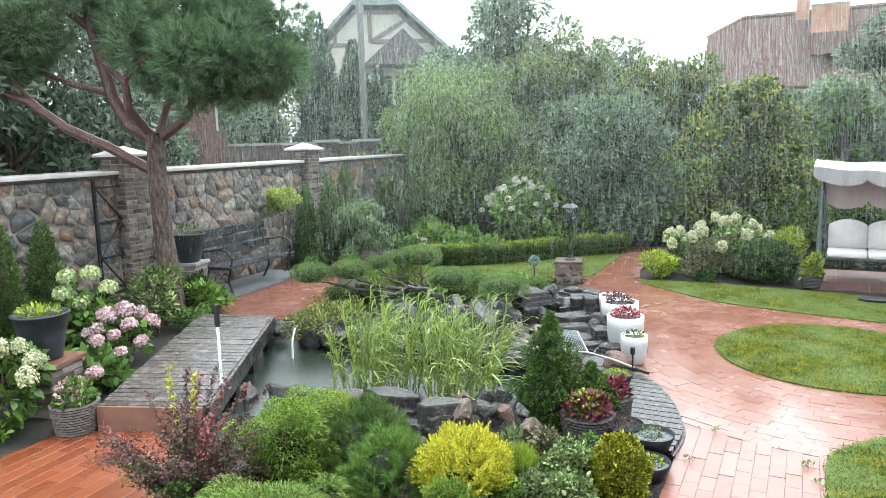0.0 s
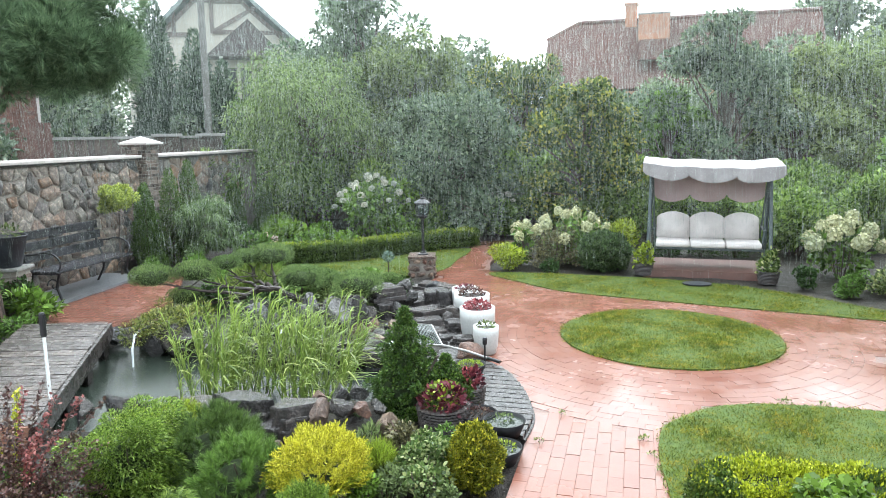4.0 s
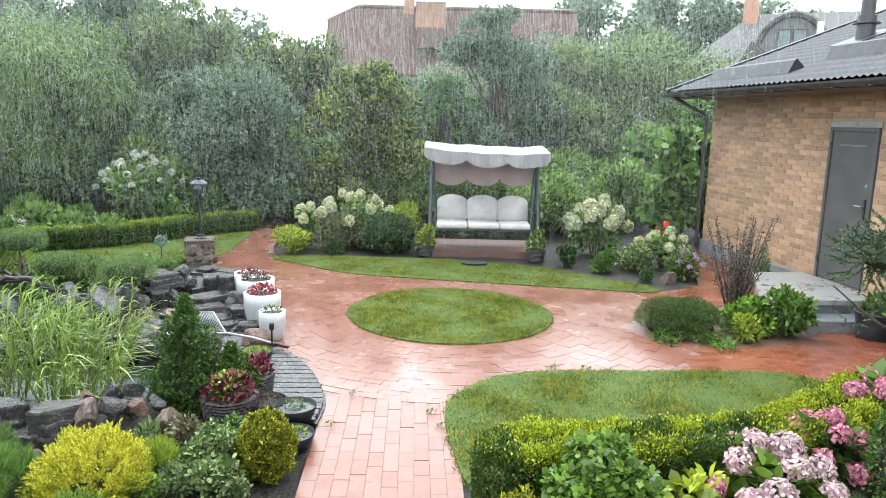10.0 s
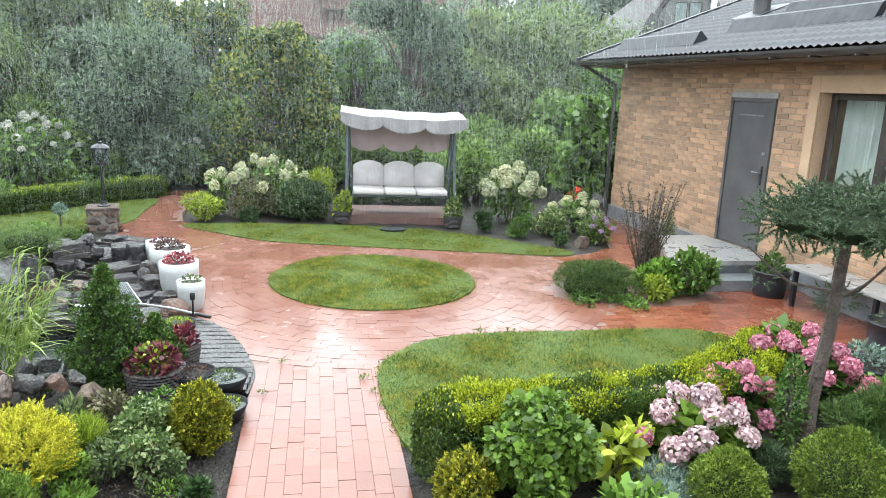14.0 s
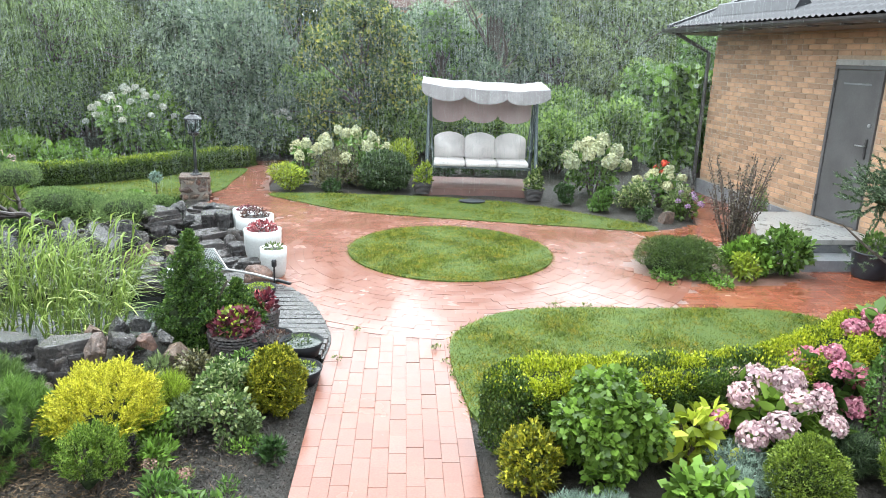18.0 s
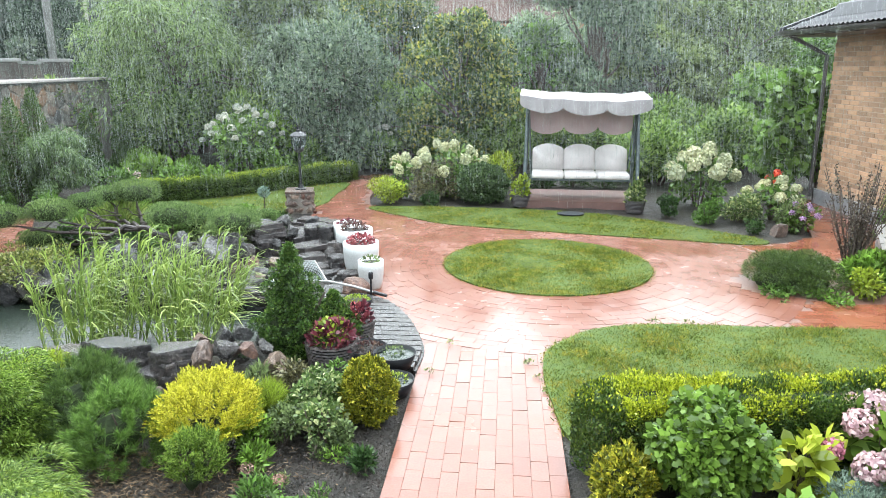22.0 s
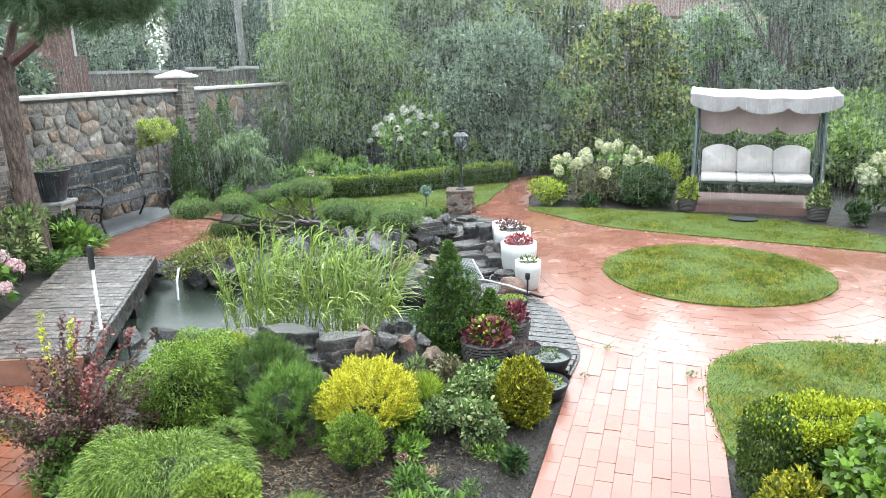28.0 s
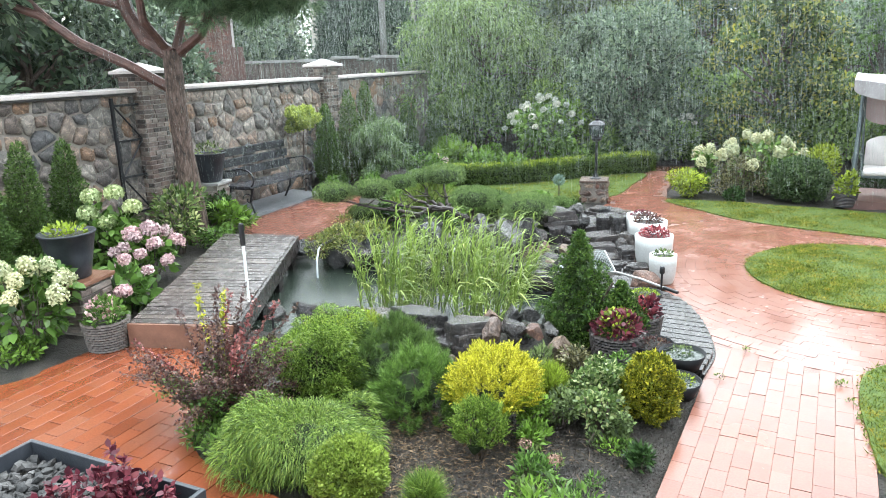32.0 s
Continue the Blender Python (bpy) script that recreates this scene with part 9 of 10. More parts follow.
for a, b_, zz in (((-5.2, 5.0), (-1.75, 8.5), 0), ((0.35, 8.5), (4.2, 5.0), 0), ((-1.75, 8.5), (0.35, 8.5), 0)):
    v0, v1 = Vector((a[0], -0.5, a[1])), Vector((b_[0], -0.5, b_[1]))
    w = Vector((0, 8.0, 0))
    up = Vector((0, 0, 0.22))
    part("roof", mesh_of([v0, v1, v1 + w, v0 + w, v0 + up, v1 + up, v1 + w + up, v0 + w + up], [(3, 2, 1, 0), (4, 5, 6, 7), (0, 1, 5, 4), (1, 2, 6, 5), (2, 3, 7, 6), (3, 0, 4, 7)]), M["slate"], th)
for p0, p1 in (((-1.0, 6.9), (-1.0, 8.2)), ((-0.95, 6.95), (0.9, 8.05)), ((-1.0, 6.95), (2.2, 6.95)), ((-1.75, 8.25), (0.35, 8.25)), ((0.35, 8.2), (3.8, 5.1)), ((-1.75, 8.2), (-4.8, 5.1)), ((-3.4, 6.8), (-1.9, 6.8)), ((-2.6, 6.8), (-2.6, 8.0))):
    d_ = Vector((p1[0] - p0[0], 0, p1[1] - p0[1]))
    part("timber_beam", box(-d_.length / 2, d_.length / 2, -0.06, 0.0, -0.09, 0.09), M["timber"], th).matrix_basis = Matrix.Translation(((p0[0] + p1[0]) / 2, -0.002, (p0[1] + p1[1]) / 2)) @ Matrix.Rotation(-math.atan2(d_.z, d_.x), 4, "Y")
pg = bmesh.new()
f = pg.faces.new([pg.verts.new(c) for c in ((-1.3, -1.6, 5.75), (2.0, -1.6, 5.75), (0.5, -1.6, 7.3))])
e = bmesh.ops.extrude_face_region(pg, geom=[f])
for v in e["geom"]:
    if isinstance(v, bmesh.types.BMVert):
        v.co.y += 1.58
bmesh.ops.recalc_face_normals(pg, faces=pg.faces)
part("porch_gable", pg, M["slate_dark"], th, "grey shingled porch gable")
for x in (-0.55, 0.1, 0.75):
    wn_ = part("window", box(x, x + 0.5, -0.05, -0.002, 4.0, 5.4, 0.01), M["frame_brown"], th)
    part("pane", box(x + 0.06, x + 0.44, -0.06, -0.052, 4.06, 5.34), M["pot_dark"], wn_)
part("porch_post", box(-0.75, -0.6, -1.5, -1.35, 0, 5.75), M["curtain"], th)
part("porch_post", box(1.3, 1.45, -1.5, -1.35, 0, 5.75), M["curtain"], th)

rh = thing("red_roofed_house", "house with a red tile roof and brick dormer", "house", facing(6.3, 38))
RL, RR, RB, RT = -5.4, 7.2, 4.2, 7.75
nxr, nyr = 190, 17
vs, fs = [], []
for j in range(2 * nyr + 1):
    t = j / (2 * nyr)
    for i in range(nxr + 1):
        u = i / nxr
        z = RB + (RT - RB) * t
        left = RL + max(0, (z - 6.9)) * 1.75
        right = RR + 0.0
        x = left + (right - left) * u
        vs.append((x, -3.2 + 3.2 * t + 0.0, z + 0.1 * (1 - (j % 2)) + 0.008 * math.sin(u * nxr * math.pi / 2)))
for j in range(2 * nyr):
    for i in range(nxr):
        a = j * (nxr + 1) + i
        fs.append((a, a + 1, a + nxr + 2, a + nxr + 1))
part("roof", mesh_of(vs, fs), M["red_tile"], rh, "red pantile roof")
part("roof", mesh_of([(RL, -3.2, RB), (RR, -3.2, RB), (RR, 3.2, RB), (RL, 3.2, RB), (RL, -0.8, 6.9), (RL + 1.5, 0.02, RT), (RR, 0.02, RT), (RL, 0.8, 6.9)], [(3, 2, 6, 5, 7), (0, 3, 7, 4), (4, 7, 5), (1, 6, 2)]), M["red_tile"], rh)
part("ridge", tubes([([(RL + 1.45, 0, RT + 0.05), (RR, 0, RT + 0.05)], [0.12, 0.12]), ([(RL - 0.05, -0.7, 6.95), (RL + 1.45, 0, RT + 0.05)], [0.1, 0.1])], 8), M["red_tile"], rh)
part("wall", box(RL + 0.5, RR - 0.4, -2.7, 2.7, -0.5, RB), M["chimney_brick"], rh)
part("chimney", box(-1.65, -1.1, -0.3, 0.3, 7.2, 8.5, 0.02), M["chimney_brick"], rh)
part("chimney_cap", box(-1.72, -1.03, -0.37, 0.37, 8.5, 8.6, 0.02), M["chimney_brick"], rh)
dm = part("dormer", box(-0.95, 0.45, -2.2, 0.2, 6.55, 7.72, 0.02), M["chimney_brick"], rh, "orange brick dormer")
part("dormer_cap", box(-1.0, 0.5, -2.25, 0.25, 7.722, 7.8, 0.02), M["slab_grey"], dm)
for i in range(13):
    part("brick_course", box(-0.962, 0.462, -2.212, -2.2, 6.58 + i * 0.088, 6.64 + i * 0.088, 0.004), M["chimney_brick"], dm)
part("dormer_front", box(-0.9, 0.4, -2.9, -2.15, 5.6, 6.5), M["fence_red"], rh)

gh = thing("shingled_house", "grey house with an arched dormer window", "house", facing(32.2, 38))
part("wall", box(-4.6, 6.0, 0, 8, -0.5, 5.0), M["house_cream"], gh)
part("roof", mesh_of([(-5.0, -0.6, 4.9), (6.5, -0.6, 4.9), (6.5, 8.6, 4.9), (-5.0, 8.6, 4.9), (-2.0, 4, 8.0), (3.5, 4, 8.0)], [(0, 1, 5, 4), (1, 2, 5), (2, 3, 4, 5), (3, 0, 4), (3, 2, 1, 0)]), M["slate_dark"], gh)
arc = [(1.45 * math.cos(a), 5.55 + 1.75 * math.sin(a)) for a in np.linspace(0, math.pi, 15)]
ad = bmesh.new()
f = ad.faces.new([ad.verts.new((x, -0.4, z)) for x, z in arc])
e = bmesh.ops.extrude_face_region(ad, geom=[f])
for v in e["geom"]:
    if isinstance(v, bmesh.types.BMVert):
        v.co.y += 4
bmesh.ops.recalc_face_normals(ad, faces=ad.faces)
part("arched_dormer", ad, M["pole"], gh, "pale arched dormer")
part("dormer_trim", tubes([([(x * 1.04, -0.42, 5.55 + (z - 5.55) * 1.04) for x, z in arc], [0.16] * 15)], 6), M["slate_dark"], gh)
for x in (-0.62, 0.02):
    w_ = part("window", box(x, x + 0.6, -0.46, -0.402, 5.6, 6.7, 0.01), M["frame_brown"], gh)
    part("pane", box(x + 0.06, x + 0.54, -0.468, -0.462, 5.66, 6.64), M["slate"], w_)
part("flue", tubes([([(1.1, -1.2, 5.0), (1.1, -1.2, 6.9)], [0.15, 0.15])], 12), M["steel"], gh)
part("chimney", box(-2.4, -1.7, 3.2, 4.0, 7.0, 8.9, 0.02), M["chimney_brick"], gh)
part("porch_roof", mesh_of([(-2.1, -2.5, 5.0), (-0.2, -2.5, 5.0), (-0.2, -0.5, 5.0), (-2.1, -0.5, 5.0), (-1.6, -2.5, 6.0), (-1.6, -0.5, 6.0)], [(0, 1, 4), (1, 2, 5, 4), (2, 3, 5), (3, 0, 4, 5), (3, 2, 1, 0)]), M["slate_dark"], gh)
part("porch_wall", box(-2.0, -0.3, -2.4, -0.5, 0, 5.0), M["timber"], gh)

# red-brown board fences and brick piers behind the stone wall
def board_fence(name, label, p0, p1, h, mat, board=0.12, posts=True, z=0.0):
    p0, p1 = Vector((*p0, 0)), Vector((*p1, 0))
    d_ = p1 - p0
    n = int(d_.length / (board + 0.012))
    fn = thing(name, label, "fence", Matrix.Translation(p0) @ Matrix.Rotation(math.atan2(d_.y, d_.x), 4, "Z"), kind="structure")
    bm_ = bpy.data.meshes.new("board")
    tmp = box(0, board, -0.012, 0.012, z - 0.05, h, 0.003)
    tmp.to_mesh(bm_)
    tmp.free()
    bm_.materials.append(M[mat])
    for i in range(n):
        o = part("board", bm_, None, fn)
        o.matrix_basis = Matrix.Translation((i * (board + 0.012), rng.uniform(-0.004, 0.004), rng.uniform(-0.01, 0.01)))
    for zz in (0.5, h - 0.3):
        part("rail", box(0, d_.length, 0.015, 0.05, zz, zz + 0.07), M[mat], fn)
    return fn


board_fence("fence_west", "red-brown board fence behind the stone wall", (-13.0, 9.2), (-9.3, 12.6), 2.65, "fence_red")
fb = board_fence("fence_west", "dark brown sheet fence with a pale rail", (-11.6, 13.2), (-8.2, 16.6), 2.3, "fence_dark")
part("pale_rail", box(0, 4.8, -0.06, 0.06, 2.31, 2.37), M["slab_grey"], fb)
for x, y in ((-8.9, 16.0), (-8.2, 16.8)):
    q = thing("fence_pier", "brick fence pier with a flat pale cap", "pillar", pose(x, y, 0, 0, 0, 30), "fence piers", "structure")
    part("shaft", box(-0.28, 0.28, -0.28, 0.28, -0.1, 2.35, 0.01), M["pillar_brick"], q)
    part("cap", box(-0.35, 0.35, -0.35, 0.35, 2.35, 2.42, 0.015), M["slab_grey"], q)
board_fence("fence_north", "dark brown horizontal board fence at the back", (-8.0, 19.6), (14.0, 18.6), 1.85, "fence_dark", 0.14)
ob_ = thing("brick_outbuilding", "red brick outbuilding behind the pine", "building", facing(-40.9, 17), kind="")
part("wall", box(-0.9, 0.45, 0, 3, -0.2, 3.5), M["fence_red"], ob_)
part("roof", box(-1.1, 0.6, -0.2, 3.2, 3.5, 3.62, 0.02), M["slate_dark"], ob_)
row_ = joined(brick_mesh(0.25, 0.07, 0.02, 0.003), [Matrix.Translation((-0.78 + 0.262 * i - (0.13 if k_ % 2 else 0), -0.008, 1.6 + 0.084 * k_)) @ Matrix.Rotation(math.pi / 2, 4, "X") for k_ in range(22) for i in range(5)])
part("bricks", row_, M["pillar_red"], ob_)["kind"] = "stuff"
part("corner_trim", box(0.451, 0.5, -0.02, 0.1, -0.2, 3.48), M["coping"], ob_)
pl = thing("utility_pole", "grey concrete utility pole with wires", "utility pole", pose(-8.65, 17.6, 0))
part("pole", tubes([([(0, 0, -0.3), (0, 0, 9.5)], [0.1, 0.085])], 10), M["pole"], pl)
part("bracket", tubes([([(0.12, -0.1, 7.2), (0.5, -0.3, 7.3), (0.5, -0.3, 6.9)], [0.04, 0.04, 0.08])], 6), M["gutter"], pl)
for zz in (8.2, 7.9):
    w_ = tubes([(bend((-40, 12, zz + 1), (0.0, 0, zz), (0, 0, -0.5), 12), [0.012] * 12), (bend((0, 0, zz), (40, 14, zz + 1), (0, 0, -0.5), 12), [0.012] * 12)], 4)
    part("wire", w_, M["gutter"], pl)

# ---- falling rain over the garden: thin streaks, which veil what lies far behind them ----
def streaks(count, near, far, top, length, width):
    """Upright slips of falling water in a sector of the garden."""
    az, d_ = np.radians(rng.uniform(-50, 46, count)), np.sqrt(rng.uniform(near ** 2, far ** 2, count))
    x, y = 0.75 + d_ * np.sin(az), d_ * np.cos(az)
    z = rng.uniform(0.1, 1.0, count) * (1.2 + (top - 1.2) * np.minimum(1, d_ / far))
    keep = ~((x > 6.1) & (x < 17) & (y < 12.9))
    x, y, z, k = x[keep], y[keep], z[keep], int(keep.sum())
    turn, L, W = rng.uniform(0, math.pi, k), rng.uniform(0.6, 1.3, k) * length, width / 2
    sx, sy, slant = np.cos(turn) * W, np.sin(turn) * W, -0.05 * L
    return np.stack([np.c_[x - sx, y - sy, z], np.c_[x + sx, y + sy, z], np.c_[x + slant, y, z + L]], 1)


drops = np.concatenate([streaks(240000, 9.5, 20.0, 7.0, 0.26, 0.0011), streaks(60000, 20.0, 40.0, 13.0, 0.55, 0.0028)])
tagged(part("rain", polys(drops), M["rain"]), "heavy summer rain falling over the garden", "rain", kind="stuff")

# ---- pieces: field stones of the west wall ----
def voronoi(w, h, nx_, ny_, seed):
    """Irregular cells that fill a rectangle."""
    r = random.Random(seed)
    pts = [((i + 0.5 + r.uniform(-0.42, 0.42) + 0.5 * (j % 2)) * w / nx_, (j + 0.5 + r.uniform(-0.36, 0.36)) * h / ny_) for j in range(ny_) for i in range(-1, nx_ + 1) if r.random() > 0.3]
    cells = []
    for a in pts:
        poly = [(0, 0), (w, 0), (w, h), (0, h)]
        for b_ in pts:
            if b_ is a or math.hypot(a[0] - b_[0], a[1] - b_[1]) > 3.2 * max(w / nx_, h / ny_):
                continue
            mx, my, dx, dy = (a[0] + b_[0]) / 2, (a[1] + b_[1]) / 2, b_[0] - a[0], b_[1] - a[1]
            out = []
            for k in range(len(poly)):
                p, q = poly[k - 1], poly[k]
                sp_, sq = (p[0] - mx) * dx + (p[1] - my) * dy, (q[0] - mx) * dx + (q[1] - my) * dy
                if (sp_ < 0) != (sq < 0):
                    t = sp_ / (sp_ - sq)
                    out.append((p[0] + (q[0] - p[0]) * t, p[1] + (q[1] - p[1]) * t))
                if sq < 0:
                    out.append(q)
            poly = out
            if len(poly) < 3:
                break
        if len(poly) >= 3:
            cells.append(poly)
    return cells


def cobble(poly, gap, proud, seed):
    """A stone with rounded edges out of a flat cell; the face looks along +x."""
    r = random.Random(seed)
    cx, cy = sum(p[0] for p in poly) / len(poly), sum(p[1] for p in poly) / len(poly)
    size = max(math.hypot(p[0] - cx, p[1] - cy) for p in poly)
    rings = []
    jag = [r.uniform(-0.13, 0.01) for _ in poly]
    for s, z in ((1 - gap / size, -0.02), (1 - gap * 1.4 / size, proud * 0.6), (0.82, proud * 0.95)):
        ring = []
        for k in range(len(poly)):
            p, q = poly[k - 1], poly[k]
            for t in (0.1, 0.5, 0.9):
                x, y_ = p[0] + (q[0] - p[0]) * t, p[1] + (q[1] - p[1]) * t
                ring.append((z + r.uniform(-0.007, 0.007), (x - cx) * s * (1 + jag[k]), (y_ - cy) * s * (1 + jag[k])))
        rings.append(ring)
    n = len(rings[0])
    vs_ = [v for ring in rings for v in ring] + [(proud * r.uniform(0.9, 1.15), 0, 0)]
    fs_ = []
    for i in range(2):
        for k in range(n):
            fs_.append((i * n + k, i * n + (k + 1) % n, (i + 1) * n + (k + 1) % n, (i + 1) * n + k))
    fs_ += [(2 * n + k, 2 * n + (k + 1) % n, 3 * n) for k in range(n)]
    me = mesh_of(vs_, fs_)
    me.shade_smooth()
    return me, (cx, cy)


far_v, far_f = [], []
for y0, y1, nx_ in ((4.6, 7.38, 15), (7.8, 12.0, 23), (12.4, 16.0, 19), (2.0, 4.6, 12)):
    for i, cell in enumerate(voronoi(y1 - y0, 1.93, nx_, 10, int(y0 * 10))):
        me, (cx, cy) = cobble(cell, rng.uniform(0.008, 0.019), rng.uniform(0.012, 0.05), i)
        if 4.6 <= y0 < 12.1:
            me.materials.append(M["fieldstone"])
            o = part("stone", me, None, wall)
            o.matrix_basis = pose(WALL_X, y0 + cx, cy)
        else:
            k = len(far_v)
            far_v += [(WALL_X + v.co.x, y0 + cx + v.co.y, cy + v.co.z) for v in me.vertices]
            far_f += [tuple(j + k for j in p.vertices) for p in me.polygons]
far = part("stones", mesh_of(far_v, far_f), M["fieldstone"], wall)
far["kind"] = "stuff"

# ---- pieces: buff bricks of the house ----
bt2 = brick_mesh(0.245, 0.062, 0.03, 0.004)
bt2.materials.append(M["brick_wall"])
house_mats, near_mats = [], []
row = 0
z = 0.28
while z < 2.72:
    y = 3.6 - (0.128 if row % 2 else 0) - rng.uniform(0, 0.04)
    while y < HY - 0.02:
        a, b_ = max(y, 3.6), min(y + 0.245, HY + 0.012)
        for u0, u1, v0, v1 in ((DOOR[0] - 0.03, DOOR[1] + 0.03, DOOR[2] - 0.1, DOOR[3] + 0.075), (WIN[0], WIN[1] + 0.155, WIN[2] - 0.11, WIN[3] + 0.2)):
            if v0 < z < v1:
                if a < u0 < b_:
                    b_ = u0
                elif a < u1 < b_:
                    a = u1
                elif u0 <= a and b_ <= u1:
                    a = b_
        if b_ - a > 0.03:
            m = Matrix.Translation((HX - 0.007 + rng.uniform(-0.002, 0.002), (a + b_) / 2, z + 0.031)) @ Matrix.Rotation(-math.pi / 2, 4, "Z") @ Matrix.Rotation(math.pi / 2, 4, "X") @ Matrix.Diagonal(((b_ - a - 0.003) / 0.245, 1, 1, 1))
            (near_mats if 0.9 < z < 2.2 and 8.8 < y < 10.9 else house_mats).append(m)
        y += 0.257
    z += 0.0735
    row += 1
near_mats = near_mats[:300]
for m in near_mats:
    part("brick", bt2, None, house).matrix_basis = m
part("bricks", joined(bt2, house_mats), M["brick_wall"], house)["kind"] = "stuff"

# ---- pieces: paving ----
pave = part("paving", prism(PAVED, -0.09, -0.004), M["joint_path"])
tagged(pave, "garden path of wet red clinker pavers", "path", kind="structure")
pv = brick_mesh(0.1994, 0.1021, 0.04, 0.0011)
pv.materials.append(M["paver"])
LAWNS = [np.array(p) for p in (LAWN_RIGHT, LAWN_STRIP, LAWN_BACK, BED_RIGHT, BED_SWING)]
near, rest, east = [], [], []
A0 = Vector((0.395, 3.5))


def add(x, y, ang, sx=1.0, sy=1.0, first=False, brown=False):
    m = Matrix.Translation((x, y, rng.uniform(-0.002, 0.002))) @ Matrix.Rotation(ang, 4, "Z") @ Matrix.Rotation(rng.normal() * 0.004, 4, "X") @ Matrix.Diagonal((sx, sy, 1, 1))
    (near if first and len(near) < 300 else east if brown else rest).append(m)


def ring_dist(x, y):
    return math.hypot(x - RING[0], y - RING[1])


def path_frame(x, y):
    """Across and along the straight path."""
    d_ = Vector((x, y)) - A0
    return d_.dot(W_), d_.dot(U)


ang = math.atan2(U.y, U.x)
for c in range(10):
    s = -2.4 + (0.1 if c % 2 else 0.0) + rng.uniform(0, 0.06)
    while s < 3.1:
        p = A0 + W_ * (0.0515 + c * 0.103) + U * s
        if ring_dist(p.x, p.y) > R_RING + 0.05:
            add(p.x, p.y, ang, first=s > -0.4)
        s += 0.2005
rr = R_LAWN + 0.055
row = 0
while rr < R_RING:
    n = int(2 * math.pi * rr / 0.2005)
    for k in range(n):
        a = (k + 0.5 * (row % 2)) * 2 * math.pi / n
        q = np.array([(RING[0] + rr * math.cos(a), RING[1] + rr * math.sin(a))])
        if rr > 1.7 and (not within(q, np.array(PAVED))[0] or any(within(q, l_)[0] for l_ in LAWNS)):
            continue
        add(RING[0] + rr * math.cos(a), RING[1] + rr * math.sin(a), a + math.pi / 2, 2 * math.pi * rr / n / 0.2005)
    rr += 0.1025
    row += 1
cand = []
for j in range(130):
    y = 3.95 + j * 0.1025
    for i in range(60):
        x = -1.5 + i * 0.2005 + (0.1 if j % 2 else 0) + 0.06 * math.sin(j * 1.7)
        cand.append((x, y))
cand = np.array(cand)
ok = within(cand, np.array(PAVED))
for l_ in LAWNS:
    ok &= ~within(cand, l_)
for x, y in cand[ok]:
    ac, al = path_frame(x, y)
    if ring_dist(x, y) < R_RING + 0.03 or (-0.03 < ac < 1.06 and al < 2.9):
        continue
    # towards the house, pavers take the colour that stands for less glare
    add(x, y, 0.0, brown=x + 0.35 * math.sin(x * 9 + y * 13) > 3.6)
for m in near:
    part("paver", pv, None, pave).matrix_basis = m
part("pavers", joined(pv, rest), M["paver"], pave)["kind"] = "stuff"
part("pavers", joined(pv, east), M["paver_low_glare"], pave, "wet pavers by the house, coloured more orange for less sky glare")["kind"] = "stuff"

patio = part("patio", prism(PATIO, -0.09, -0.012), M["joint"])
tagged(patio, "patio of wet orange clinker pavers", "patio", kind="structure")
pv2 = brick_mesh(0.245, 0.115, 0.04, 0.0025)
pv2.materials.append(M["paver_orange"])


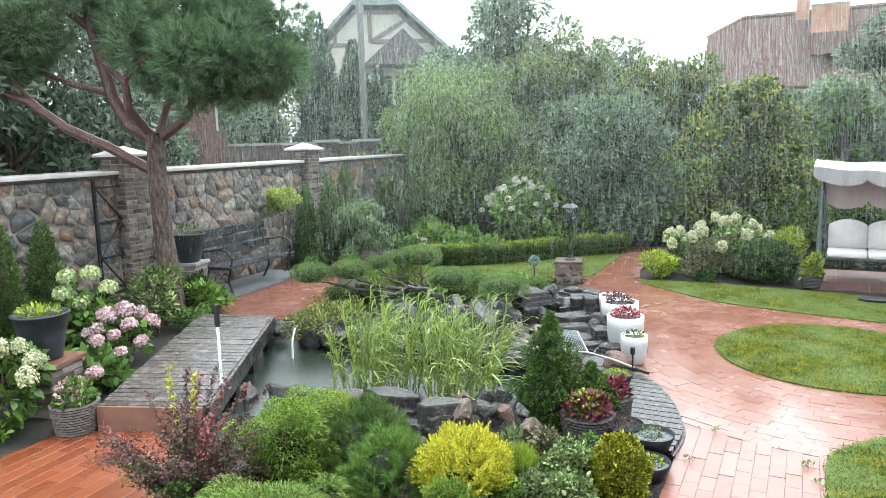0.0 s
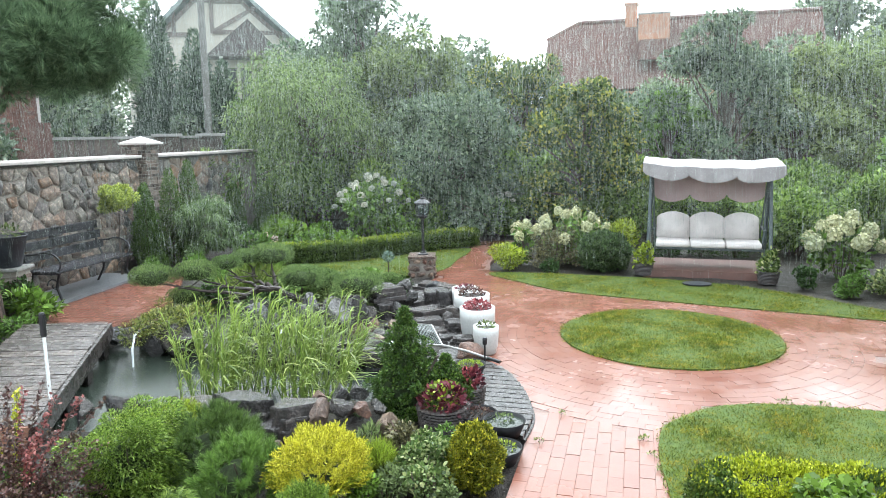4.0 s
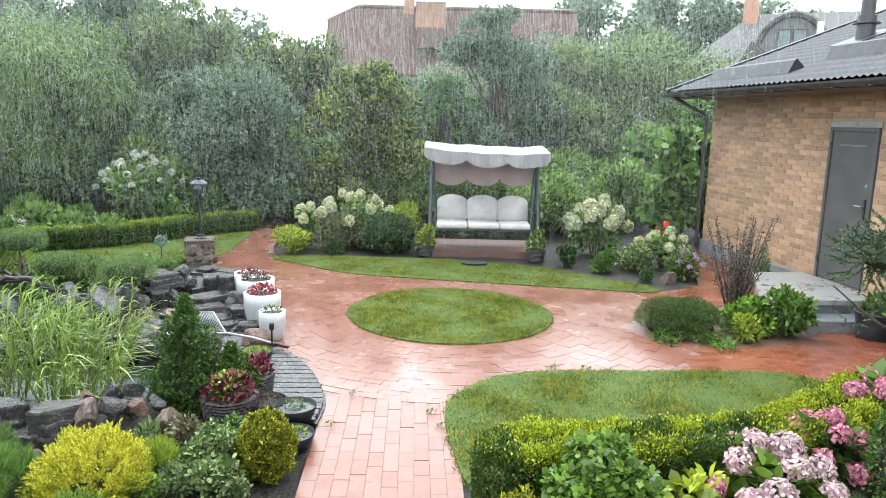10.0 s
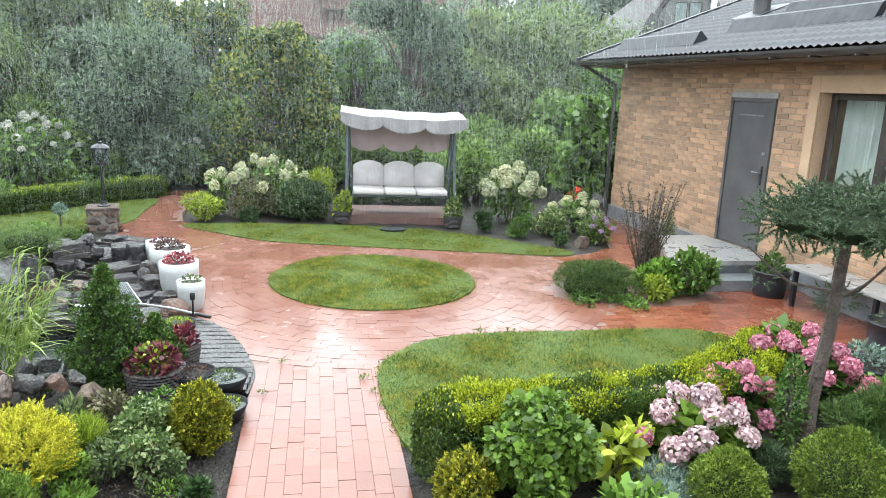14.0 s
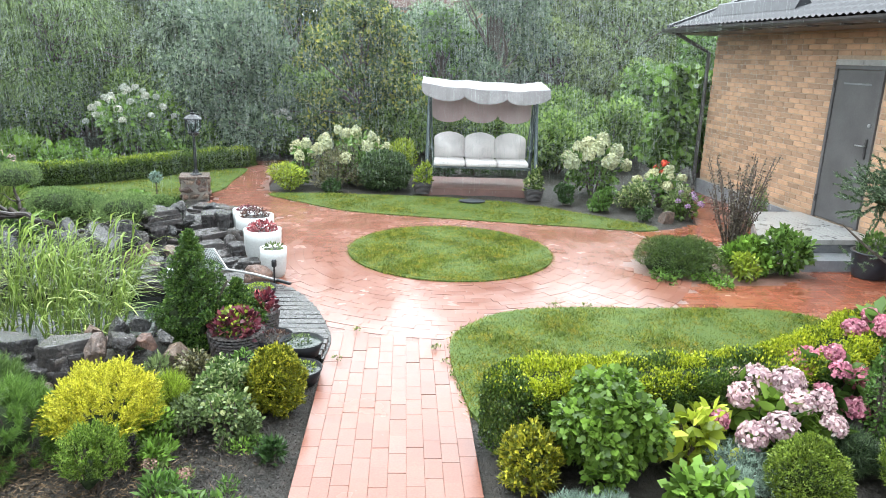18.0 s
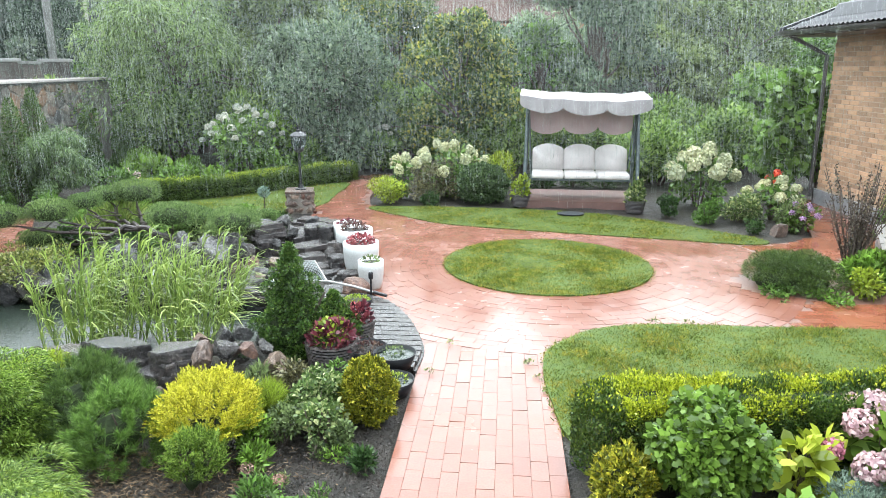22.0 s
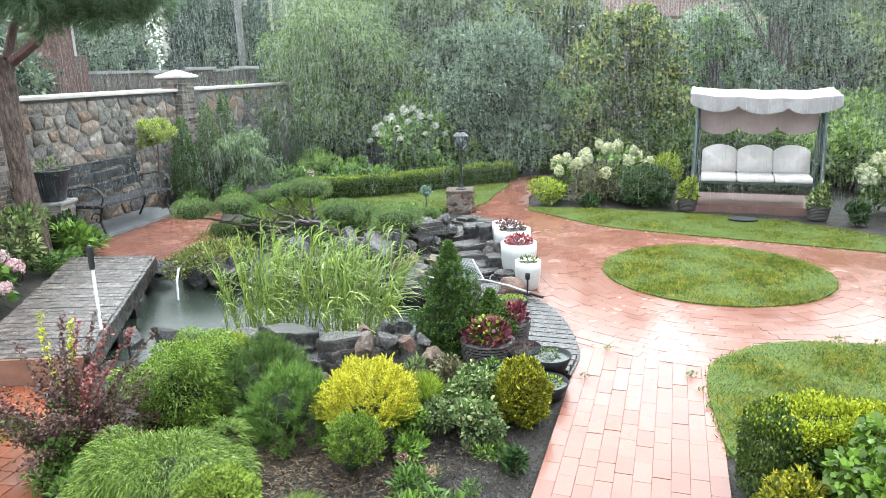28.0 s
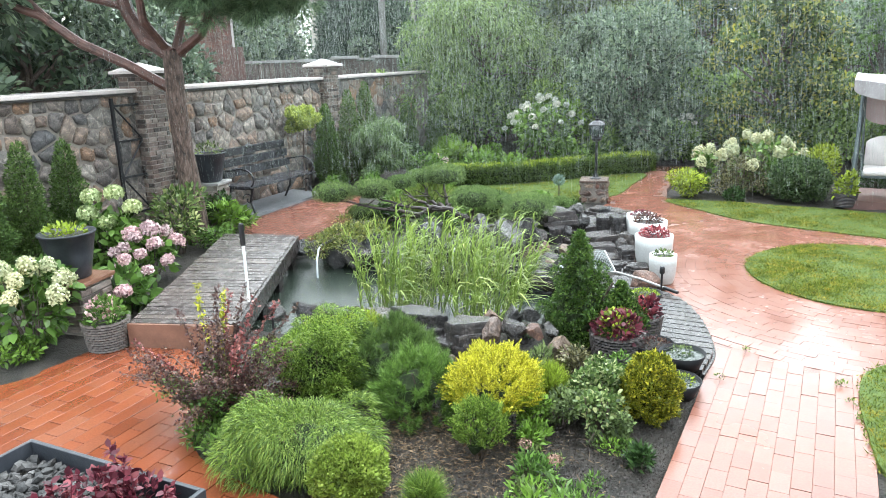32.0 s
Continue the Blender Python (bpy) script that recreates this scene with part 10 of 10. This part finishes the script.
def clip(poly, quad):
    """The part of an outline inside a brick."""
    for k in range(4):
        (x0, y0), (x1, y1) = quad[k - 1], quad[k]
        out = []
        for j in range(len(poly)):
            p, q = poly[j - 1], poly[j]
            sp_, sq = (x1 - x0) * (p[1] - y0) - (y1 - y0) * (p[0] - x0), (x1 - x0) * (q[1] - y0) - (y1 - y0) * (q[0] - x0)
            if (sp_ > 0) != (sq > 0):
                t = sp_ / (sp_ - sq)
                out.append((p[0] + (q[0] - p[0]) * t, p[1] + (q[1] - p[1]) * t))
            if sq > 0:
                out.append(q)
        poly = out
        if len(poly) < 3:
            return []
    return poly


def lay(outline, size, angle, origin, near_test, host, whole, mat):
    """Running bond over an outline, with the bricks at its edge cut to fit."""
    lx, ly = size
    cu, cv_ = Vector((math.cos(angle), math.sin(angle))), Vector((-math.sin(angle), math.cos(angle)))
    arr = np.array(outline)
    near_, rest_, cv, cf = [], [], [], []
    for j in range(-60, 60):
        for i in range(-40, 40):
            p = Vector(origin) + cu * (i * lx + (lx / 2 if j % 2 else 0)) + cv_ * (j * ly)
            quad = [tuple(p + cu * (sx * (lx - 0.004) / 2) + cv_ * (sy * (ly - 0.004) / 2)) for sx, sy in ((-1, -1), (1, -1), (1, 1), (-1, 1))]
            ins = within(np.array(quad + [tuple(p)]), arr)
            if ins.all():
                m = Matrix.Translation((p.x, p.y, rng.uniform(-0.002, 0.002))) @ Matrix.Rotation(angle, 4, "Z")
                (near_ if near_test(p.x, p.y) and len(near_) < 280 else rest_).append(m)
            elif ins.any():
                c = clip(list(outline), quad)
                if len(c) > 2:
                    k = len(cv)
                    cv += [(x, y, 0.0) for x, y in c] + [(x, y, -0.03) for x, y in c]
                    n = len(c)
                    cf += [tuple(range(k, k + n))] + [(k + a_, k + n + a_, k + n + (a_ + 1) % n, k + (a_ + 1) % n) for a_ in range(n)]
    for m in near_:
        part("paver", whole, None, host).matrix_basis = m
    part("pavers", joined(whole, rest_), mat, host)["kind"] = "stuff"
    if cv:
        part("cut_pavers", mesh_of(cv, cf), mat, host)["kind"] = "stuff"


lay(PATIO, (0.25, 0.12), radians(90), (-3.4, 3.0), lambda x, y: y > 2.4 and x < -2.0, patio, pv2, M["paver_orange"])
pb = part("patio", prism(PATIO_BENCH, -0.09, -0.012), M["joint"])
tagged(pb, "orange clinker paving before the bench", "patio", kind="structure")
pv3 = brick_mesh(0.196, 0.098, 0.04, 0.004)
pv3.materials.append(M["paver"])
lay(PATIO_BENCH, (0.2, 0.1025), 0.0, (-5.5, 9.0), lambda x, y: False, pb, pv3, M["paver"])
